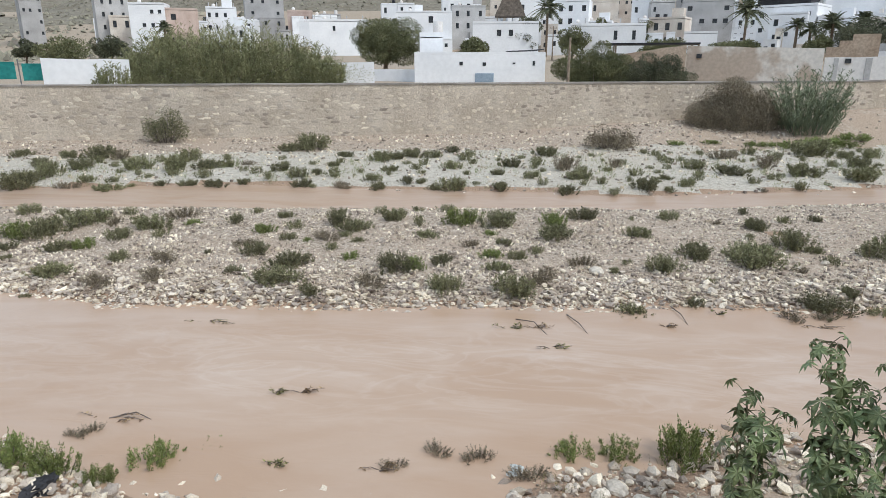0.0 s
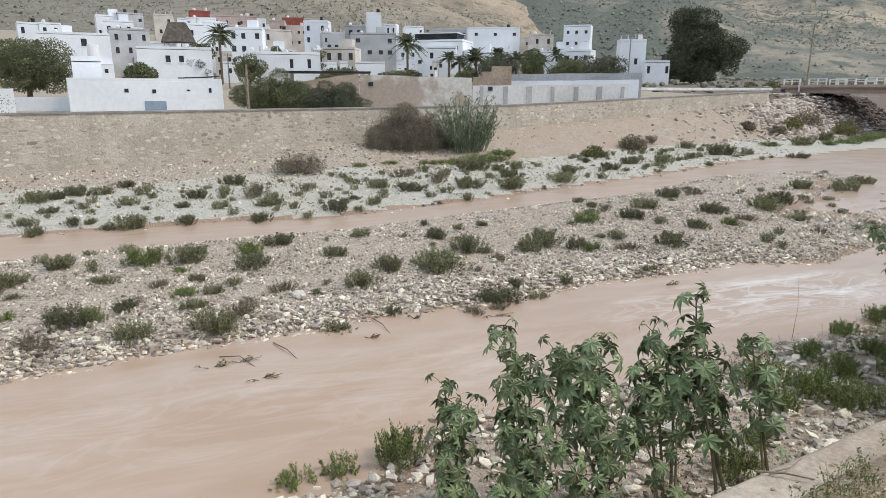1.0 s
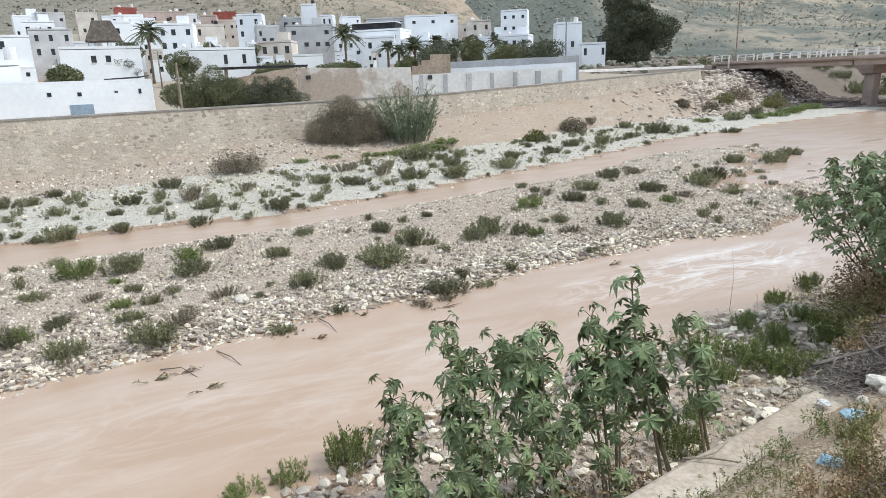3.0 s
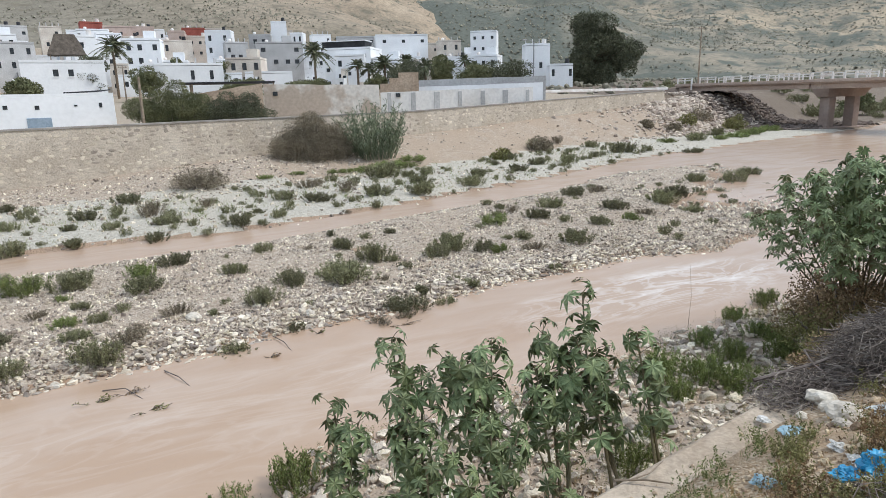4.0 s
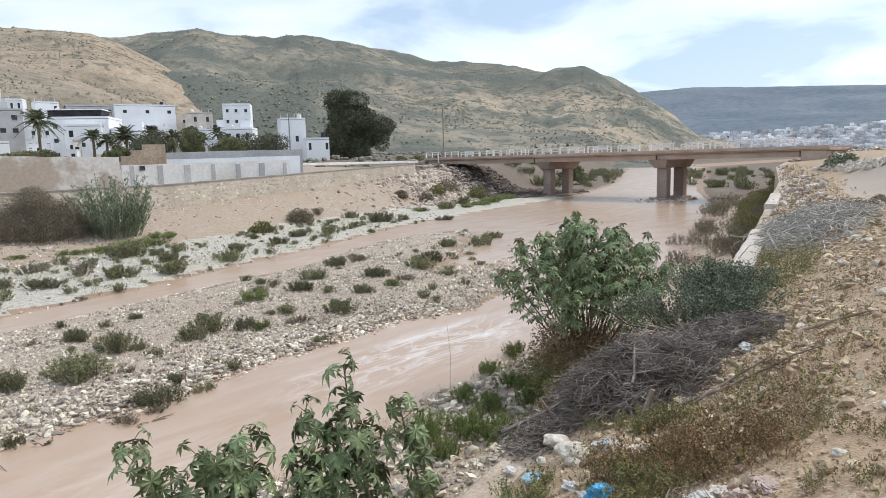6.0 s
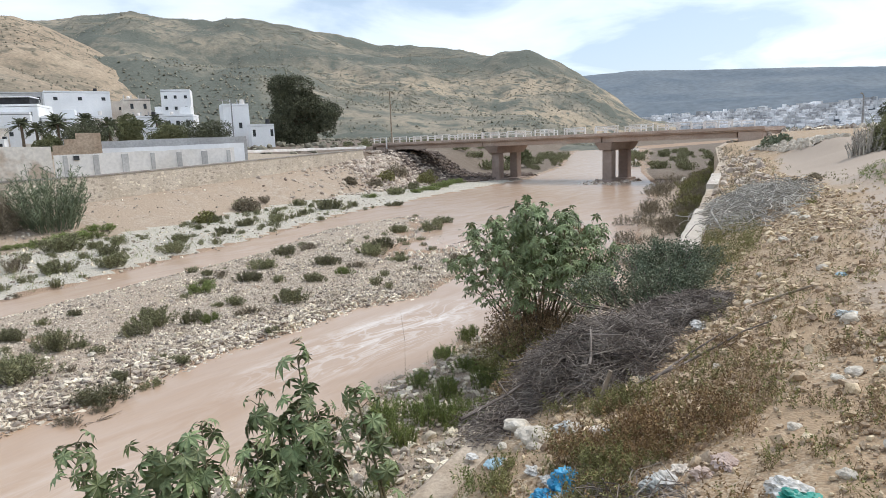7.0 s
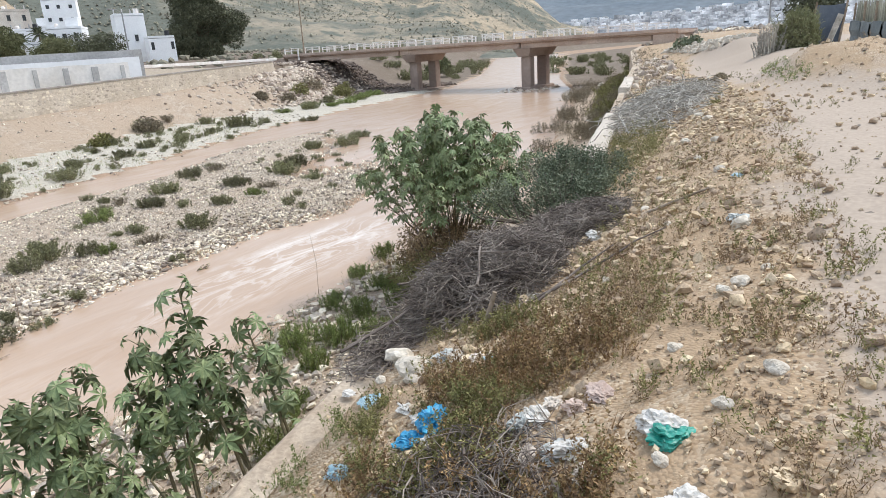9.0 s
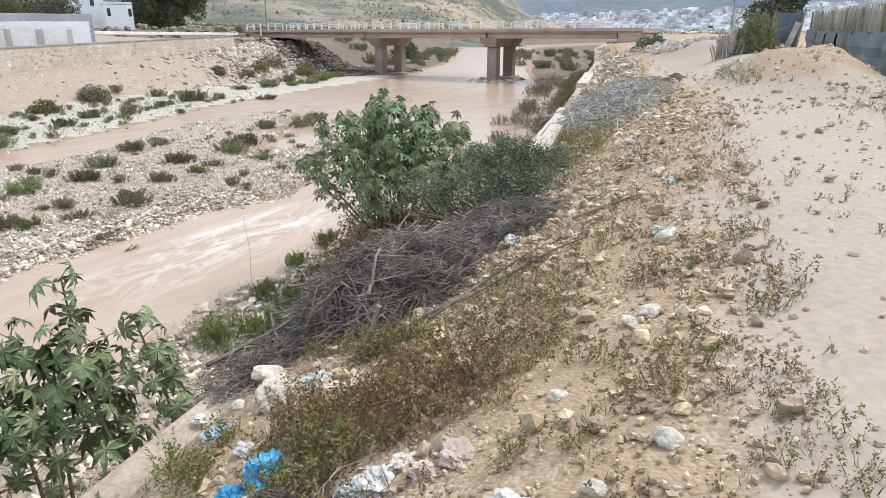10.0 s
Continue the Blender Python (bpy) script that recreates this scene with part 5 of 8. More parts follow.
# ---- trees and large shrubs ----
def leaf_cloud(blobs, count, size, rng, up=0.3):
    """Short leaves gathered round the shells of several blobs (x, y, z, rx, ry, rz)."""
    weights = np.array([b[3] * b[5] for b in blobs])
    each = (count * weights / weights.sum()).astype(int) + 1
    roots, ways = [], []
    for b, n in zip(blobs, each):
        d = sphere_points(n, rng)
        n = len(d)
        shell = rng.uniform(0.45, 1.05, (n, 1)) ** 0.6
        roots.append(np.array(b[:3]) + d * shell * np.array(b[3:6]))
        ways.append(d + rng.normal(size=(n, 3)) * 0.7 + np.array([0, 0, up]))
    roots, ways = np.concatenate(roots), np.concatenate(ways)
    n = len(roots)
    return blades(roots, ways, rng.uniform(0.6, 1.3, n) * size, rng.uniform(0.5, 0.85, n) * size, 0.15, rng)


def tree(name, label, x, y, low, top, wide, mat, seed, leaves=6000, size=0.55, trunk=0.3, bare=0.25, category="tree", blob_count=14, flat=1.0):
    rng = np.random.default_rng(seed)
    ob = thing(name, label, category, m=Matrix.Translation((x, y, low)))
    high = top - low
    bm = bmesh.new()
    add_tube(bm, [(0, 0, -0.3), (0.1, 0.05, high * 0.25), (0.0, 0.1, high * 0.55)], trunk, trunk * 0.6, 8)
    blobs = []
    for k in range(blob_count):
        a = 2.4 * k + rng.uniform(0, 0.5)
        d = wide / 2 * 0.62 * math.sqrt((k + 0.5) / blob_count)
        z = high * (bare + (1 - bare) * rng.uniform(0.3, 0.82))
        z = high * bare + (z - high * bare) * (1.06 - 0.35 * (d / (wide / 2)) ** 2)
        r = wide * rng.uniform(0.13, 0.22)
        bx, by = d * math.cos(a), d * math.sin(a)
        blobs.append((bx, by, z, r, r, r * 0.8 * flat))
        add_tube(bm, [(0.05, 0.05, high * 0.3), (bx * 0.5, by * 0.5, (high * 0.35 + z) / 2), (bx, by, z)], trunk * 0.4, trunk * 0.08, 5)
    part("trunk", bm, BARK, ob)
    v, f = leaf_cloud(blobs, leaves, size, rng)
    part("crown", raw_mesh("crown", v, f, [mat]), None, ob)
    return ob


def mound_bush(name, label, x, y, low, wide, deep, high, mat, seed, leaves=2500, size=0.28, category="bush", up=0.6, count=26):
    rng = np.random.default_rng(seed)
    ob = thing(name, label, category, m=Matrix.Translation((x, y, low)))
    blobs = []
    for k in range(count):
        a, d = 2.4 * k, 0.4 * math.sqrt((k + 0.5) / count)
        bx, by = math.cos(a) * d * wide + rng.normal() * 0.03 * wide, math.sin(a) * d * deep + rng.normal() * 0.03 * deep
        lift = 1 - 0.9 * ((bx / (wide / 2)) ** 2 + (by / (deep / 2)) ** 2)
        bz = high * rng.uniform(0.35, 0.8) * max(0.3, lift) if k % 3 else high * 0.25
        blobs.append((bx, by, bz, wide * rng.uniform(0.1, 0.17), deep * rng.uniform(0.12, 0.2), high * rng.uniform(0.16, 0.24)))
    bm = bmesh.new()
    for b in blobs:
        add_tube(bm, [(b[0] * 0.3, b[1] * 0.3, -0.2), (b[0] * 0.7, b[1] * 0.7, b[2] * 0.6), (b[0], b[1], b[2] + b[5] * 0.6)], 0.035, 0.012, 4)
    part("woody_base", bm, TWIG, ob)
    v, f = leaf_cloud(blobs, leaves, size, rng, up)
    part("foliage", raw_mesh("foliage", v, f, [mat]), None, ob)
    return ob


def cane_thicket(name, label, x, y, low, wide, deep, high, mat, seed, stalks=260, turn=0.0, category="reeds", leaf=1.0, spread=1.0):
    """Tall cane: leaning stalks with long drooping leaves; the outline swells and dips."""
    rng = np.random.default_rng(seed)
    ob = thing(name, label, category, m=Matrix.Translation((x, y, low)) @ Matrix.Rotation(radians(turn), 4, "Z"))
    bm = bmesh.new()
    roots, ways, lens = [], [], []
    for k in range(stalks):
        u, v = rng.uniform(-1, 1), rng.uniform(-1, 1)
        h = high * rng.uniform(0.62, 1.0) * (1 - 0.62 * abs(u) ** 2.6) * (1 - 0.2 * v * v)
        px, py = u * wide / 2, v * deep / 2
        lean = np.array([u * 0.22 * spread + rng.normal() * 0.1 * spread, v * 0.2 * spread + rng.normal() * 0.1, 1.0])
        add_tube(bm, [(px, py, -0.2), tuple(np.array([px, py, 0]) + lean * h * 0.5), tuple(np.array([px, py, 0]) + lean * h * 0.92)], 0.022, 0.008, 3)
        n = int(36 / leaf)
        t = rng.uniform(0.08, 0.98, n)
        roots.append(np.array([px, py, 0]) + lean * (t * h)[:, None])
        side = rng.normal(size=(n, 3)) * np.array([1, 1, 0.25])
        ways.append(side / np.linalg.norm(side, axis=1, keepdims=True) * 0.75 + np.array([0, 0, 0.85]))
        lens.append(rng.uniform(0.3, 0.7, n) * (0.36 + 0.09 * high) * leaf)
    tagged(part("cane_growth", bm, mat, ob), kind="stuff")
    roots, ways, lens = np.concatenate(roots), np.concatenate(ways), np.concatenate(lens)
    v, f = blades(roots, ways, lens, (lens * 0.085 + 0.012) * leaf, 0.32, rng, True)
    part("leafage", raw_mesh("leafage", v, f, [mat]), None, ob)
    return ob


def palm(x, y, low, top, wide, seed, label="date palm with a round head of fronds"):
    rng = np.random.default_rng(seed)
    ob = thing("palm_tree", label, "palm tree", "palms of the town", Matrix.Translation((x, y, low)))
    reach = wide / 2 * 1.15
    head = top - low - reach * 0.55
    bm = bmesh.new()
    add_tube(bm, [(0, 0, -0.3), (0.05, 0, head * 0.5), (0.0, 0, head)], 0.26, 0.2, 8)
    part("trunk", bm, BARK, ob)
    roots, ways, lens = [], [], []
    for k in range(46):
        a, e = rng.uniform(0, 2 * math.pi), rng.uniform(-0.5, 1.35)
        out = np.array([math.cos(a) * math.cos(e), math.sin(a) * math.cos(e), math.sin(e)])
        length = reach * rng.uniform(0.85, 1.1)
        for u in np.linspace(0.12, 1.0, 22):
            p = np.array([0, 0, head]) + out * length * u + np.array([0, 0, -0.42 * length * u * u])
            for side in (-1, 1):
                across = np.cross(out, (0, 0, 1.0))
                across /= np.linalg.norm(across) + 1e-6
                roots.append(p)
                ways.append(across * side * 0.8 + out * 0.7 + np.array([0, 0, -0.3 * u]))
                lens.append(length * 0.2 * (1.1 - 0.6 * u))
    lens = np.array(lens)
    v, f = blades(np.array(roots), np.array(ways), lens, lens * 0.22 + 0.02, 0.2, rng, True)
    part("fronds", raw_mesh("fronds", v, f, [PALMLEAF]), None, ob)


def thatched_shelter():
    ob = thing("thatched_shelter", "brown thatched shelter on a white roof", "shelter", m=Matrix.Translation((3.6, 128.6, 12.3)))
    bm = bmesh.new()
    made = bmesh.ops.create_cone(bm, segments=4, radius1=4.0, radius2=2.0, depth=3.3, cap_ends=True, matrix=Matrix.Translation((0, 0, 2.9)) @ Matrix.Rotation(radians(45), 4, "Z"))
    bmesh.ops.subdivide_edges(bm, edges=bm.edges[:], cuts=4, use_grid_fill=True)
    for v in bm.verts:
        v.co += Vector((0.16 * noise.noise(v.co * 1.7), 0.16 * noise.noise(v.co * 1.9 + Vector((3, 0, 0))), 0.12 * noise.noise(v.co * 2.1)))
    part("thatch", bm, THATCH, ob)
    for px, py in ((-2.4, -2.4), (2.4, -2.4), (-2.4, 2.4), (2.4, 2.4)):
        bm = bmesh.new()
        add_tube(bm, [(px, py, -0.4), (px, py, 1.4)], 0.09, 0.08, 6)
        part("post", bm, WOOD, ob)


for k, (px, py, pt, pw) in enumerate(((11.3, 139.8, 18.0, 6.4), (47.8, 132.4, 16.8, 6.6), (53.2, 122.9, 12.9, 4.2), (58.1, 120.7, 13.6, 6.2), (64.0, 122.5, 13.8, 5.0), (83.2, 130.9, 14.4, 4.4), (-61.9, 125.1, 12.9, 4.0), (56.0, 124.0, 12.2, 3.8), (81.0, 133.0, 13.2, 3.6), (71.0, 118.0, 12.6, 4.4), (76.0, 116.0, 12.2, 4.0), (62.5, 112.0, 12.4, 4.6))):
    palm(px, py, ground_z(px, py), pt, pw, 60 + k)


def broad_tree():
    """A tall leafy tree with a lower lobe on one side, its leaves reaching almost to the ground."""
    rng = np.random.default_rng(71)
    x, y, low = 121.1, 128.3, 6.6
    ob = thing("broad_tree", "tall dark tree with a lower side lobe beside the road", "tree", m=Matrix.Translation((x, y, low)) @ Matrix.Rotation(radians(-43), 4, "Z"))
    blobs = []
    for k in range(46):
        z = rng.uniform(1.5, 16.0)
        half = 6.4 * math.sin(math.pi * min(1.0, 0.26 + 0.58 * z / 17.0))
        a = rng.uniform(0, 2 * math.pi)
        d = half * math.sqrt(rng.uniform(0.05, 0.75))
        blobs.append((-0.9 + math.cos(a) * d, math.sin(a) * d, z, rng.uniform(2.4, 3.6), rng.uniform(2.4, 3.6), rng.uniform(1.9, 2.9)))
    for k in range(18):
        a, d = 2.4 * k, 3.0 * math.sqrt(rng.uniform(0, 1))
        blobs.append((6.6 + math.cos(a) * d, math.sin(a) * d, rng.uniform(4.0, 11.5) - 0.3 * d, rng.uniform(1.6, 2.6), rng.uniform(1.6, 2.6), rng.uniform(1.2, 2.0)))
    bm = bmesh.new()
    add_tube(bm, [(0, 0, -0.5), (-0.4, 0.1, 6.0), (-1.4, 0.0, 13.0)], 0.7, 0.25, 8)
    add_tube(bm, [(0.2, 0, 1.5), (4.0, 0.3, 5.0), (7.2, 0.2, 9.0)], 0.35, 0.1, 6)
    for b in blobs[::2]:
        add_tube(bm, [(-0.6, 0, b[2] * 0.55), (b[0] * 0.6, b[1] * 0.6, b[2] * 0.85), b[:3]], 0.16, 0.04, 4)
    part("trunk", bm, BARK, ob)
    v, f = leaf_cloud(blobs, 60000, 0.5, rng)
    part("crown", raw_mesh("crown", v, f, [TREELEAF]), None, ob)


broad_tree()
tree("round_tree", "round dark green tree behind the flood wall", -10.7, 71.1, 4.0, 9.9, 8.8, HEDGE, 72, 36000, 0.17, 0.28, 0.12, "tree", 22)
thatched_shelter()
for k, (tx, ty, top, w, m) in enumerate(((60.1, 115.0, 12.4, 8.0, TREELEAF), (71.2, 121.8, 13.8, 5.0, HEDGE), (-59.7, 102.4, 9.8, 5.6, TREELEAF), (-65.5, 98.7, 8.7, 8.0, HEDGE), (-73.5, 101.6, 9.1, 3.2, TREELEAF), (24.7, 152.4, 15.5, 4.0, HEDGE), (33.0, 150.0, 15.2, 4.5, HEDGE), (-1.7, 78.0, 8.6, 4.0, HEDGE), (84.0, 124.0, 12.6, 9.0, TREELEAF), (46.0, 126.0, 9.2, 5.0, HEDGE), (34.0, 132.0, 9.4, 7.0, HEDGE), (-52.0, 105.0, 9.0, 5.0, HEDGE), (54.7, 105.6, 10.5, 6.2, TREELEAF), (60.6, 102.5, 12.7, 4.3, HEDGE), (65.2, 99.7, 10.6, 6.8, HEDGE), (70.9, 95.8, 11.2, 7.4, TREELEAF), (14.1, 117.0, 11.2, 5.2, HEDGE), (27.1, 112.0, 8.6, 6.2, HEDGE), (50.3, 107.8, 9.8, 4.1, HEDGE), (38.0, 112.5, 8.4, 6.0, HEDGE), (6.5, 121.0, 13.4, 5.0, TREELEAF))):
    tree("garden_tree", "dark green garden tree between the houses", tx, ty, ground_z(tx, ty), top, w * 1.15, m, 80 + k, 6500, 0.3, 0.18, 0.0)
mound_bush("cane_thicket", "broad olive green thicket of feathery cane on the terrace", -17.4, 44.8, 3.5, 18.5, 3.6, 4.4, CANE, 91, 95000, 0.1, "reeds", 1.2, 110)
cane_thicket("cane_thicket", "tall feathery cane tops over the thicket", -17.4, 45.2, 3.7, 15.5, 2.4, 4.9, CANE, 91, 480, 0)
cane_thicket("cane_clump", "young cane beside the white wall", -22.6, 39.8, 3.7, 2.0, 1.2, 2.0, CANE, 92, 60, 14)
mound_bush("hedge", "dense dark green hedge beside the white building", 9.2, 54.6, 3.5, 7.2, 4.0, 3.9, HEDGE, 93, 48000, 0.12, "hedge")
mound_bush("hedge", "low dark hedge along the compound wall", 13.6, 54.0, 3.6, 6.0, 3.0, 2.9, TREELEAF, 94, 30000, 0.11, "hedge")
mound_bush("dry_bush", "large brown twiggy bush against the flood wall", 16.1, 43.0, 1.0, 5.9, 3.2, 4.2, BROWNBUSH, 95, 80000, 0.085, "bush", 0.9, 70)
cane_thicket("cane_clump", "grey-green cane clump at the flood wall's foot", 20.6, 42.6, 1.4, 2.8, 2.0, 4.2, GREYCANE, 96, 150, 10, spread=2.2)
mound_bush("wall_foot_bush", "grey-green bush at the foot of the flood wall", -17.7, 36.2, 1.1, 3.0, 1.5, 2.3, SALTBUSH, 97, 4500, 0.1, up=1.0)
mound_bush("wall_foot_bush", "greyish low bush on the gravel below the wall", 7.8, 37.8, 0.7, 3.2, 1.8, 1.7, BROWNBUSH, 98, 5500, 0.09, up=1.0)
mound_bush("upstream_bush", "green bush on the upstream bank beyond the bridge", 116.0, 60.5, 1.4, 7.0, 4.0, 3.4, HEDGE, 99, 3500, 0.5)


# ---- low shrubs on the gravel bars ----
def shrub_kind(seed, mat, leaf=0.15, sprigs=46, per=52, loose=1.0):
    """A low cushion of leafy upright sprigs in a few clumps, one metre in radius, with its woody stems."""
    rng = np.random.default_rng(seed)
    ob = thing("shrub", "", "shrub")
    clumps = [(0.0, 0.0)] + [(math.cos(a) * d, math.sin(a) * d) for a, d in ((rng.uniform(0, 6.28), rng.uniform(0.25, 0.5)) for _ in range(4))]
    roots, ways, tips = [], [], []
    for k in range(sprigs):
        cx, cy = clumps[k % 5]
        fx, fy = cx + rng.normal() * 0.2, cy + rng.normal() * 0.2
        lean = np.array([fx * 0.7 * loose + rng.normal() * 0.13, fy * 0.7 * loose + rng.normal() * 0.13, 1.0])
        long = rng.uniform(0.6, 0.95) * max(0.4, 1.0 - 0.6 * (fx * fx + fy * fy))
        u = rng.uniform(0.05, 1.0, per) ** 0.8
        roots.append(np.array([fx, fy, -0.03]) + lean * (u * long)[:, None] + rng.normal(size=(per, 3)) * 0.035)
        ways.append(lean * 0.9 + rng.normal(size=(per, 3)) * 0.5)
        tips.append((fx, fy, lean * long))
    roots, ways = np.concatenate(roots), np.concatenate(ways)
    roots[:, 2] = np.maximum(roots[:, 2], 0.0)
    lens = rng.uniform(0.5, 1.5, len(roots)) * leaf
    v, f = blades(roots, ways, lens, lens * 0.3 + 0.01, 0.05, rng)
    part("foliage", raw_mesh("foliage", v, f, [mat]), None, ob)
    bm = bmesh.new()
    for fx, fy, way in tips[::3]:
        add_tube(bm, [(fx * 0.4, fy * 0.4, -0.15), (fx, fy, 0.05), tuple(np.array([fx, fy, 0]) + way * 0.8)], 0.025, 0.008, 3)
    part("woody_base", bm, TWIG, ob)
    return ob


KINDS = [shrub_kind(200 + k, SALTBUSH, 0.085 + 0.01 * (k % 3), 60 + 4 * k, 74, 0.75 + 0.15 * (k % 3)) for k in range(5)] + [shrub_kind(210 + k, GREENBUSH, 0.085, 64, 72, 0.7) for k in range(2)] + [shrub_kind(215, BROWNBUSH, 0.1, 54, 50, 1.2)]
USED = set()


def plant(x, y, r, kind, label, group, high=1.0):
    rng = random.Random(int(x * 97 + y * 1013))
    m = Matrix.Translation((x, y, ground(x, y) - 0.03)) @ Matrix.Rotation(rng.uniform(0, 6.28), 4, "Z")
    ob = KINDS[kind]
    if kind in USED:
        ob = copy_thing(ob, m)
    else:
        USED.add(kind)
        ob.matrix_basis = m
    ob.scale = (r * rng.uniform(1.08, 1.35), r * rng.uniform(1.0, 1.25), r * rng.uniform(0.85, 1.15) * high)
    return tagged(ob, label, "shrub", group)


BAR_A = [(-15.0, 21.0, 0.41), (-13.8, 20.9, 0.29), (-12.2, 19.8, 0.69), (-11.3, 19.9, 0.31), (-9.9, 19.5, 0.60), (-9.4, 20.8, 0.47), (-8.7, 20.0, 0.25), (-7.3, 20.2, 0.34), (-5.9, 21.1, 0.25), (-3.9, 20.4, 0.57), (-3.2, 19.7, 0.45), (-2.2, 21.1, 0.43), (-13.6, 18.3, 0.63), (-12.8, 18.6, 0.73), (-10.3, 18.4, 0.39), (-11.5, 17.3, 0.39), (-10.9, 17.6, 0.34), (-13.2, 17.3, 0.30), (-12.5, 16.4, 0.19), (-9.3, 16.6, 0.31), (-10.4, 15.3, 0.43), (-7.9, 16.5, 0.38), (-7.5, 15.1, 0.40), (-8.7, 14.6, 0.36), (-7.0, 17.3, 0.17), (-6.0, 19.3, 0.32), (-5.1, 18.6, 0.31), (-6.1, 18.0, 0.31)]
BAR_B = [(-5.6, 17.3, 0.42), (-4.4, 18.5, 0.17), (-3.9, 18.7, 0.35), (-3.4, 19.1, 0.22), (-2.9, 18.6, 0.17), (-0.9, 19.2, 0.31), (-5.6, 15.8, 0.28), (-4.3, 15.1, 0.59), (-4.3, 16.4, 0.47), (-3.3, 14.5, 0.32), (-1.9, 15.1, 0.43), (-1.4, 16.3, 0.61), (-0.9, 16.4, 0.34), (-0.2, 16.9, 0.31), (0.0, 15.0, 0.45), (-2.8, 17.2, 0.24), (-10.3, 14.2, 0.18), (0.2, 20.7, 0.56), (1.4, 20.6, 0.65), (0.5, 18.5, 0.25), (1.1, 17.5, 0.28), (1.1, 19.6, 0.22), (1.5, 18.7, 0.25), (1.8, 17.4, 0.28), (1.3, 16.4, 0.34), (2.4, 15.7, 0.40), (1.6, 14.9, 0.59)]
BAR_C = [(3.1, 19.4, 0.53), (3.1, 20.7, 0.51), (4.2, 21.6, 0.44), (3.6, 17.1, 0.32), (4.4, 16.6, 0.19), (5.6, 19.7, 0.36), (7.1, 21.8, 0.41), (6.9, 18.0, 0.51), (5.7, 16.8, 0.48), (4.4, 14.3, 0.34), (6.0, 14.8, 0.25), (9.6, 20.9, 0.40), (9.8, 22.7, 0.27), (8.5, 21.4, 0.18), (11.8, 21.9, 0.27), (8.4, 18.1, 0.62), (8.4, 17.5, 0.73), (9.9, 19.0, 0.61), (10.3, 18.6, 0.28), (9.3, 16.9, 0.21), (8.9, 14.7, 0.61), (9.7, 15.4, 0.24), (10.0, 14.6, 0.35)]
BAR_D = [(12.0, 18.4, 0.47), (12.9, 19.0, 0.61), (13.7, 18.2, 0.44), (14.0, 17.8, 0.34), (16.2, 21.2, 0.57), (15.2, 19.0, 0.21), (15.7, 18.8, 0.37), (15.3, 17.5, 0.38), (18.2, 23.7, 0.32), (18.2, 22.8, 0.31), (18.2, 21.1, 0.50), (20.0, 22.6, 0.64), (18.9, 20.1, 0.37), (19.6, 18.9, 0.40), (17.2, 17.5, 0.52), (23.2, 24.6, 0.65), (22.2, 20.8, 0.52), (23.0, 21.0, 0.26), (21.3, 18.8, 0.42), (22.5, 19.2, 0.38), (24.8, 24.6, 0.48), (25.5, 20.9, 0.77), (27.2, 21.7, 0.59), (24.9, 18.8, 0.40), (32.0, 24.5, 0.51), (14.5, 15.4, 0.27), (11.3, 15.4, 0.29), (11.1, 15.9, 0.18), (34.4, 23.6, 0.89), (37.7, 25.1, 0.77), (26.7, 16.9, 0.40)]
SIDE_A = [(-19.3, 26.1, 0.88), (-19.3, 26.7, 0.60), (-19.4, 28.2, 0.69), (-21.2, 30.2, 0.50), (-23.9, 32.6, 0.45), (-21.3, 32.6, 0.52), (-19.6, 32.8, 0.69), (-18.5, 32.7, 0.59), (-18.8, 29.7, 0.55), (-16.8, 27.0, 0.36), (-17.3, 26.3, 0.43), (-15.3, 26.1, 0.48), (-16.1, 30.0, 0.61), (-14.3, 30.1, 0.75), (-14.6, 32.6, 0.64), (-14.7, 26.9, 0.21), (-13.5, 27.2, 0.27), (-12.3, 27.3, 0.34), (-11.1, 27.2, 0.52), (-12.7, 30.3, 0.59), (-12.0, 31.0, 0.45), (-10.0, 27.8, 0.27), (-11.2, 31.7, 0.30), (-9.1, 30.1, 0.49), (-9.1, 36.1, 0.95), (-10.2, 35.6, 0.6), (-7.6, 28.5, 0.46)]
SIDE_B = [(-7.2, 27.4, 0.38), (-7.1, 29.5, 0.34), (-6.7, 27.3, 0.25), (-6.8, 31.5, 0.29), (-6.9, 34.5, 0.34), (-5.4, 27.2, 0.34), (-3.8, 27.0, 0.46), (-4.2, 28.1, 0.38), (-4.7, 33.4, 0.53), (-4.1, 34.0, 0.46), (-3.3, 34.8, 0.54), (-3.8, 30.6, 0.34), (-2.6, 27.8, 0.37), (-2.0, 27.9, 0.22), (-2.2, 34.6, 0.46), (-1.4, 27.2, 0.30), (-1.2, 36.3, 0.40), (-0.6, 27.2, 0.60), (-0.9, 31.5, 0.49), (1.3, 29.8, 0.33), (1.5, 27.2, 0.42), (2.0, 32.2, 0.50), (2.8, 29.1, 0.39), (4.0, 35.9, 0.64), (4.6, 31.6, 0.63), (4.9, 29.0, 0.45), (4.2, 26.8, 0.48), (7.1, 32.2, 0.41), (7.5, 27.2, 0.50), (8.4, 27.1, 0.25)]
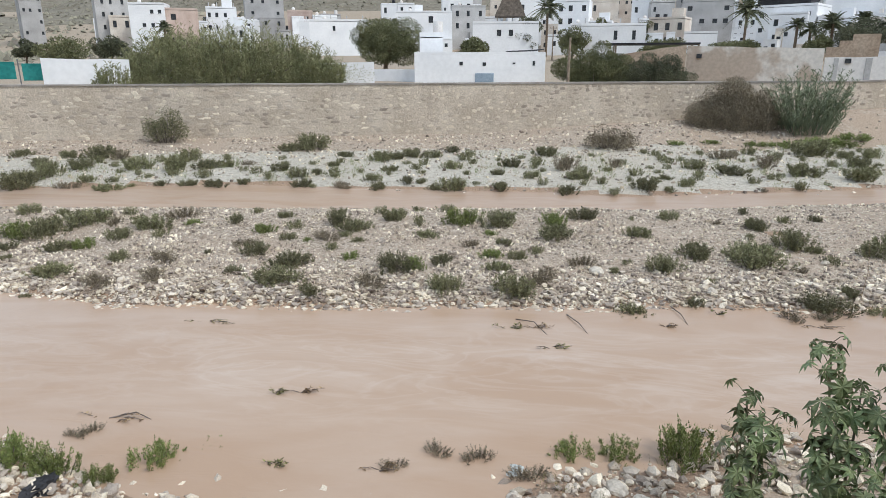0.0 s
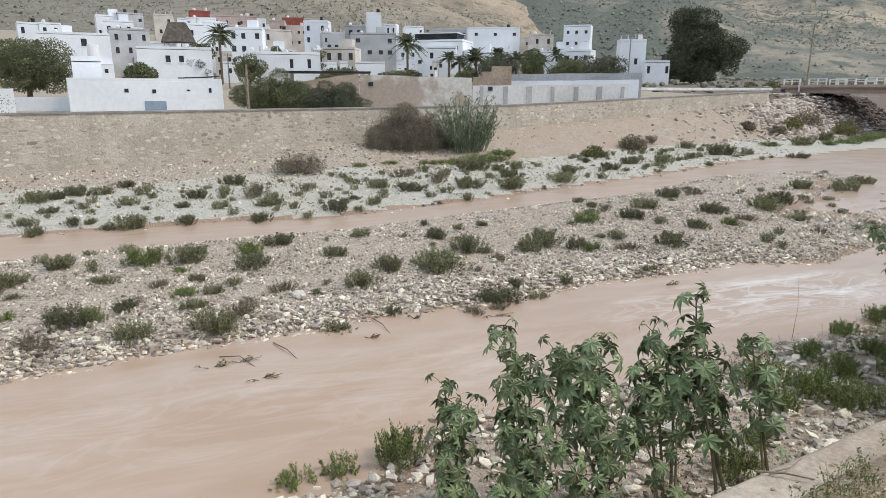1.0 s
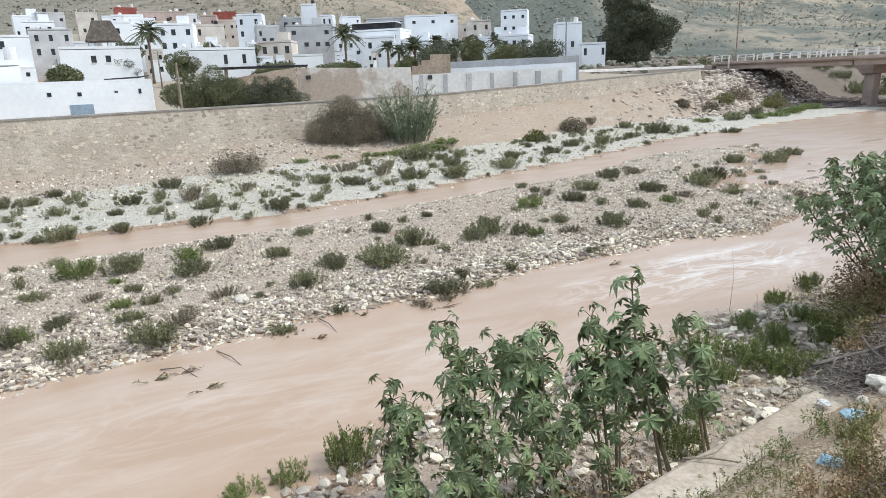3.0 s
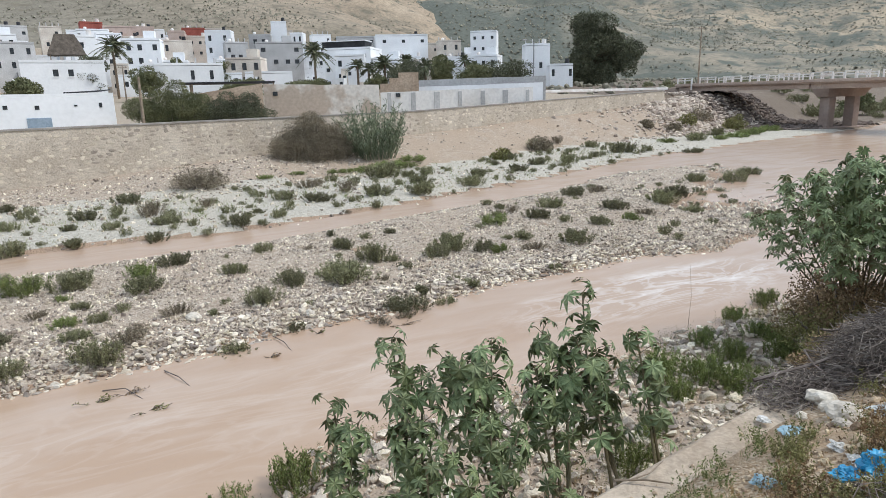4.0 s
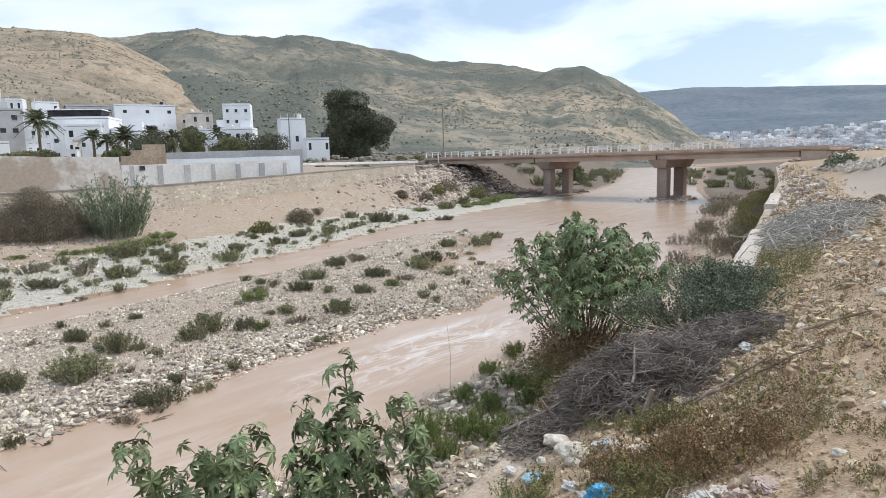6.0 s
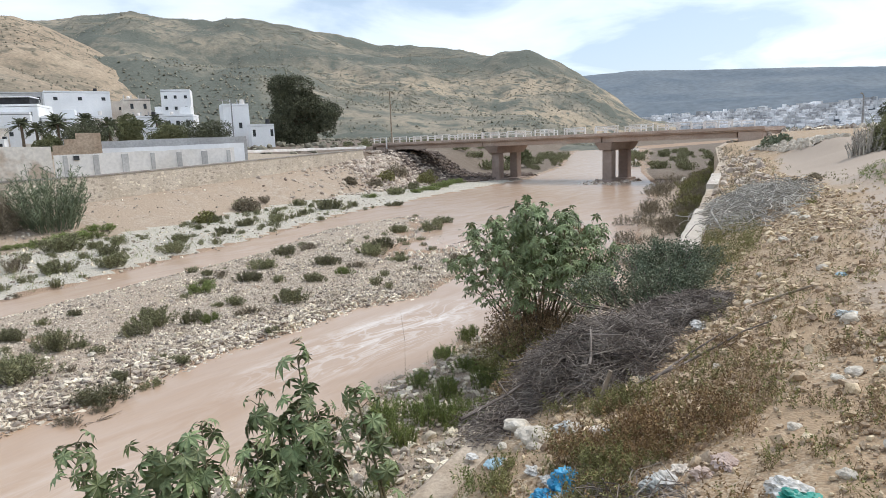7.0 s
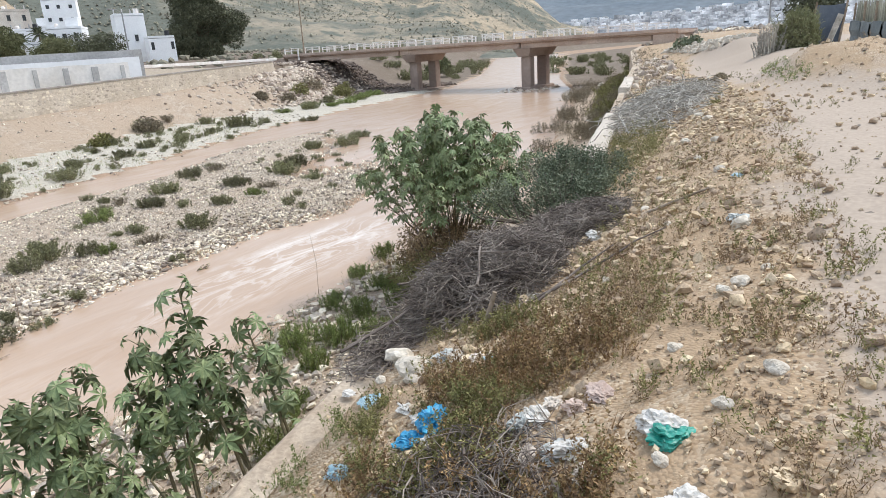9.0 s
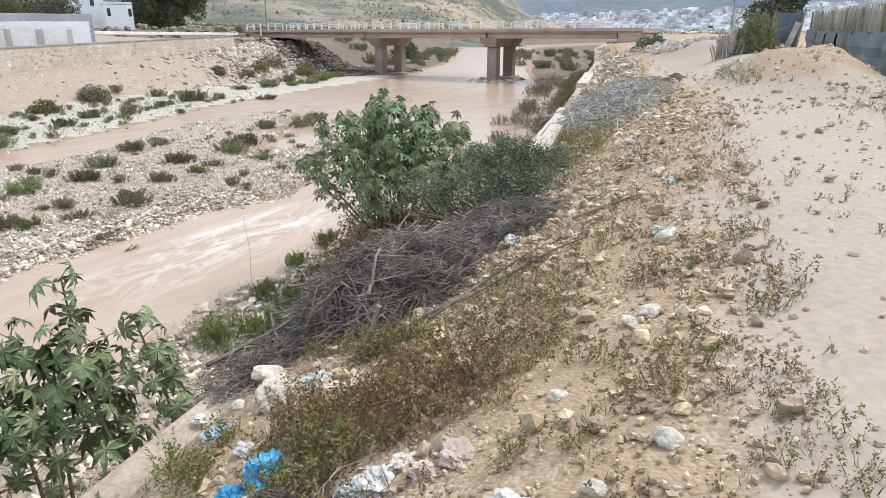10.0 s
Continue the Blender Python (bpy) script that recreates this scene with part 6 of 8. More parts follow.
SIDE_C = [(9.3, 27.8, 0.39), (8.8, 29.3, 0.27), (10.7, 32.1, 0.56), (12.1, 30.7, 0.55), (13.3, 35.5, 0.66), (14.6, 33.1, 0.60), (15.3, 30.6, 0.67), (12.4, 27.7, 0.20), (18.6, 37.3, 1.09), (20.0, 36.4, 0.54), (19.1, 33.3, 0.67), (17.3, 29.8, 0.67), (21.5, 36.6, 0.55), (30.5, 41.0, 0.48), (36.2, 44.6, 0.86), (40.0, 46.1, 0.66), (30.9, 40.6, 0.70), (27.9, 38.4, 0.41), (30.4, 36.6, 0.57), (23.7, 34.2, 0.57), (21.3, 31.0, 0.64), (27.1, 34.5, 0.47), (33.0, 36.4, 0.63), (32.4, 43.5, 0.47), (42.4, 44.3, 0.66), (37.0, 38.0, 0.50), (41.5, 40.3, 0.45), (41.1, 39.2, 0.97), (43.5, 38.8, 0.50), (35.9, 35.0, 0.32), (55.5, 43.4, 0.91), (62.1, 46.2, 0.83), (47.0, 36.8, 0.64)]
SIDE_GREEN = [(16.4, 39.5, 0.7), (17.8, 39.4, 0.8), (19.0, 39.9, 0.9), (20.4, 40.3, 1.1), (21.9, 40.2, 0.9), (22.9, 41.6, 0.9), (11.8, 39.2, 0.5), (13.8, 39.6, 0.5), (61.9, 43.6, 1.30), (68.8, 46.0, 1.42), (51.4, 43.7, 0.87), (65.0, 44.5, 1.2), (58.0, 42.8, 0.9), (72.0, 47.0, 1.3)]
SHORE = [(-5.7, 7.5, 0.28), (-4.9, 7.4, 0.32), (-3.75, 7.9, 0.3), (-3.0, 8.4, 0.26), (-4.2, 7.3, 0.2), (2.43, 8.5, 0.27), (3.12, 8.6, 0.27), (3.95, 8.35, 0.38), (11.4, 7.4, 0.34), (11.0, 7.9, 0.4), (11.7, 6.8, 0.38), (11.8, 6.2, 0.3), (13.5, 7.1, 0.4), (12.9, 8.6, 0.3), (15.0, 9.4, 0.26), (7.85, 5.75, 0.32), (9.2, 6.6, 0.24), (15.4, 7.7, 0.4), (16.8, 9.8, 0.3), (8.8, 6.3, 0.2), (12.6, 7.8, 0.3), (10.5, 7.2, 0.26), (14.2, 8.2, 0.3)]
for rows in (BAR_A, BAR_B, BAR_C, BAR_D):
    for x, y, r in rows:
        pick = int(x * 31 + y * 17) % 9
        brown = pick in (6, 8) and r < 0.5
        plant(x, y, r, 7 if brown else 5 if pick == 7 else pick % 5, "brownish shrub on the gravel bar" if brown else "fresh green shrub on the gravel bar" if pick == 7 else "dense grey-green shrub on the gravel bar", "shrubs on the gravel bar")
for rows in (SIDE_A, SIDE_B, SIDE_C):
    for x, y, r in rows:
        pick = int(x * 31 + y * 17) % 8
        plant(x, y, r * 1.12, 7 if pick == 7 else pick % 5, "grey-green shrub on the pale far gravel" if pick < 7 else "brownish shrub on the pale far gravel", "shrubs on the far gravel", 0.95)
TAKEN = [p for rows in (BAR_A, BAR_B, BAR_C, BAR_D, SIDE_A, SIDE_B, SIDE_C) for p in rows]
rng_small = random.Random(231)
SMALL = []
for k in range(1250):
    x, y = rng_small.uniform(-20, 46), rng_small.uniform(14, 46)
    far, s0, s1 = lerp_table(x, FAR), lerp_table(x, SIDE_NEAR), lerp_table(x, SIDE_FAR)
    u = (y - s1) / (wall_y(x) - s1)
    side = 0.04 < u < 0.6
    if not (side or far + 1.5 < y < s0 - 0.4) or not side and rng_small.random() < 0.7:
        continue
    if any((x - a) ** 2 + (y - b) ** 2 < (r + 0.5) ** 2 for a, b, r in TAKEN):
        continue
    r = rng_small.uniform(0.17, 0.46 if side else 0.36)
    TAKEN.append((x, y, r))
    SMALL.append((x, y, r))


def joined_shrubs(name, label, spots, step, widen, mat, seed):
    """Many low shrubs as one mesh, from thinned-out foliage."""
    rng = random.Random(seed)
    kinds = [next(c for c in KINDS[k].children if c.name.startswith("foliage")).data for k in (0, 1, 2, 5)]
    clouds = []
    for data in kinds:
        co = np.empty(len(data.vertices) * 3, np.float32)
        data.vertices.foreach_get("co", co)
        co = co.reshape(-1, 3, 3)[::step]
        clouds.append(co.mean(1, keepdims=True) + (co - co.mean(1, keepdims=True)) * widen)
    pts = []
    for n, (x, y, r) in enumerate(spots):
        a = rng.uniform(0, 6.28)
        c, d = math.cos(a), math.sin(a)
        q = clouds[n % 4] * np.array([r * rng.uniform(0.9, 1.2), r * rng.uniform(0.8, 1.1), r * rng.uniform(0.9, 1.3)])
        q = np.stack([q[..., 0] * c - q[..., 1] * d, q[..., 0] * d + q[..., 1] * c, q[..., 2]], -1)
        pts.append((q + np.array([x, y, ground(x, y) - 0.03])).reshape(-1, 3))
    pts = np.concatenate(pts)
    tagged(new(name, raw_mesh(name, pts, np.arange(len(pts)).reshape(-1, 3), [mat])), label, "shrubs", kind="stuff")


joined_shrubs("small_shrubs", "small grey-green shrubs scattered over the gravel", SMALL, 5, 1.6, SALTBUSH, 232)
for x, y, r in SIDE_GREEN:
    plant(x, y, r, 5 + int(x) % 2, "bright green low growth at the foot of the bank", "green growth below the wall", 0.55)
for x, y, r in SHORE:
    plant(x, y, r * 1.15, 5 + int(x * 3) % 2, "fresh green shrub at the near water's edge", "shrubs on the near shore", 1.5)


# ---- castor plants ----
def leaf_mesh(seed, lobes=8):
    """A star-shaped castor leaf: pointed lobes folded along their ribs, stalk at the centre."""
    rng = random.Random(seed)
    bm = bmesh.new()
    hub = bm.verts.new((0, 0, 0))
    for k in range(lobes):
        a = radians(-150 + 300 * k / (lobes - 1))
        long = (0.62 + 0.38 * math.cos(a * 0.55)) * rng.uniform(0.9, 1.08)
        sag = -0.45 * long * rng.uniform(0.4, 1.6)
        way, side = Vector((math.cos(a), math.sin(a), 0)), Vector((-math.sin(a), math.cos(a), 0))
        rib = bm.verts.new(way * long * 0.55 + Vector((0, 0, 0.02 + sag * 0.35)))
        left = bm.verts.new(way * long * 0.5 + side * long * 0.19 + Vector((0, 0, 0.06 + sag * 0.25)))
        right = bm.verts.new(way * long * 0.5 - side * long * 0.19 + Vector((0, 0, 0.06 + sag * 0.25)))
        tip = bm.verts.new(way * long + Vector((0, 0, sag)))
        for tri in ((hub, right, rib), (hub, rib, left), (rib, right, tip), (rib, tip, left)):
            bm.faces.new(tri)
    data = bpy.data.meshes.new("leaf")
    bm.normal_update()
    bm.to_mesh(data)
    bm.free()
    data.materials.append(CASTOR)
    return data


LEAVES = [leaf_mesh(300 + k, 7 + k % 3) for k in range(5)]


def castor(x, y, tips, seed, leaves, leaf_size, label, low=None, loose=0, fill=0.58):
    """A castor plant: forked stems to the tips given (offsets from the foot), palmate leaves on long stalks."""
    rng = random.Random(seed)
    foot = (ground(x, y) if low is None else low) - 0.05
    ob = thing("castor_plant", label, "castor plant", "castor plants below the embankment", Matrix.Translation((x, y, foot)))
    bm = bmesh.new()
    spots = []
    for k, (tx, ty, tz) in enumerate(tips):
        bend = Vector((rng.uniform(-0.12, 0.12), rng.uniform(-0.12, 0.12), 0))
        start = Vector((rng.uniform(-0.12, 0.12), rng.uniform(-0.12, 0.12), 0))
        tip = Vector((tx, ty, tz - foot))
        line = [start.lerp(tip, u) + bend * math.sin(math.pi * u) * tip.z * 0.5 for u in (0, 0.25, 0.5, 0.75, 1.0)]
        add_tube(bm, line, 0.026, 0.009, 6)
        each = int(leaves * (1.0 if loose else 0.84)) // len(tips)
        for j in range(each):
            u = 1 - fill * 1.25 * (j / each) ** 1.3
            seg = min(3, int(u * 4))
            p = line[seg].lerp(line[seg + 1], u * 4 - seg)
            a = 2.4 * j + rng.uniform(-0.4, 0.4)
            reach = leaf_size * rng.uniform(0.5, 1.7) * (0.85 + 0.6 * (1 - u) / fill)
            q = p + Vector((math.cos(a) * reach, math.sin(a) * reach, reach * rng.uniform(-0.15, 0.75) * (0.3 + u)))
            spots.append((p, q, a, u))
    for p, q, a, u in spots:
        add_tube(bm, [p, p.lerp(q, 0.55) + Vector((0, 0, 0.03)), q], 0.006, 0.004, 3)
    part("stem", bm, STEM, ob)
    for n, (p, q, a, u) in enumerate(spots[: len(spots) - loose] if loose else spots):
        leaf = new("leaf", LEAVES[(n * 7 + seed) % 5])
        leaf.parent = ob
        size = leaf_size * rng.uniform(0.75, 1.25) * (0.95 if u > 0.95 else 1.25)
        droop = rng.uniform(25, 85)
        leaf.matrix_basis = Matrix.Translation(q) @ Matrix.Rotation(a, 4, "Z") @ Matrix.Rotation(radians(droop), 4, "Y") @ Matrix.Rotation(radians(rng.uniform(-25, 25)), 4, "X") @ Matrix.Diagonal((size, size, size, 1))
    if loose:
        base = LEAVES[0]
        co = np.array([v.co[:] for v in base.vertices])
        tri = np.array([p.vertices[:] for p in base.polygons])
        pts, faces = [], []
        for n, (p, q, a, u) in enumerate(spots[len(spots) - loose :]):
            size = leaf_size * rng.uniform(0.75, 1.25)
            m = Matrix.Translation(q) @ Matrix.Rotation(a, 4, "Z") @ Matrix.Rotation(radians(rng.uniform(10, 65)), 4, "Y") @ Matrix.Rotation(radians(rng.uniform(-25, 25)), 4, "X")
            pts.append(co * size @ np.array(m.to_3x3()).T + np.array(m.translation))
            faces.append(tri + len(co) * n)
        tagged(part("leafage", raw_mesh("leafage", np.concatenate(pts), np.concatenate(faces), [CASTOR_MASS]), None, ob), kind="stuff")
    return ob


castor(6.9, 4.95, [(0.1, 0.95, 3.06), (-0.15, 0.75, 2.55), (0.25, 0.8, 2.3)], 1, 80, 0.152, "tall castor plant with drooping star-shaped leaves", fill=0.46)
castor(7.3, 4.7, [(-0.15, 0.45, 2.73), (0.1, 0.5, 2.3)], 6, 41, 0.133, "slim castor plant on a bare dark stem", fill=0.42)
castor(6.2, 5.2, [(0.3, 0.85, 2.62), (0.5, 0.6, 2.38), (0.0, 0.6, 2.32)], 2, 84, 0.145, "castor plant in a dense stand of star-shaped leaves", fill=0.4)
castor(5.6, 5.4, [(0.25, 0.8, 2.6), (-0.1, 0.8, 2.46), (-0.3, 0.95, 2.42)], 3, 92, 0.148, "castor plant in a dense stand of star-shaped leaves", fill=0.46)
castor(4.7, 5.9, [(0.17, 1.0, 2.6), (0.4, 0.7, 2.2), (0.05, 0.6, 2.0)], 4, 120, 0.148, "tall castor plant with drooping star-shaped leaves", fill=0.7)
castor(4.0, 6.0, [(0.13, 1.1, 1.86), (0.3, 0.7, 1.75), (-0.1, 0.6, 1.45)], 5, 94, 0.142, "lower castor plant at the end of the stand", fill=0.75)
castor(5.1, 5.0, [(0.3, 0.6, 2.0), (-0.3, 0.5, 1.8), (0.5, 0.3, 1.9)], 7, 77, 0.128, "low castor plant among dry stalks", fill=0.7)
castor(6.0, 4.7, [(0.2, 0.5, 1.9), (-0.3, 0.4, 1.75)], 9, 22, 0.118, "low castor plant among dry stalks", fill=0.6)
castor(4.4, 5.2, [(0.2, 0.4, 1.65), (-0.3, 0.3, 1.45)], 10, 51, 0.123, "low castor plant at the end of the stand", fill=0.8)
BIG_TIPS = [(math.cos(2.4 * k) * 2.15 * math.sqrt((k + 0.4) / 30) - 0.1, math.sin(2.4 * k) * 2.15 * math.sqrt((k + 0.4) / 30), 3.95 - 1.45 * ((k + 0.4) / 30) ** 1.25 + 0.2 * math.sin(5 * k)) for k in range(30)]
castor(15.6, 7.0, BIG_TIPS, 8, 1320, 0.165, "big spreading castor bush above the water's edge", 0.45, 1040, 0.36)


# ---- brush and growth along the embankment ----
def brush_heap(name, label, x, y, low, long, wide, high, turn, count, mat, seed, twig=(0.35, 1.1), branch_count=26, flat=0.35, thick=1.0):
    """A heap of cut dead branches: stout ones apart, the tangle of twigs as one part."""
    rng = np.random.default_rng(seed)
    ob = thing(name, label, "brush heap", m=Matrix.Translation((x, y, low)) @ Matrix.Rotation(radians(turn), 4, "Z"))
    bm = bmesh.new()
    for k in range(count + branch_count):
        u, v = rng.normal() * 0.5, rng.normal() * 0.5
        if u * u + v * v > 0.95:
            continue
        top = high * max(0.05, 1 - (u * u + v * v) ** 0.8)
        z = top * rng.uniform(0.25, 1.05) ** 0.5
        a = rng.uniform(0, 2 * math.pi)
        length = rng.uniform(*twig) * (1.5 if k >= count else 1.0)
        way = Vector((math.cos(a), math.sin(a) * 0.8, rng.normal() * flat))
        mid = Vector((u * long / 2, v * wide / 2, z))
        at = ob.matrix_basis @ mid
        mid.z += max(ground(at.x, at.y), lip_z(at.x)) - low
        sag = Vector((rng.normal() * 0.16, rng.normal() * 0.16, rng.uniform(-0.05, 0.24))) * length
        p, q = mid - way * length / 2, mid + way * length / 2
        kink = Vector((rng.normal(), rng.normal(), rng.normal() * 0.6)) * length * 0.07
        p.z, q.z = max(p.z, mid.z - z - 0.12), max(q.z, mid.z - z - 0.12)
        if k < count:
            add_tube(bm, [p, p.lerp(mid + sag, 0.5) + kink, mid + sag, q.lerp(mid + sag, 0.5) - kink, q], rng.uniform(0.0025, 0.0055) * thick, 0.0015 * thick, 3)
        else:
            one = bmesh.new()
            add_tube(one, [p, p.lerp(mid + sag, 0.5) + kink, mid + sag, q.lerp(mid + sag, 0.5) - kink, q], rng.uniform(0.006, 0.012) * (1.6 if thick > 1 else 1.0), 0.004, 5)
            part("branch", one, mat, ob)
    tagged(part("twig_tangle", bm, mat, ob), kind="stuff")
    return ob


brush_heap("brush_heap", "heap of grey dead branches on the embankment edge", 6.95, 2.2, 3.36, 1.9, 1.3, 0.4, 12, 8200, TWIG, 401, (0.14, 0.5), 22, 0.26, 0.85)
brush_heap("brush_heap", "grey tangle of dead branches running into a shrub", 8.2, 1.95, 3.42, 1.9, 1.3, 0.16, 6, 4200, TWIG, 402, (0.12, 0.42), 12, 0.2, 0.85)
brush_heap("brush_heap", "thin grey twigs strewn over the rubbish by the lip", 4.05, 1.02, 3.66, 1.5, 0.85, 0.1, 15, 1500, TWIG, 403, (0.1, 0.4), 6, 0.18, 0.8)
brush_heap("brush_heap", "litter of fine twigs over the embankment lip", 5.95, 2.5, 3.4, 1.0, 0.6, 0.05, 10, 900, TWIG, 408, (0.08, 0.3), 3, 0.12)
brush_heap("cane_pile", "flattened pile of cut grey canes", 16.7, 2.6, 3.82, 7.6, 2.3, 0.2, 12, 1900, PALETWIG, 404, (0.3, 0.9), 60, 0.1, 2.4)
for k, (bx, by, bw, bd, bh) in enumerate(((9.6, 2.45, 0.95, 0.85, 0.62), (10.7, 2.6, 0.95, 0.8, 0.66))):
    bush = shrub_kind(217 + k, TAMARISK, 0.045, 210, 95, 1.1)
    bush.name = "tamarisk_bush"
    bush.matrix_basis = Matrix.Translation((bx, by, lip_z(bx) + 0.02)) @ Matrix.Diagonal((bw, bd, bh, 1))
    tagged(bush, "low feathery dark blue-green bush on the embankment edge", "bush")
mound_bush("undergrowth", "olive brush growing through the dead branches", 9.3, 2.0, 3.5, 1.6, 0.9, 0.3, TAMARISK, 418, 5000, 0.045, "undergrowth", 0.9)
mound_bush("undergrowth", "brown and green undergrowth at the castor bush's foot", 14.2, 6.4, 0.6, 3.4, 2.4, 0.9, HERB, 406, 10000, 0.055, "undergrowth", 0.8)
mound_bush("undergrowth", "dry brown undergrowth below the embankment", 13.0, 5.4, 0.6, 3.4, 2.2, 1.1, DRY, 407, 12000, 0.055, "undergrowth", 0.8)
mound_bush("undergrowth", "dry stalks and leaves round the castor stems", 4.6, 4.9, 0.7, 2.6, 1.5, 0.6, HERB, 408, 5000, 0.05, "undergrowth", 0.9)
mound_bush("undergrowth", "brown dead stalks round the castor stems", 5.7, 4.7, 0.75, 2.6, 1.3, 0.7, DRY, 409, 1800, 0.05, "undergrowth", 0.9)
mound_bush("undergrowth", "brown stems and dry leaves inside the castor bush", 15.0, 7.0, 0.4, 3.0, 2.4, 2.0, DRY, 416, 15000, 0.06, "undergrowth", 1.2)
mound_bush("undergrowth", "olive shoots round the castor bush's foot", 15.8, 6.6, 0.4, 3.4, 2.4, 1.3, BROWNBUSH, 417, 8000, 0.06, "undergrowth", 1.2)
mound_bush("waterside_bush", "thin grey bush standing in the shallow water", 33.0, 13.2, 0.2, 1.6, 1.4, 1.2, DRY, 415, 900, 0.16, "bush", 0.9)
rng_foot = random.Random(88)


def foot_spots(count, x0, x1, d0, d1, low, high):
    out = []
    for _ in range(count):
        x = rng_foot.uniform(x0, x1)
        out.append((x, lerp_table(x, LIP) + rng_foot.uniform(d0, d1), rng_foot.uniform(low, high)))
    return out


joined_shrubs("wall_foot_scrub", "brown dry scrub along the foot of the embankment", foot_spots(16, 17, 34, 0.5, 3.0, 0.3, 0.6) + foot_spots(8, 34, 66, 0.3, 2.0, 0.5, 1.0), 2, 0.75, BROWNBUSH, 234)
joined_shrubs("wall_foot_shrubs", "olive scrub along the foot of the embankment", foot_spots(8, 17, 34, 0.4, 1.6, 0.3, 0.6) + foot_spots(11, 30, 68, 0.3, 2.0, 0.5, 1.0), 2, 0.8, SALTBUSH, 235)
joined_shrubs("shore_scrub", "brown and olive scrub on the bank upstream", [(x, y, 0.5 + 0.012 * x) for x, y, r in foot_spots(30, 24, 74, 0.3, 5.2, 0.5, 1.2) if y < lerp_table(x, NEAR) + 0.4], 2, 0.8, BROWNBUSH, 236)
joined_shrubs("lip_bushes", "olive bushes along the far part of the embankment", foot_spots(34, 36, 78, 0.2, 2.2, 0.7, 1.3), 2, 0.9, HERB, 237)
for k, (bx, by, br) in enumerate(((63.5, 51.5, 1.5), (67.5, 53.0, 1.8), (70.5, 50.5, 1.4), (59.5, 49.8, 1.1), (73.5, 52.5, 1.6), (56.0, 50.5, 0.9), (30.5, 41.2, 0.9), (36.5, 44.0, 1.3))):
    mound_bush("bank_bush", "brown-green bush on the slope by the bridge", bx, by, ground(bx, by) - 0.1, br * 2, br * 1.6, br * 1.1, BROWNBUSH if k % 2 else HERB, 420 + k, 1600, 0.2, "bush", 0.8)


def strewn_growth(name, label, spots, mat, blade, lean, per, seed, kind="stuff", leaf=1.0):
    """Many small tufts as one object."""
    rng = np.random.default_rng(seed)
    roots, ways, lens, thin = [], [], [], []
    for x, y, s in spots:
        n = per
        z = ground(x, y)
        up = rng.uniform(0, 1, (n, 1)) ** 0.8 * blade * s
        stalk = rng.integers(0, 4, n)
        tilt = rng.normal(size=(4, 3))[stalk] * np.array([1, 1, 0]) * 0.35
        foot = rng.normal(size=(4, 3))[stalk] * np.array([1, 1, 0]) * blade * s * 0.25
        roots.append(np.array([x, y, z - 0.01]) + foot + (np.array([0, 0, 1.0]) + tilt) * up)
        ways.append(np.array([0, 0, 0.7]) + rng.normal(size=(n, 3)) * lean)
        roots.append(np.array([x, y, z - 0.01]) + rng.normal(size=(4, 3)) * np.array([1, 1, 0]) * blade * s * 0.2)
        ways.append(np.array([0, 0, 1.0]) + rng.normal(size=(4, 3)) * np.array([0.35, 0.35, 0]))
        lens.append(rng.uniform(0.05, 0.13, n) * blade * s * leaf * (1.0 if blade < 0.19 else 0.8))
        lens.append(rng.uniform(0.7, 1.15, 4) * blade * s)
        thin.append(np.concatenate([lens[-2] * 0.42 + 0.001, np.full(4, 0.004 + 0.01 * (blade > 0.25))]))
    lens = np.concatenate(lens)
    v, f = blades(np.concatenate(roots), np.concatenate(ways), lens, np.concatenate(thin), 0.1, rng)
    return tagged(new(name, raw_mesh(name, v, f, [mat])), label, "weeds", kind=kind)


CLEAR = [(4.8, 1.54), (4.74, 1.62), (5.03, 1.8), (5.22, 2.17), (5.46, 2.5), (5.65, 2.16), (5.96, 2.5), (5.7, 1.87), (5.57, 1.6), (4.64, 0.47), (4.78, 0.98), (4.95, 0.74), (4.95, 0.14), (5.27, 0.52), (5.85, 0.36), (4.64, 1.96), (4.55, 0.81), (4.25, 0.34), (4.4, 0.43)]


def bank_spots(count, seed, x0, x1, d0, d1, patch=0.0):
    """Places on the near bank between two distances from the lip."""
    rng = random.Random(seed)
    out = []
    while len(out) < count:
        x = x0 + (x1 - x0) * rng.random() ** 1.35
        y = lerp_table(x, LIP) - rng.uniform(d0, d1)
        if any((x - a) ** 2 + (y - b) ** 2 < 0.03 or -0.3 < x - a < 0.02 and abs(y - b + 0.3 * (a - x) * (b / 1.6)) < 0.1 for a, b in CLEAR):
            continue
        if 6.0 < x < 10.6 and lerp_table(x, LIP) - y < 1.25 and rng.random() < 0.93:
            continue
        if x1 > x0 and x < x0 + 1.1 * rng.random():
            continue
        if seed in (1, 2, 11, 12) and (x > 7.0 and rng.random() < 0.68 or lerp_table(x, LIP) - y > 1.95 and x > 4.2 and rng.random() < 0.6):
            continue
        if 5.1 < x < 6.25 and 1.75 < y < 2.75 and rng.random() < 0.88:
            continue
        if noise.noise(Vector((x * 1.1, y * 1.1, seed))) > patch + rng.uniform(-0.25, 0.25):
            out.append((x, y, rng.uniform(0.5, 1.4)))
    return out


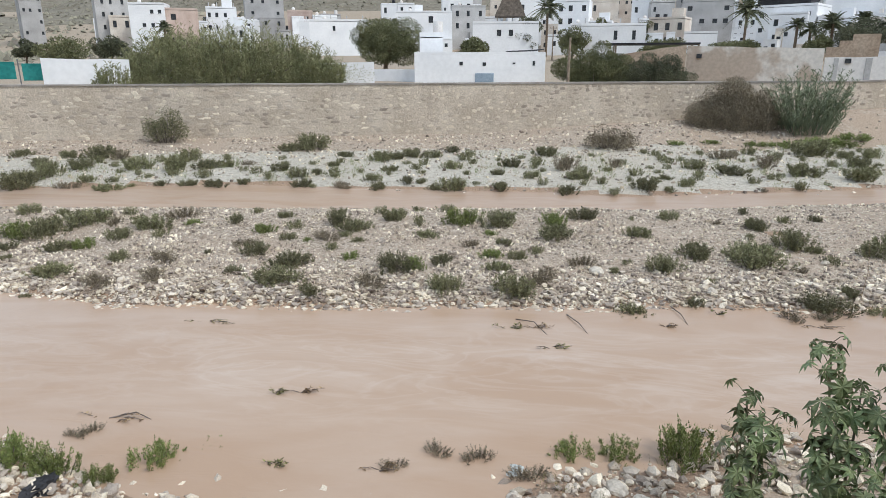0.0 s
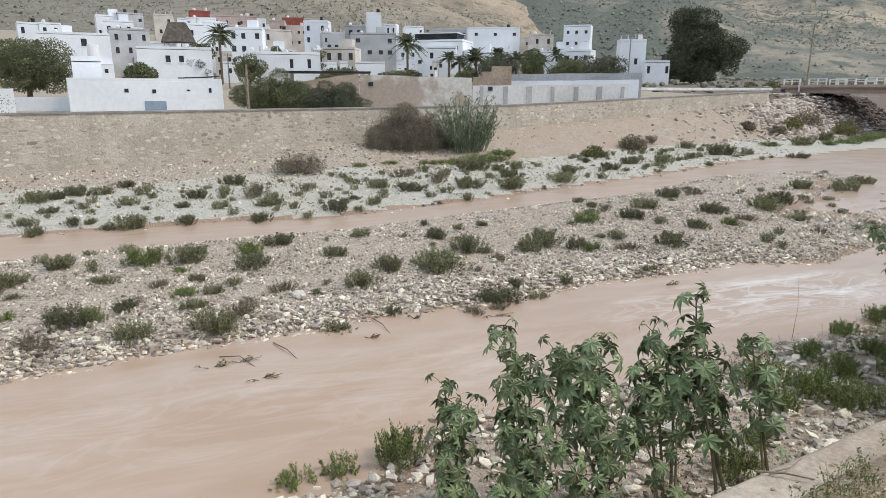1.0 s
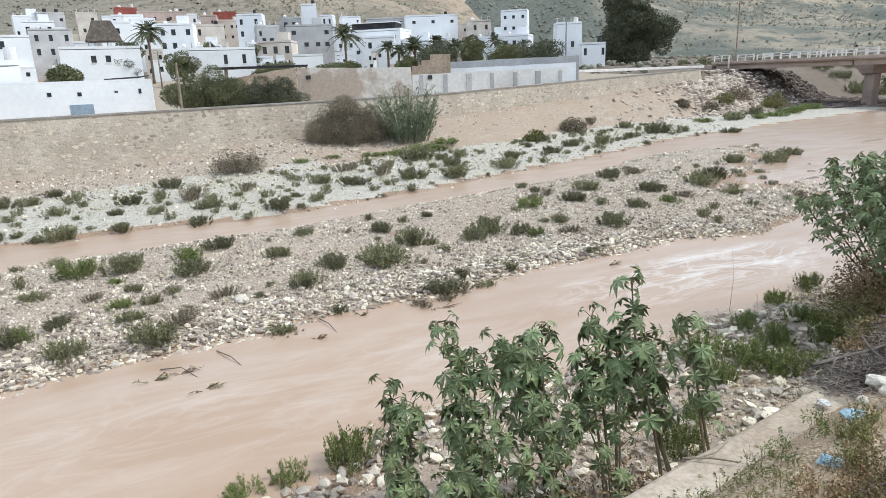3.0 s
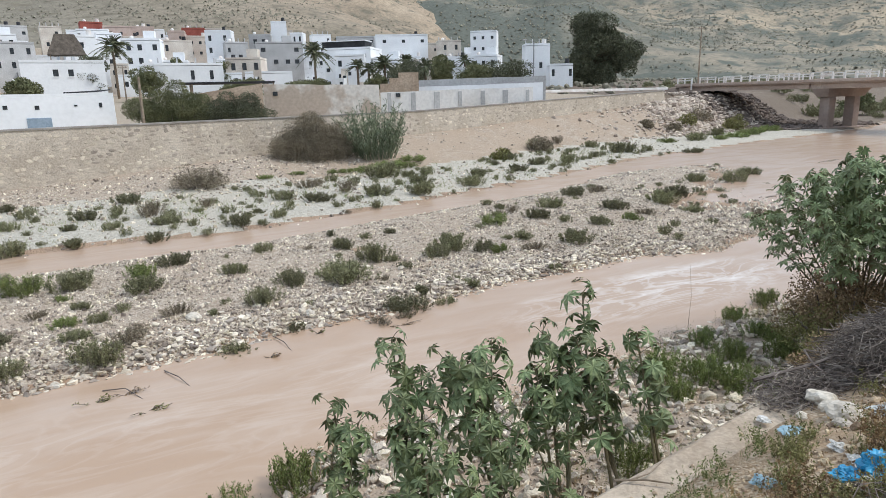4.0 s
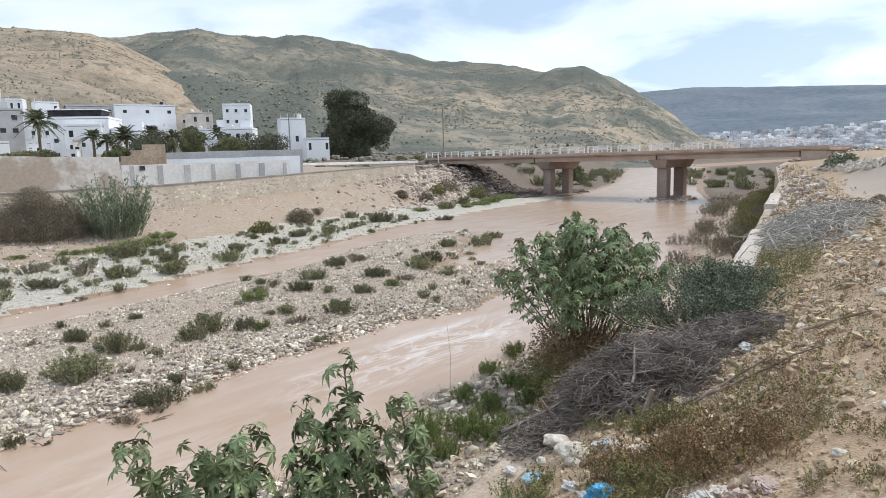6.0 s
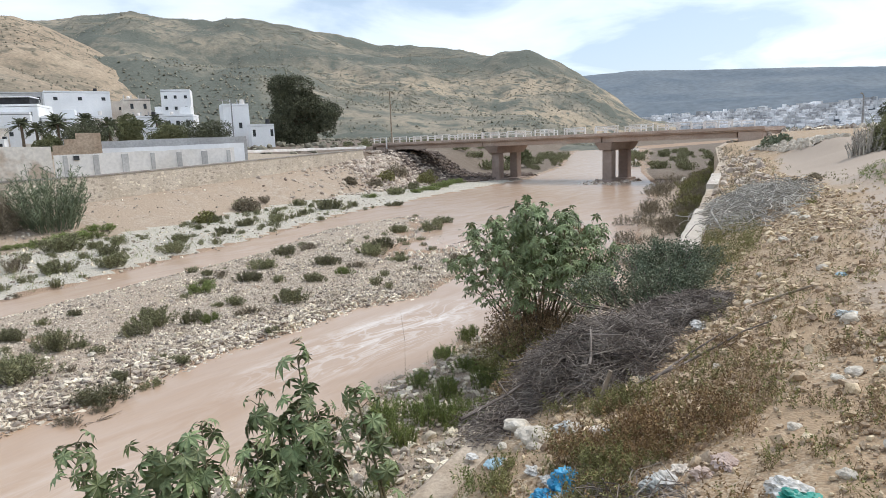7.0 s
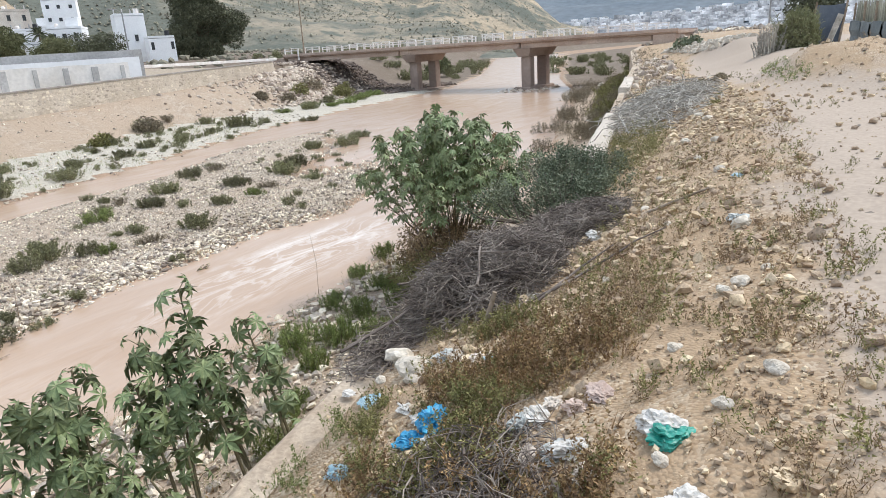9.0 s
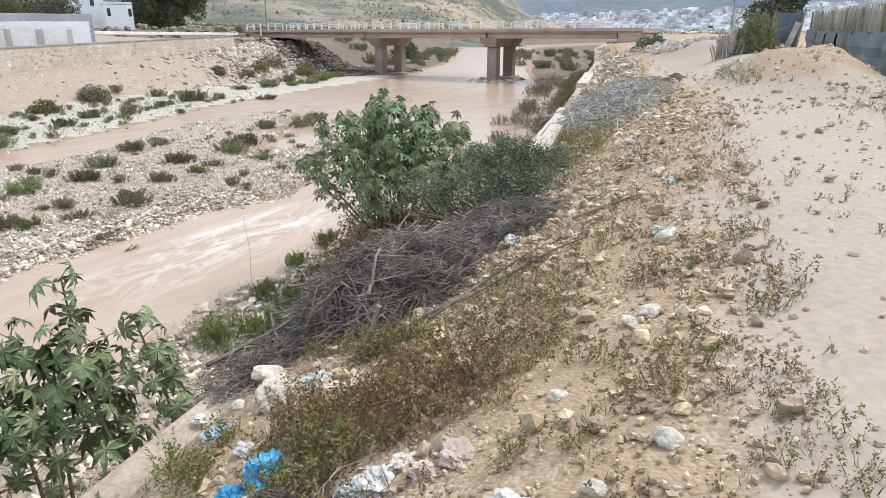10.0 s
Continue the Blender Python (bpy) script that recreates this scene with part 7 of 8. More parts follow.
strewn_growth("dry_weeds", "dry brown weed stalks over the stony bank", bank_spots(1650, 1, 2.3, 10, 0.7, 2.8, -0.25), DRY, 0.055, 0.9, 44, 501, leaf=1.9)
strewn_growth("green_weeds", "small olive weeds over the stony bank", bank_spots(1300, 2, 2.3, 11, 0.5, 2.9, -0.2), HERB, 0.055, 0.9, 48, 502, leaf=1.9)
strewn_growth("lip_weeds", "dense herbs along the embankment lip", bank_spots(560, 3, 2.3, 6.2, 0.5, 1.25, 0.05), HERB, 0.1, 0.9, 130, 503, leaf=1.3)
strewn_growth("lip_stalks", "red-brown dock stalks along the embankment lip", bank_spots(330, 4, 2.3, 5.8, 0.7, 1.9, 0.0), DOCK, 0.11, 0.8, 100, 504, leaf=1.4)
strewn_growth("dock_stalks", "tall rusty dock stalks among the rubbish", bank_spots(220, 13, 3.4, 5.4, 0.9, 1.85, -0.2), DOCK, 0.16, 0.7, 110, 517, leaf=1.0)
strewn_growth("lip_edge_weeds", "green herbs against the concrete lip", bank_spots(190, 14, 2.3, 5.2, 0.28, 0.8, -0.4), GREENBUSH, 0.09, 0.9, 110, 518, leaf=1.4)
strewn_growth("rubbish_weeds", "mixed olive weeds between the scraps of rubbish", bank_spots(300, 15, 3.4, 5.0, 1.2, 1.95, -0.3), HERB, 0.085, 0.9, 110, 519, leaf=1.5)
strewn_growth("slope_clumps", "dark olive weed clumps on the stony slope", bank_spots(250, 11, 2.3, 10, 0.9, 2.9, -0.6), HERB, 0.1, 1.0, 120, 513, leaf=1.5)
strewn_growth("slope_tufts", "rusty dry tufts on the stony slope", bank_spots(420, 12, 2.3, 11, 0.9, 2.8, -0.6), DRY, 0.09, 1.0, 120, 514, leaf=1.5)
strewn_growth("track_weeds", "sparse weeds on the packed track", bank_spots(120, 5, 4, 24, 2.6, 4.2, 0.32), HERB, 0.045, 1.0, 80, 505, leaf=2.4)
strewn_growth("bank_weeds", "olive brown weeds before the coping blocks", bank_spots(300, 7, 9.0, 14.5, 0.42, 1.3, -0.2), HERB, 0.17, 0.8, 90, 509)
strewn_growth("bank_weeds_downstream", "dry weeds over the bank downstream", bank_spots(900, 8, 3.4, -8, 0.45, 2.8, -0.1), DRY, 0.08, 0.8, 24, 512)
rng_mound = random.Random(77)


def mound_edge(count, a0, a1, low, high):
    """Places round the dumped earth mound, by bearing from its top and share of its reach."""
    out = []
    for _ in range(count):
        a, d = radians(rng_mound.uniform(a0, a1)), rng_mound.uniform(low, high)
        out.append((16.6 + 2.3 * d * math.cos(a), -0.6 + 1.15 * d * math.sin(a), rng_mound.uniform(0.6, 1.5)))
    return out


strewn_growth("mound_weeds", "dry weeds on the dumped earth mound", mound_edge(34, 60, 300, 0.2, 1.3), DRY, 0.08, 0.9, 70, 510, leaf=1.5)
strewn_growth("mound_foot_weeds", "green weeds along the foot of the earth mound", mound_edge(80, 95, 150, 0.85, 1.15), GREENBUSH, 0.08, 0.9, 90, 515, leaf=1.6)
strewn_growth("fence_foot_weeds", "green weeds along the track beside the fence", [(rng_mound.uniform(9.5, 13.6), rng_mound.gauss(-1.55, 0.22), rng_mound.uniform(0.6, 1.5)) for _ in range(150)], HERB, 0.1, 0.9, 90, 516, leaf=1.6)
strewn_growth("lip_scrub", "brown low tufts over the far embankment lip", [(x, lerp_table(x, LIP) - rng_mound.uniform(0.1, 1.6), rng_mound.uniform(0.6, 1.6)) for x in (rng_mound.uniform(19, 62) for _ in range(230))], BROWNBUSH, 0.15, 0.9, 80, 511, leaf=2.0)
strewn_growth("far_bank_weeds", "olive weeds along the far part of the track", bank_spots(200, 6, 14, 60, 0.4, 3.0, 0.1), SALTBUSH, 0.1, 0.9, 80, 506, leaf=2.0)


def far_sprouts():
    rng = random.Random(9)
    out = []
    while len(out) < 1100:
        x = rng.uniform(-22, 46)
        s1 = lerp_table(x, SIDE_FAR)
        y = s1 + (wall_y(x) - s1) * rng.uniform(0.03, 0.62)
        if noise.noise(Vector((x * 0.25, y * 0.4, 4))) > rng.uniform(-0.2, 0.3):
            out.append((x, y, rng.uniform(0.6, 1.6)))
    return out


strewn_growth("far_sprouts", "small green sprouts over the pale far gravel", far_sprouts(), GREENBUSH, 0.28, 0.8, 34, 507)


def shore_growth():
    rng = random.Random(19)
    out = []
    while len(out) < 1000:
        x = rng.uniform(2.0, 20)
        lip, near = lerp_table(x, LIP), lerp_table(x, NEAR)
        y = lip + (near - lip) * rng.uniform(0.1, 0.97)
        if noise.noise(Vector((x * 0.6, y * 0.6, 14))) > rng.uniform(-0.1, 0.35):
            out.append((x, y, rng.uniform(0.6, 1.7)))
    return out


strewn_growth("shore_weeds", "olive weeds between the stones of the near shore", shore_growth(), HERB, 0.2, 0.8, 80, 508)


# ---- loose stones ----
def stones_over(name, label, count, seed, area, keep, low, high, mat=None, sink=0.25, flat=0.62, power=2.4, coarse=False):
    rng = np.random.default_rng(seed)
    picks = random.Random(seed)
    spots = []
    tries = 0
    while len(spots) < count and tries < count * 6:
        tries += 1
        x, y = picks.uniform(area[0], area[1]), picks.uniform(area[2], area[3])
        if keep(x, y, picks):
            spots.append((x, y, ground(x, y)))
    sizes = low + (high - low) * rng.uniform(0, 1, len(spots)) ** power
    data = scatter_stones(name, np.array(spots), sizes, rng, mat, sink, flat, coarse)
    return tagged(new(name, data), label, "stones", kind="stuff")


def on_near_bar(x, y, picks):
    far, side = lerp_table(x, FAR), lerp_table(x, SIDE_NEAR)
    if not (far - 0.25 < y < side - 0.1):
        return False
    edge = 1 - smooth(0.8, 4.2, y - far + 1.2 * noise.noise(Vector((x * 0.3, y * 0.3, 31))))
    return picks.random() < 0.08 + 0.92 * edge or noise.noise(Vector((x * 0.4, y * 0.5, 30))) > picks.uniform(-0.05, 0.4)


def on_side_bar(x, y, picks):
    s1 = lerp_table(x, SIDE_FAR)
    u = (y - s1) / (wall_y(x) - s1)
    if x > 20 and u > 0.5:
        return u < 0.97 and picks.random() < 0.12
    return 0.0 < u < 0.97 and (picks.random() < 0.25 or u > 0.55)


def on_near_shore(x, y, picks):
    lip, near = lerp_table(x, LIP), lerp_table(x, NEAR)
    return lip + 0.15 < y < near + 0.15 and noise.noise(Vector((x * 0.5, y * 0.5, 60))) > picks.uniform(-1.0, -0.1)


def on_slope(x, y, picks):
    d = lerp_table(x, LIP) - y
    return 0.5 < d < 4.6 and picks.random() < (1.0 if 0.8 < d < 2.5 else 0.5 if d < 2.8 else 0.03) * (0.35 + 0.65 * (noise.noise(Vector((x * 0.9, y * 0.9, 80))) > -0.1))


stones_over("bar_stones", "pale rounded river stones over the gravel bar", 22000, 601, (-20, 24, 13.3, 26.5), on_near_bar, 0.04, 0.17, None, 0.25, 0.65, 2.3, "block")
stones_over("edge_stones", "rounded pale stones along the bar's water edge", 7000, 621, (-18, 20, 13.3, 18.5), lambda x, y, picks: -0.2 < y - lerp_table(x, FAR) < 0.6 + 2.2 * picks.random() ** 2, 0.06, 0.24, None, 0.22, 0.66, 2.2)
stones_over("bar_pebbles", "small pebbles over the whole gravel bar", 34000, 615, (-20, 26, 13.3, 26.5), lambda x, y, picks: lerp_table(x, FAR) - 0.2 < y < lerp_table(x, SIDE_NEAR) and noise.noise(Vector((x * 0.5, y * 0.6, 33))) > picks.uniform(-0.7, 0.2), 0.03, 0.12, None, 0.25, 0.7, 2.0, True)
stones_over("bar_stones_upstream", "pale river stones at the bar's upstream end", 5500, 602, (24, 45, 14, 31), on_near_bar, 0.06, 0.26, None, 0.25, 0.7, 2.4, True)
stones_over("side_bar_stones", "small pale stones on the far gravel", 8000, 603, (-30, 50, 24, 54), on_side_bar, 0.06, 0.26, None, 0.3, 0.6, 2.4, "block")
stones_over("shore_stones", "pale rounded stones of the near shore", 8500, 604, (-8, 17, 2.2, 11), on_near_shore, 0.05, 0.28, SHORESTONE, 0.2, 0.62, 2.0)
stones_over("shore_pebbles", "small pale pebbles of the near shore", 11000, 617, (-12, 18, 2.2, 11), on_near_shore, 0.03, 0.13, SHORESTONE, 0.2, 0.75, 2.0, "block")
stones_over("bank_stones", "small pale stones over the earth bank", 24000, 605, (1, 14, -2.0, 3.0), on_slope, 0.007, 0.045, BANKSTONE, 0.25, 0.7, 2.4, "block")
stones_over("bank_cobbles", "pale fist-sized stones over the earth bank", 1500, 618, (3, 15, -2.0, 3.0), on_slope, 0.03, 0.1, BANKSTONE, 0.25, 0.7, 2.6)
stones_over("bank_stones_downstream", "small pale stones over the bank downstream", 5000, 614, (-14, 1.2, -2.0, 3.0), on_slope, 0.012, 0.06, BANKSTONE, 0.3, 0.6, 3.0, True)
def lip_pebbles():
    rng = np.random.default_rng(616)
    xs = rng.uniform(-6, 12, 1500)
    spots = np.array([(x, lerp_table(x, LIP) - 0.06 - 0.5 * rng.uniform() ** 0.6, lip_z(x)) for x in xs])
    data = scatter_stones("lip_pebbles", spots, 0.008 + 0.04 * rng.uniform(0, 1, len(xs)) ** 4, rng, BANKSTONE, 0.2, 0.6, True)
    tagged(new("lip_pebbles", data), "loose grit and pebbles on the concrete lip", "stones", kind="stuff")


lip_pebbles()
stones_over("bank_cobbles", "pale angular cobbles over the earth bank", 1700, 623, (5.5, 15, -1.0, 3.0), on_slope, 0.03, 0.12, BANKSTONE, 0.25, 0.7, 2.6)
stones_over("bank_stones_far", "pale stones along the bank's edge", 3200, 606, (12, 40, -1, 7.6), lambda x, y, picks: 0.4 < lerp_table(x, LIP) - y < 2.5, 0.03, 0.17, BANKSTONE, 0.3)


stones_over("lip_rubble", "tan broken rocks along the far embankment lip", 170, 624, (19, 44, 1, 8.5), lambda x, y, picks: 0.25 < lerp_table(x, LIP) - y < 2.0, 0.15, 0.5, RUBBLE, 0.3, 0.65, 1.8)
stones_over("track_end_rubble", "heap of pale broken rubble beyond the track", 700, 625, (37, 48.5, 1, 8), lambda x, y, picks: abs(y - 2.2 - (x - 36) * 0.418) < 0.9, 0.08, 0.5, ROCK, 0.25, 0.7, 2.2, "block")
stones_over("mound_rubble", "small stones about the dumped earth mound", 420, 626, (12.4, 18, -1.9, 0.7), lambda x, y, picks: picks.random() < 0.4 or x < 14.3 and y < -0.9, 0.015, 0.12, BANKSTONE, 0.3, 0.65, 2.8, "block")
stones_over("track_litter", "dark bits of bark and litter on the track", 130, 627, (5, 20, -1.6, 1.4), lambda x, y, picks: lerp_table(x, LIP) - y > 2.7, 0.015, 0.08, TWIG, 0.1, 0.25, 2.0, True)


def by_bridge(x, y, picks):
    return wall_y(x) - 9 < y < wall_y(x) + 4 and not (x < 66 and y > wall_y(x) - 0.2)


stones_over("riprap", "broken rubble on the slope under the bridge", 2600, 607, (58, 86, 46, 68), by_bridge, 0.12, 0.85, RUBBLE, 0.35, 0.7)
stones_over("scarp_rubble", "tan rubble tumbled below the approach road", 900, 613, (42, 68, 44, 58), lambda x, y, picks: wall_y(x) - 7.5 < y < wall_y(x) - 0.3 and picks.random() < ((x - 40) / 28) ** 2, 0.1, 0.7, RUBBLE, 0.35, 0.7)
stones_over("abutment_rubble", "pale pinkish rubble tipped beside the bridge", 700, 622, (60, 73, 50, 59), lambda x, y, picks: wall_y(x) - 6.5 < y < wall_y(x) - 0.3, 0.3, 1.1, RUBBLE, 0.3, 0.75, 1.6)
# dark stones cover the slope where the deck's shade falls
stones_over("pitched_stone", "dark pitched stone under the deck, its shade put into the colour", 4200, 610, (74, 94, 45.5, 70), lambda x, y, picks: y > lerp_table(x, SIDE_FAR) + 1.0, 0.3, 1.0, SHADE_STONE, 0.3, 0.5)
stones_over("pier_rubble", "rubble and drift round the bridge pier", 260, 608, (74, 82, 25.5, 31.5), lambda x, y, picks: True, 0.2, 0.8, RUBBLE, 0.0, 0.7)
stones_over("far_bank_rubble", "pale rubble beyond the bridge's near end", 700, 609, (76, 110, 2, 20), lambda x, y, picks: True, 0.3, 1.2, None, 0.3, 0.7)


def upstream_spots():
    rng = random.Random(611)
    out = []
    while len(out) < 190:
        x, y = 82 + 150 * rng.random() ** 1.5, rng.uniform(14, 100)
        if x < 104 and y > 42 or lerp_table(x, NEAR) - 1 < y < lerp_table(x, SIDE_FAR) + 1 or noise.noise(Vector((x * 0.05, y * 0.05, 9))) < rng.uniform(-0.5, 0.1):
            continue
        out.append((x, y, rng.uniform(0.5, 1.5)))
    return out


joined_shrubs("upstream_scrub", "grey-green shrubs on the upstream banks", [(x, y, r * 1.3) for x, y, r in upstream_spots()], 6, 1.9, SALTBUSH, 233)
stones_over("slope_scrub", "dry scrub and rubble on the slope beside the town", 2600, 619, (-230, -45, 100, 235), lambda x, y, picks: x < -0.3 * y - 12 and noise.noise(Vector((x * 0.04, y * 0.04, 17))) > picks.uniform(-0.5, 0.2), 0.5, 3.2, SCRUB, 0.2, 0.6, 2.4, True)
stones_over("roadside_scrub", "scrub bushes on the ground behind the road", 1500, 612, (62, 300, 70, 320), lambda x, y, picks: y > wall_y(x) + 4 and x > 58 + 0.25 * (y - 70), 0.5, 2.6, SCRUB, 0.2, 0.6)


def rock_meshes():
    rng = np.random.default_rng(620)
    out = []
    for k in range(6):
        bm = bmesh.new()
        bmesh.ops.create_icosphere(bm, subdivisions=3, radius=0.5)
        stretch = Vector((1.0, rng.uniform(0.6, 0.9), rng.uniform(0.45, 0.7)))
        for v in bm.verts:
            n = 1 + 0.34 * noise.noise(v.co * 2.2 + Vector((k * 9.1, 0, 0))) + 0.12 * noise.noise(v.co * 7.0 + Vector((0, k * 5.3, 0)))
            v.co = Vector((v.co.x * stretch.x, v.co.y * stretch.y, v.co.z * stretch.z)) * n
        data = bpy.data.meshes.new("rock")
        bm.normal_update()
        bm.to_mesh(data)
        bm.free()
        data.materials.append(ROCK)
        out.append(data)
    return out


ROCKS = rock_meshes()


def rock(x, y, size, k, label="pale angular rock on the stony bank", lift=0.12):
    ob = new("rock", ROCKS[k % 6])
    ob.matrix_basis = Matrix.Translation((x, y, ground(x, y) + size * lift)) @ Matrix.Rotation(k * 1.7, 4, "Z") @ Matrix.Rotation(0.3 * math.sin(k), 4, "X") @ Matrix.Diagonal((size, size, size, 1))
    return tagged(ob, label, "rock", "rocks on the bank")


for k, (x, y, size) in enumerate(((5.48, 1.98, 0.17), (5.72, 2.25, 0.16), (5.6, 2.15, 0.10), (5.36, 1.93, 0.08), (5.42, 2.2, 0.06), (5.55, 1.75, 0.09), (4.93, 0.13, 0.11), (5.19, 0.51, 0.09), (5.76, 0.37, 0.11), (5.84, 0.31, 0.14), (4.69, 0.28, 0.09), (6.9, 0.38, 0.17), (6.05, 0.2, 0.08), (8.1, 1.2, 0.12), (8.9, 0.7, 0.13), (9.4, 1.3, 0.14), (10.6, 0.9, 0.15), (11.2, 1.3, 0.18), (12.6, 1.2, 0.22), (13.2, 1.4, 0.25), (13.9, 1.6, 0.24), (9.9, 1.0, 0.12), (7.4, 0.9, 0.09), (6.4, 1.1, 0.08), (5.3, 1.15, 0.07), (4.3, 0.75, 0.07), (4.4, 0.43, 0.08))):
    rock(x, y, size * (1.35 if k < 6 else 0.8), k)
for k, (x, y, size) in enumerate(((2.85, 7.5, 0.34), (2.6, 7.3, 0.26), (3.1, 7.2, 0.3), (1.5, 7.45, 0.22), (2.3, 7.0, 0.2), (3.5, 7.0, 0.24), (-5.35, 7.7, 0.26), (-5.05, 7.72, 0.15), (-5.6, 7.35, 0.2), (-4.2, 7.3, 0.16), (-5.2, 7.3, 0.14), (8.2, 7.4, 0.3), (9.0, 8.0, 0.28), (12.2, 8.6, 0.3))):
    rock(x, y, size, k + 3, "pale boulder on the near shore", 0.1)
for k, (x, y, size) in enumerate(((-0.75, 13.95, 0.25), (9.3, 18.3, 0.3), (3.9, 16.5, 0.45), (10.2, 17.6, 0.25), (-2.5, 14.3, 0.22), (-12.6, 14.3, 0.3), (0.9, 14.4, 0.25), (6.5, 15.3, 0.3))):
    rock(x, y, size, k + 1, "large pale boulder on the gravel bar", 0.12)


# ---- the flood wall's facing, stone by stone ----
def facing_stones():
    rng = np.random.default_rng(630)
    shapes, tri = ico_shapes(8, rng, 1.0)
    meshes = []
    for shape in shapes:
        data = raw_mesh("stone", shape, tri, [FACING_PIECE])
        meshes.append(data)
    pts, faces, n = [], [], 0
    z_rows = np.arange(0.6, 5.2, 0.27)
    for j, z0 in enumerate(z_rows):
        x = -30 + rng.uniform(0, 0.4)
        while x < 64:
            w = rng.uniform(0.18, 0.52) * (1.2 if x < -4 else 1.0)
            h = 0.27 * rng.uniform(0.6, 1.35)
            z = z0 + rng.uniform(-0.1, 0.1)
            foot = lerp_table(x, WALL_FOOT)
            if foot - 0.2 < z < wall_top(x) - 0.12 and rng.uniform() > 0.24:
                y = wall_y(x) + 0.16 * (z - foot + 0.9) / (wall_top(x) - foot + 0.9)
                k = int(rng.integers(0, 8))
                size = np.array([w * 0.53, rng.uniform(0.01, 0.034), h * 0.5])
                if -5.5 < x < 2.5:
                    ob = new("stone", meshes[k])
                    ob.parent = FLOOD_WALL
                    ob.matrix_basis = Matrix.Translation((x, y, z)) @ Matrix.Rotation(math.atan(0.235), 4, "Z") @ Matrix.Diagonal((*size, 1))
                else:
                    p = shapes[k] * size
                    p[:, 1] += p[:, 0] * 0.235
                    pts.append(p + np.array([x, y, z]))
                    faces.append(tri + len(shapes[0]) * n)
                    n += 1
            x += w
    tagged(part("stone_facing", raw_mesh("stone_facing", np.concatenate(pts), np.concatenate(faces), [FACING]), None, FLOOD_WALL), kind="stuff")


# ---- fence, reeds and mound at the track's end ----
def reed_fence():
    ob = thing("yard_fence", "ragged fence of cane, posts and black shade net", "fence")
    a, b = Vector((28.5, -1.28, 0)), Vector((13.5, -2.4, 0))
    way = (b - a).normalized()
    count, step = 8, (b - a).length / 8
    rng = random.Random(640)
    for k in range(count + 1):
        p = a + way * step * k
        z = ground(p.x, p.y)
        bm = bmesh.new()
        add_tube(bm, [(p.x - way.y * 0.1, p.y + way.x * 0.1, z - 0.3), (p.x - way.y * 0.1 + 0.05, p.y + way.x * 0.1, z + 1.3)], 0.04, 0.03, 6)
        part("post", bm, WOOD, ob)
        if k < count:
            q = p + way * step / 2
            z = ground(q.x, q.y)
            bm = bmesh.new()
            n = 8
            rows = []
            for i in range(n + 1):
                u = i / n
                r = p + way * step * u
                bulge = 0.06 * math.sin(9 * u + k)
                zz = ground(r.x, r.y)
                rows.append([bm.verts.new((r.x - way.y * (bulge + t), r.y + way.x * (bulge + t), zz + h)) for t, h in ((0, -0.05), (0.05, 0.3), (-0.02, 0.48), (0, 0.74 + 0.04 * math.sin(4 * u)), (0.02, 0.74 + 0.04 * math.sin(4 * u)), (0.06, 0.3), (0.02, -0.05))])
            for c, d in zip(rows, rows[1:]):
                for i in range(7):
                    bm.faces.new((c[i], d[i], d[(i + 1) % 7], c[(i + 1) % 7]))
            part("shade_net", bm, NET, ob)
            bm = bmesh.new()
            for i in range(170):
                r = p + way * step * rng.random()
                zz = ground(r.x, r.y)
                off = rng.uniform(0.12, 0.24)
                add_tube(bm, [(r.x - way.y * off, r.y + way.x * off, zz), (r.x - way.y * off + rng.uniform(-0.1, 0.1), r.y + way.x * off, zz + rng.uniform(1.0, 1.38))], 0.014, 0.007, 3)
            tagged(part("cane_screen", bm, REED, ob), kind="stuff")
    return ob


reed_fence()
def leaning_panel():
    ob = thing("net_panel", "dark shade net on a leaning frame of poles", "fence panel")
    p, q = Vector((31.8, -0.15, 4.55)), Vector((31.7, -1.12, 4.55))
    bm = bmesh.new()
    lean = Vector((-0.1, -0.18, 0))
    rows = []
    for i in range(9):
        u = i / 8
        sag = 0.05 * math.sin(math.pi * u)
        rows.append([bm.verts.new(p.lerp(q, u) + lean * h + Vector((0.03 * math.sin(7 * u + h) + t, 0, 1.65 * h - sag * h))) for h, t in ((0, 0), (0.35, 0), (0.7, 0), (1, 0), (1, 0.02), (0, 0.02))])
    for c, d in zip(rows, rows[1:]):
        for i in range(6):
            bm.faces.new((c[i], d[i], d[(i + 1) % 6], c[(i + 1) % 6]))
    part("shade_net", bm, TARP, ob)
    for r in (p, q):
        bm = bmesh.new()
        add_tube(bm, [r - Vector((0.05, 0, 0.2)), r + lean + Vector((-0.05, 0, 1.75))], 0.045, 0.035, 6)
        part("pole", bm, WOOD, ob)
    bm = bmesh.new()
    add_box(bm, (0, 0, 0), (0.04, 0.2, 1.4), bevel=0.01)
    bmesh.ops.rotate(bm, cent=(0, 0, 0), matrix=Matrix.Rotation(radians(17), 3, "X"), verts=bm.verts)
    bmesh.ops.translate(bm, vec=(31.35, -0.92, 5.15), verts=bm.verts)
    part("leaning_plank", bm, PALETWIG, ob, "bleached pale plank")
    return ob


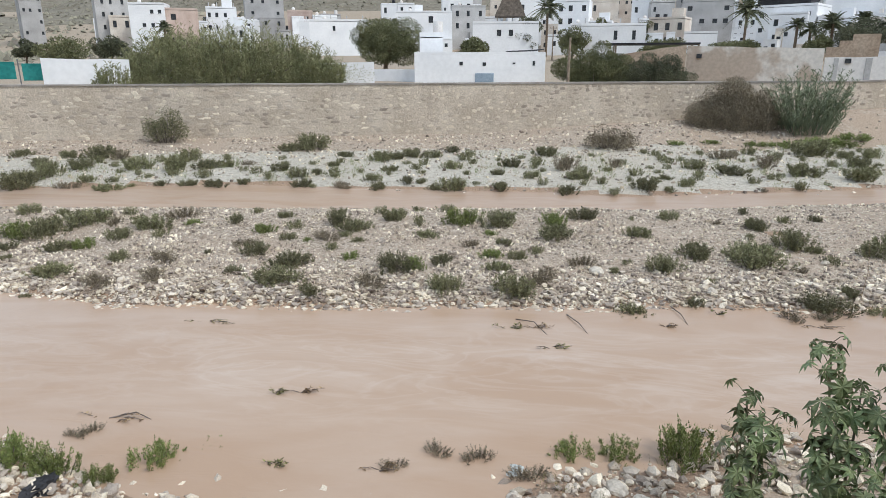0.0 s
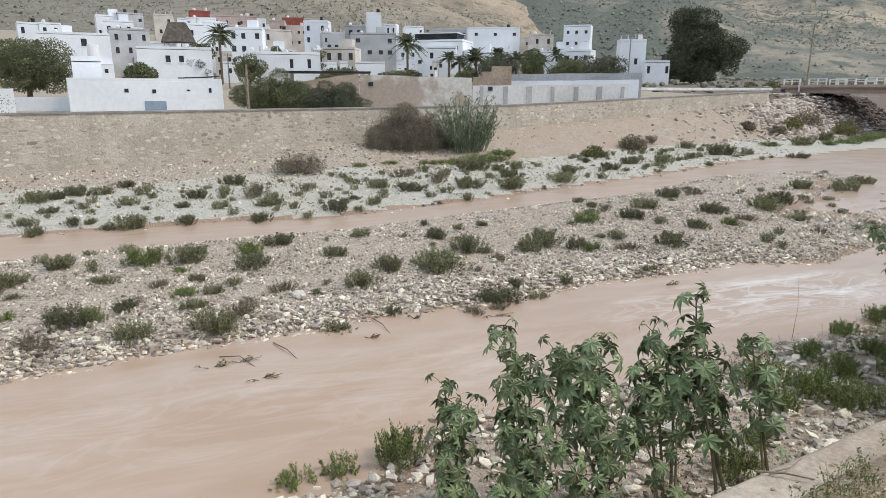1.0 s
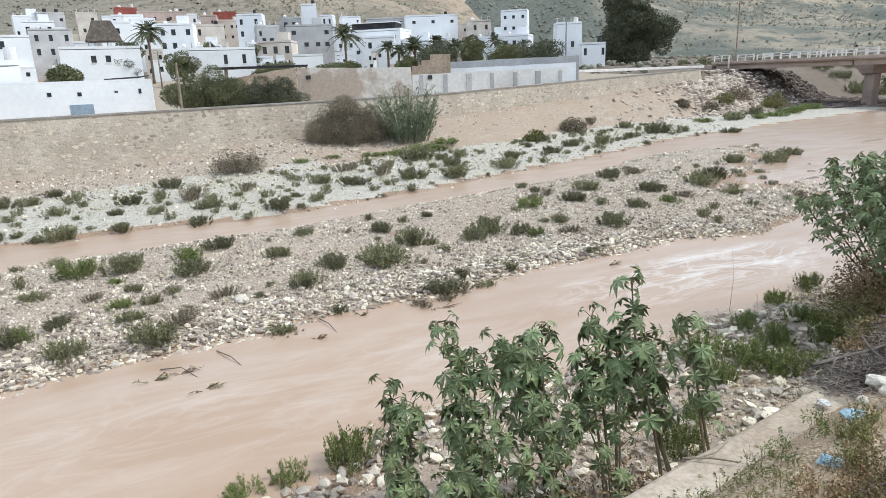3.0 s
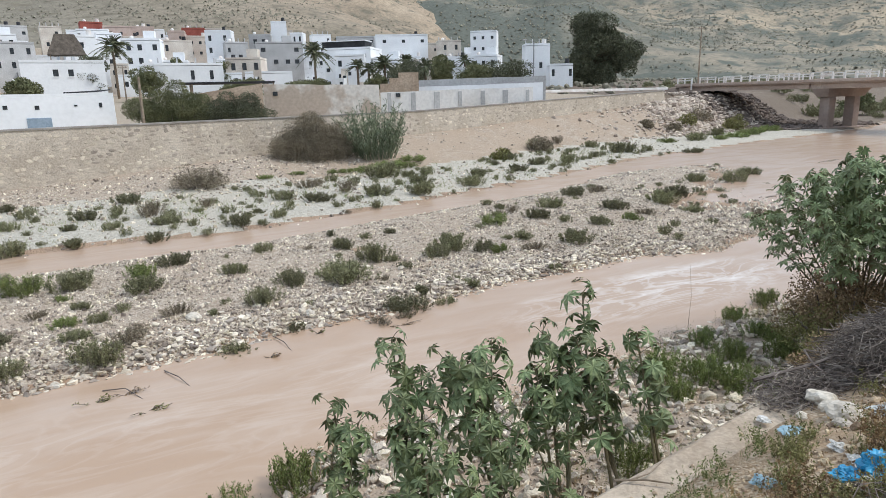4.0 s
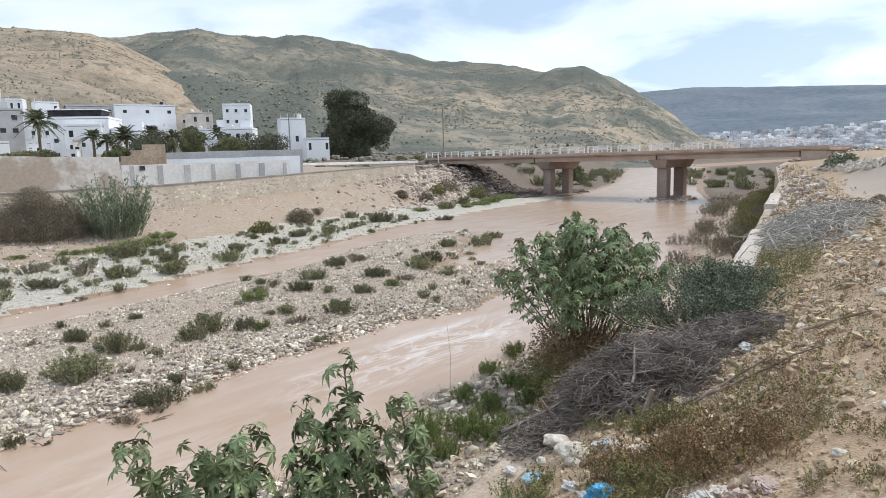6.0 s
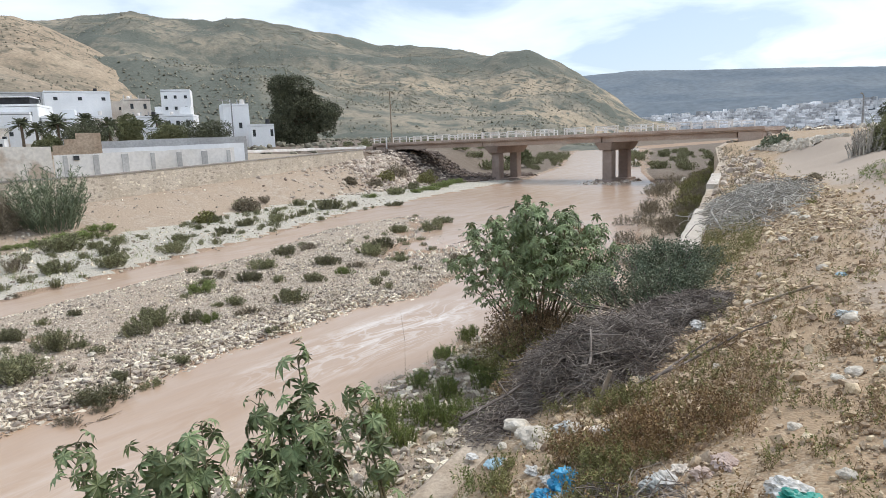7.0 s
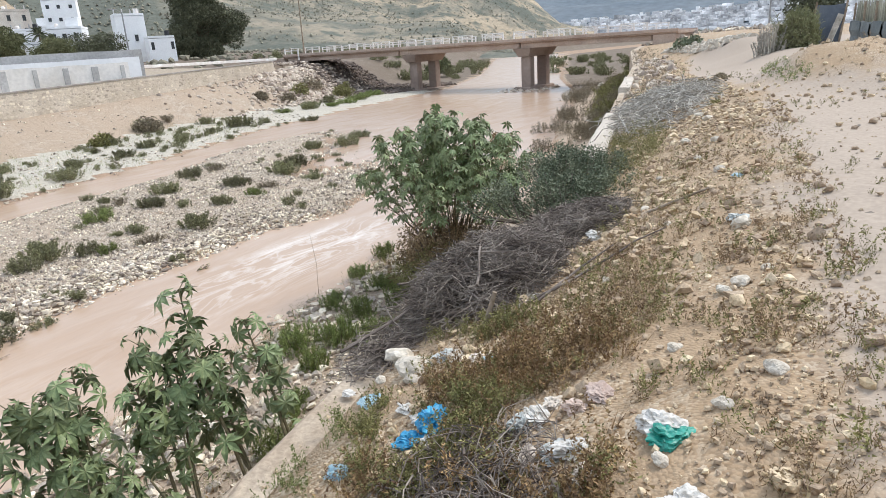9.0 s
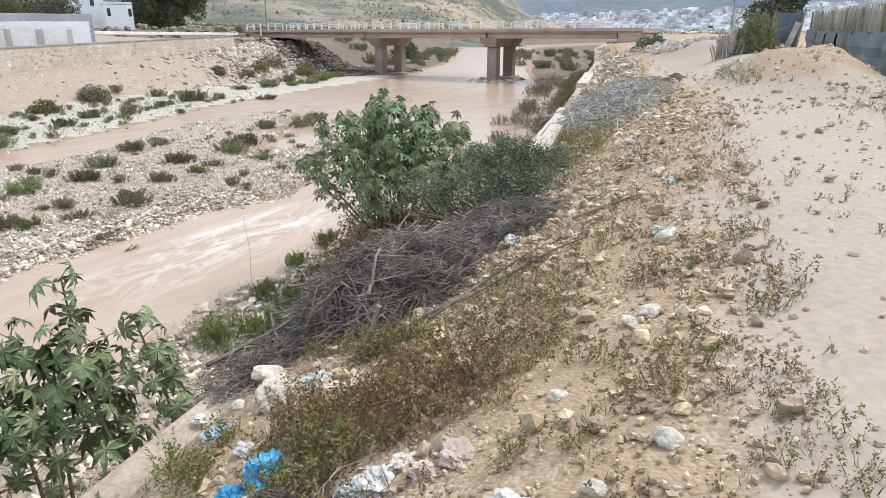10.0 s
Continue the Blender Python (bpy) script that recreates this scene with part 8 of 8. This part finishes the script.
leaning_panel()
cane_thicket("cane_clump", "dense grey-green cane beside the dark net", 30.3, 0.2, 4.5, 1.05, 0.9, 1.8, CANE, 642, 190, 80, leaf=0.7)
mound_bush("track_end_bush", "soft grey-green bush growing into the cane", 29.8, 0.35, 4.5, 1.2, 1.4, 1.5, SALTBUSH, 641, 7000, 0.09, "bush", 0.9)
cane_thicket("cane_clump", "bleached dead cane stems at the track's end", 29.2, 1.05, 4.5, 0.9, 0.5, 1.2, PALETWIG, 643, 46, 80, leaf=0.5, spread=1.3)
tree("small_tree", "small dark tree behind the yard fence", 33.6, -0.4, 4.6, 7.3, 2.4, TREELEAF, 648, 5000, 0.13, 0.06, 0.35)
mound_bush("bank_bush", "dark low bush beside the cane pile", 15.1, 1.1, 4.2, 2.6, 0.7, 0.26, HERB, 644, 6000, 0.05, "bush", 0.7)
mound_bush("bank_bush", "brown low bush beside the cane pile", 18.4, 1.75, 4.2, 3.4, 0.9, 0.34, BROWNBUSH, 646, 6000, 0.06, "bush", 0.7)
mound_bush("bank_bush", "grey-green bush on the rubble beyond the track", 46.0, 6.0, 4.4, 4.0, 2.0, 1.2, TAMARISK, 645, 1600, 0.2, "bush", 0.7)


# ---- rubbish and drift ----
def bag(name, label, x, y, size, mat, seed, high=0.45, lift=0.3):
    """A crumpled plastic bag."""
    bm = bmesh.new()
    bmesh.ops.create_icosphere(bm, subdivisions=4, radius=1.0)
    for v in bm.verts:
        p = v.co.copy()
        f = 1.0 + 0.6 * noise.noise(p * 1.3 + Vector((seed, 0, 0))) + 0.28 * (0.4 - 2 * abs(noise.noise(p * 2.3 + Vector((0, seed, 0))))) + 0.22 * (0.4 - 2 * abs(noise.noise(p * 5.0 + Vector((0, 0, seed))))) + 0.1 * (0.4 - 2 * abs(noise.noise(p * 11.0 + Vector((seed, seed, 0)))))
        v.co = Vector((p.x * f, p.y * f * 0.75, p.z * f * high))
    ob = part(name, bm, mat)
    ob.matrix_basis = Matrix.Translation((x, y, ground(x, y) + size * high * lift)) @ Matrix.Rotation(seed * 1.3, 4, "Z") @ Matrix.Diagonal((size, size, size, 1))
    return tagged(ob, label, "rubbish", "rubbish on the bank")


bag("plastic_bag", "crumpled bright blue plastic bag among weeds", 4.78, 1.47, 0.095, BLUEBAG, 3, 0.75)
bag("plastic_bag", "crumpled bright blue plastic bag among weeds", 4.69, 1.55, 0.07, BLUEBAG, 4, 0.5)
bag("plastic_bag", "scrap of white plastic beside the blue bag", 4.68, 1.45, 0.045, WHITEBAG, 5)
bag("plastic_bag", "white plastic sack with dirty folds", 4.59, 0.46, 0.085, WHITEBAG, 8, 0.45)
bag("plastic_bag", "teal plastic bag under a white sack", 4.53, 0.42, 0.08, GREENBAG, 9, 0.35)
bag("plastic_bag", "pale blue plastic film by the embankment lip", 5.18, 2.1, 0.085, FADED, 12, 0.15)
bag("plastic_bag", "white plastic scrap by the embankment lip", 4.99, 1.75, 0.055, WHITEBAG, 13, 0.35)
bag("plastic_bag", "white paper scrap on the embankment lip", 5.33, 2.38, 0.045, WHITEBAG, 25, 0.2)
bag("plastic_bag", "grey plastic film caught among the rocks", 5.61, 1.84, 0.075, PLASTIC, 14, 0.5)
bag("plastic_bag", "white rag on the dead branches", 7.57, 1.48, 0.09, WHITEBAG, 15, 0.4, 0.9)
bag("plastic_bag", "small white rag at the brush heap's foot", 6.45, 1.62, 0.055, WHITEBAG, 26, 0.4)
bag("plastic_bag", "pale green plastic sheet on the slope", 7.02, 0.41, 0.07, PLASTIC, 16, 0.4)
bag("plastic_bag", "faded blue scrap lying on the track edge", 8.45, 0.5, 0.07, FADED, 17, 0.15)
bag("plastic_bag", "pale blue film among twigs by the lip", 4.52, 1.82, 0.07, FADED, 18, 0.25)
bag("plastic_bag", "grey plastic sheet among the weeds", 4.5, 0.8, 0.065, PLASTIC, 19, 0.3)
bag("plastic_bag", "white plastic scrap among twigs", 4.73, 0.96, 0.07, WHITEBAG, 20, 0.4)
bag("plastic_bag", "greyish pink rag among the weeds", 4.86, 0.74, 0.07, PINK, 27, 0.35)
bag("plastic_bag", "dirty white plastic by the weeds", 4.2, 0.33, 0.07, WHITEBAG, 21, 0.35)
bag("plastic_bag", "crumpled yellowish paper by the rocks", 5.5, 1.56, 0.07, CREAM, 24, 0.25)
bag("plastic_bag", "grey plastic wrapper beside the board on the lip", 3.82, 2.07, 0.05, PLASTIC, 28, 0.25)
bag("plastic_bag", "pale green plastic film caught among dry weeds", 4.68, 1.0, 0.06, PLASTIC, 31, 0.7)
bag("plastic_bag", "dirty cream rag among dry twigs", 4.45, 0.9, 0.085, CREAM, 32, 0.35)
bag("plastic_bag", "dirty white rag among dry twigs", 4.5, 0.74, 0.065, WHITEBAG, 33, 0.5)
bag("plastic_bag", "crumpled cream paper among dry twigs", 4.36, 0.66, 0.06, CREAM, 34, 0.45)
bag("plastic_bag", "greyish pink rag among the weeds", 4.78, 0.82, 0.055, PINK, 35, 0.5)
bag("plastic_bag", "crumpled cream paper among the weeds", 4.84, 0.93, 0.05, CREAM, 36, 0.5)
bag("plastic_bag", "dirty white plastic shred beside the blue bag", 4.86, 1.6, 0.055, WHITEBAG, 37, 0.3)
bag("plastic_bag", "pale blue film beside grey rocks", 5.42, 1.48, 0.055, FADED, 38, 0.4)
bag("plastic_bag", "dark blue rag at the water's edge", 1.6, 8.1, 0.26, PLASTIC, 22, 0.35)
bag("plastic_bag", "black plastic caught on the shore", -4.75, 6.95, 0.24, BLACK, 23, 0.35)


def stick(name, label, points, r0, r1, mat, category="branch", group=""):
    bm = bmesh.new()
    add_tube(bm, points, r0, r1, 6)
    return tagged(part(name, bm, mat), label, category, group)


def lying(*places):
    """Points a little above the bank at places in plan."""
    return [(x, y, max(ground(x, y), lip_z(x)) + lift) for x, y, lift in places]


stick("fallen_branch", "long bare branch lying down the bank", lying((6.2, 1.62, 0.02), (6.42, 1.4, 0.04), (6.62, 1.33, 0.03), (6.85, 1.12, 0.05), (7.02, 1.05, 0.04), (7.2, 0.88, 0.03)), 0.011, 0.005, TWIG)
stick("fallen_branch", "thin bare branch lying beside the brush heap", lying((6.2, 1.5, 0.02), (6.75, 1.35, 0.05), (7.0, 1.2, 0.06)), 0.01, 0.005, TWIG)
stick("fallen_branch", "bare stick leaning over the embankment lip", lying((5.75, 2.75, 0.04), (6.2, 2.6, 0.1), (6.8, 2.45, 0.2)), 0.014, 0.008, TWIG)
stick("fallen_branch", "straight dry stick on the stony slope", lying((7.88, 1.16, 0.02), (8.0, 0.92, 0.03), (8.13, 0.69, 0.03)), 0.014, 0.01, WOOD)
stick("fallen_branch", "forked dead twig lying on the concrete lip", [(4.12, 2.44, lip_z(4.1) + 0.015), (4.24, 2.34, lip_z(4.2) + 0.03), (4.34, 2.23, lip_z(4.3) + 0.03)], 0.007, 0.004, WOOD)
stick("fallen_branch", "forked dead twig lying on the concrete lip", [(4.18, 2.39, lip_z(4.1) + 0.02), (4.31, 2.37, lip_z(4.2) + 0.03), (4.46, 2.41, lip_z(4.3) + 0.03)], 0.006, 0.003, WOOD)
stick("fallen_branch", "short stump of branch among the weeds", lying((5.9, 1.75, 0.0), (5.92, 1.7, 0.12), (5.93, 1.66, 0.24)), 0.018, 0.014, WOOD)
bm = bmesh.new()
add_box(bm, (0, 0, 0), (0.3, 0.05, 0.015), bevel=0.004)
board = tagged(part("wooden_board", bm, WOOD), "weathered splinter of board on the concrete lip", "board")
board.matrix_basis = pose(3.66, 2.16, lip_z(3.66) + 0.022, 3, 2, 20)


def drift(x, y, reach, seed, label):
    """A snag of bare twigs stranded in the shallow water."""
    rng = random.Random(seed)
    ob = thing("driftwood", label, "driftwood", "snags in the water", Matrix.Translation((x, y, water_z(x, y))))
    way = rng.uniform(-0.4, 0.4)
    roots, ways = [], []
    for k in range(6):
        a = way + rng.uniform(-0.35, 0.35) + (math.pi if k == 5 else 0)
        bm = bmesh.new()
        start = Vector((rng.uniform(-0.3, 0.2) * reach, rng.uniform(-0.1, 0.1) * reach, -0.02))
        e = start + Vector((math.cos(a) * reach * rng.uniform(0.3, 1), math.sin(a) * reach * rng.uniform(0.3, 0.8), rng.uniform(0.03, 0.12)))
        add_tube(bm, [start, start.lerp(e, 0.5) + Vector((0, 0, rng.uniform(-0.02, 0.05))), e], 0.009, 0.003, 4)
        part("twig", bm, TWIG, ob)
        for j in range(14):
            roots.append(start.lerp(e, rng.uniform(0.3, 1.0))[:])
            ways.append((rng.uniform(-1, 1), rng.uniform(-1, 1), rng.uniform(0, 0.6)))
    dice = np.random.default_rng(seed)
    lens = dice.uniform(0.03, 0.09, len(roots))
    v, f = blades(np.array(roots), np.array(ways), lens, lens * 0.4, 0.2, dice)
    part("dead_leaves", raw_mesh("dead_leaves", v, f, [DRY if seed % 2 else HERB]), None, ob)
    return ob


for k, (x, y, r) in enumerate(((-4.98, 12.98, 0.7), (-2.05, 9.97, 0.45), (-2.54, 9.91, 0.15), (-4.9, 8.95, 0.6), (1.6, 13.1, 0.35), (2.1, 13.2, 0.4), (2.45, 12.2, 0.45), (5.0, 13.5, 0.25), (6.3, 14.3, 0.3), (8.3, 13.7, 0.6), (-1.9, 7.9, 0.3), (-0.4, 7.9, 0.35), (14.2, 14.2, 0.5), (31.0, 19.5, 1.6), (47.0, 26.0, 1.8))):
    drift(x, y, r, 700 + k, "bare brown snag stranded in the muddy water")
for points in (((2.88, 13.98, 0.02), (3.08, 13.4, 0.06), (3.23, 12.9, -0.01)), ((1.71, 13.62, 0.02), (2.1, 13.4, 0.06), (2.39, 12.75, -0.01)), ((5.36, 14.67, 0.03), (5.45, 14.1, 0.06), (5.48, 13.61, -0.01)), ((-5.0, 8.93, 0.0), (-4.6, 9.05, 0.06), (-4.3, 8.95, 0.0))):
    stick("drift_stick", "thin bent stick lying in the muddy water", list(points), 0.014, 0.006, TWIG)
for k, (x, y, r) in enumerate(((-5.06, 8.51, 0.18), (-5.27, 8.42, 0.14), (1.0, 8.3, 0.22), (0.4, 8.4, 0.2), (-0.2, 8.0, 0.16), (7.9, 14.1, 0.25), (8.6, 14.2, 0.22), (1.7, 7.9, 0.22))):
    plant(x, y, r, 7, "brown half-drowned shrub in the shallow water", "drowned shrubs", 0.9).location.z = water_z(x, y) - 0.03
for k, (x, y, z0, top) in enumerate(((9.9, 15.2, 0.15, 1.55), (13.6, 9.6, 0.1, 1.6))):
    stick("dry_stalk", "tall thin dry stalk on the shore", [(x, y, z0), (x + 0.05, y, (z0 + top) / 2), (x - 0.03, y + 0.02, top)], 0.006, 0.002, DRY, "stalk")
facing_stones()
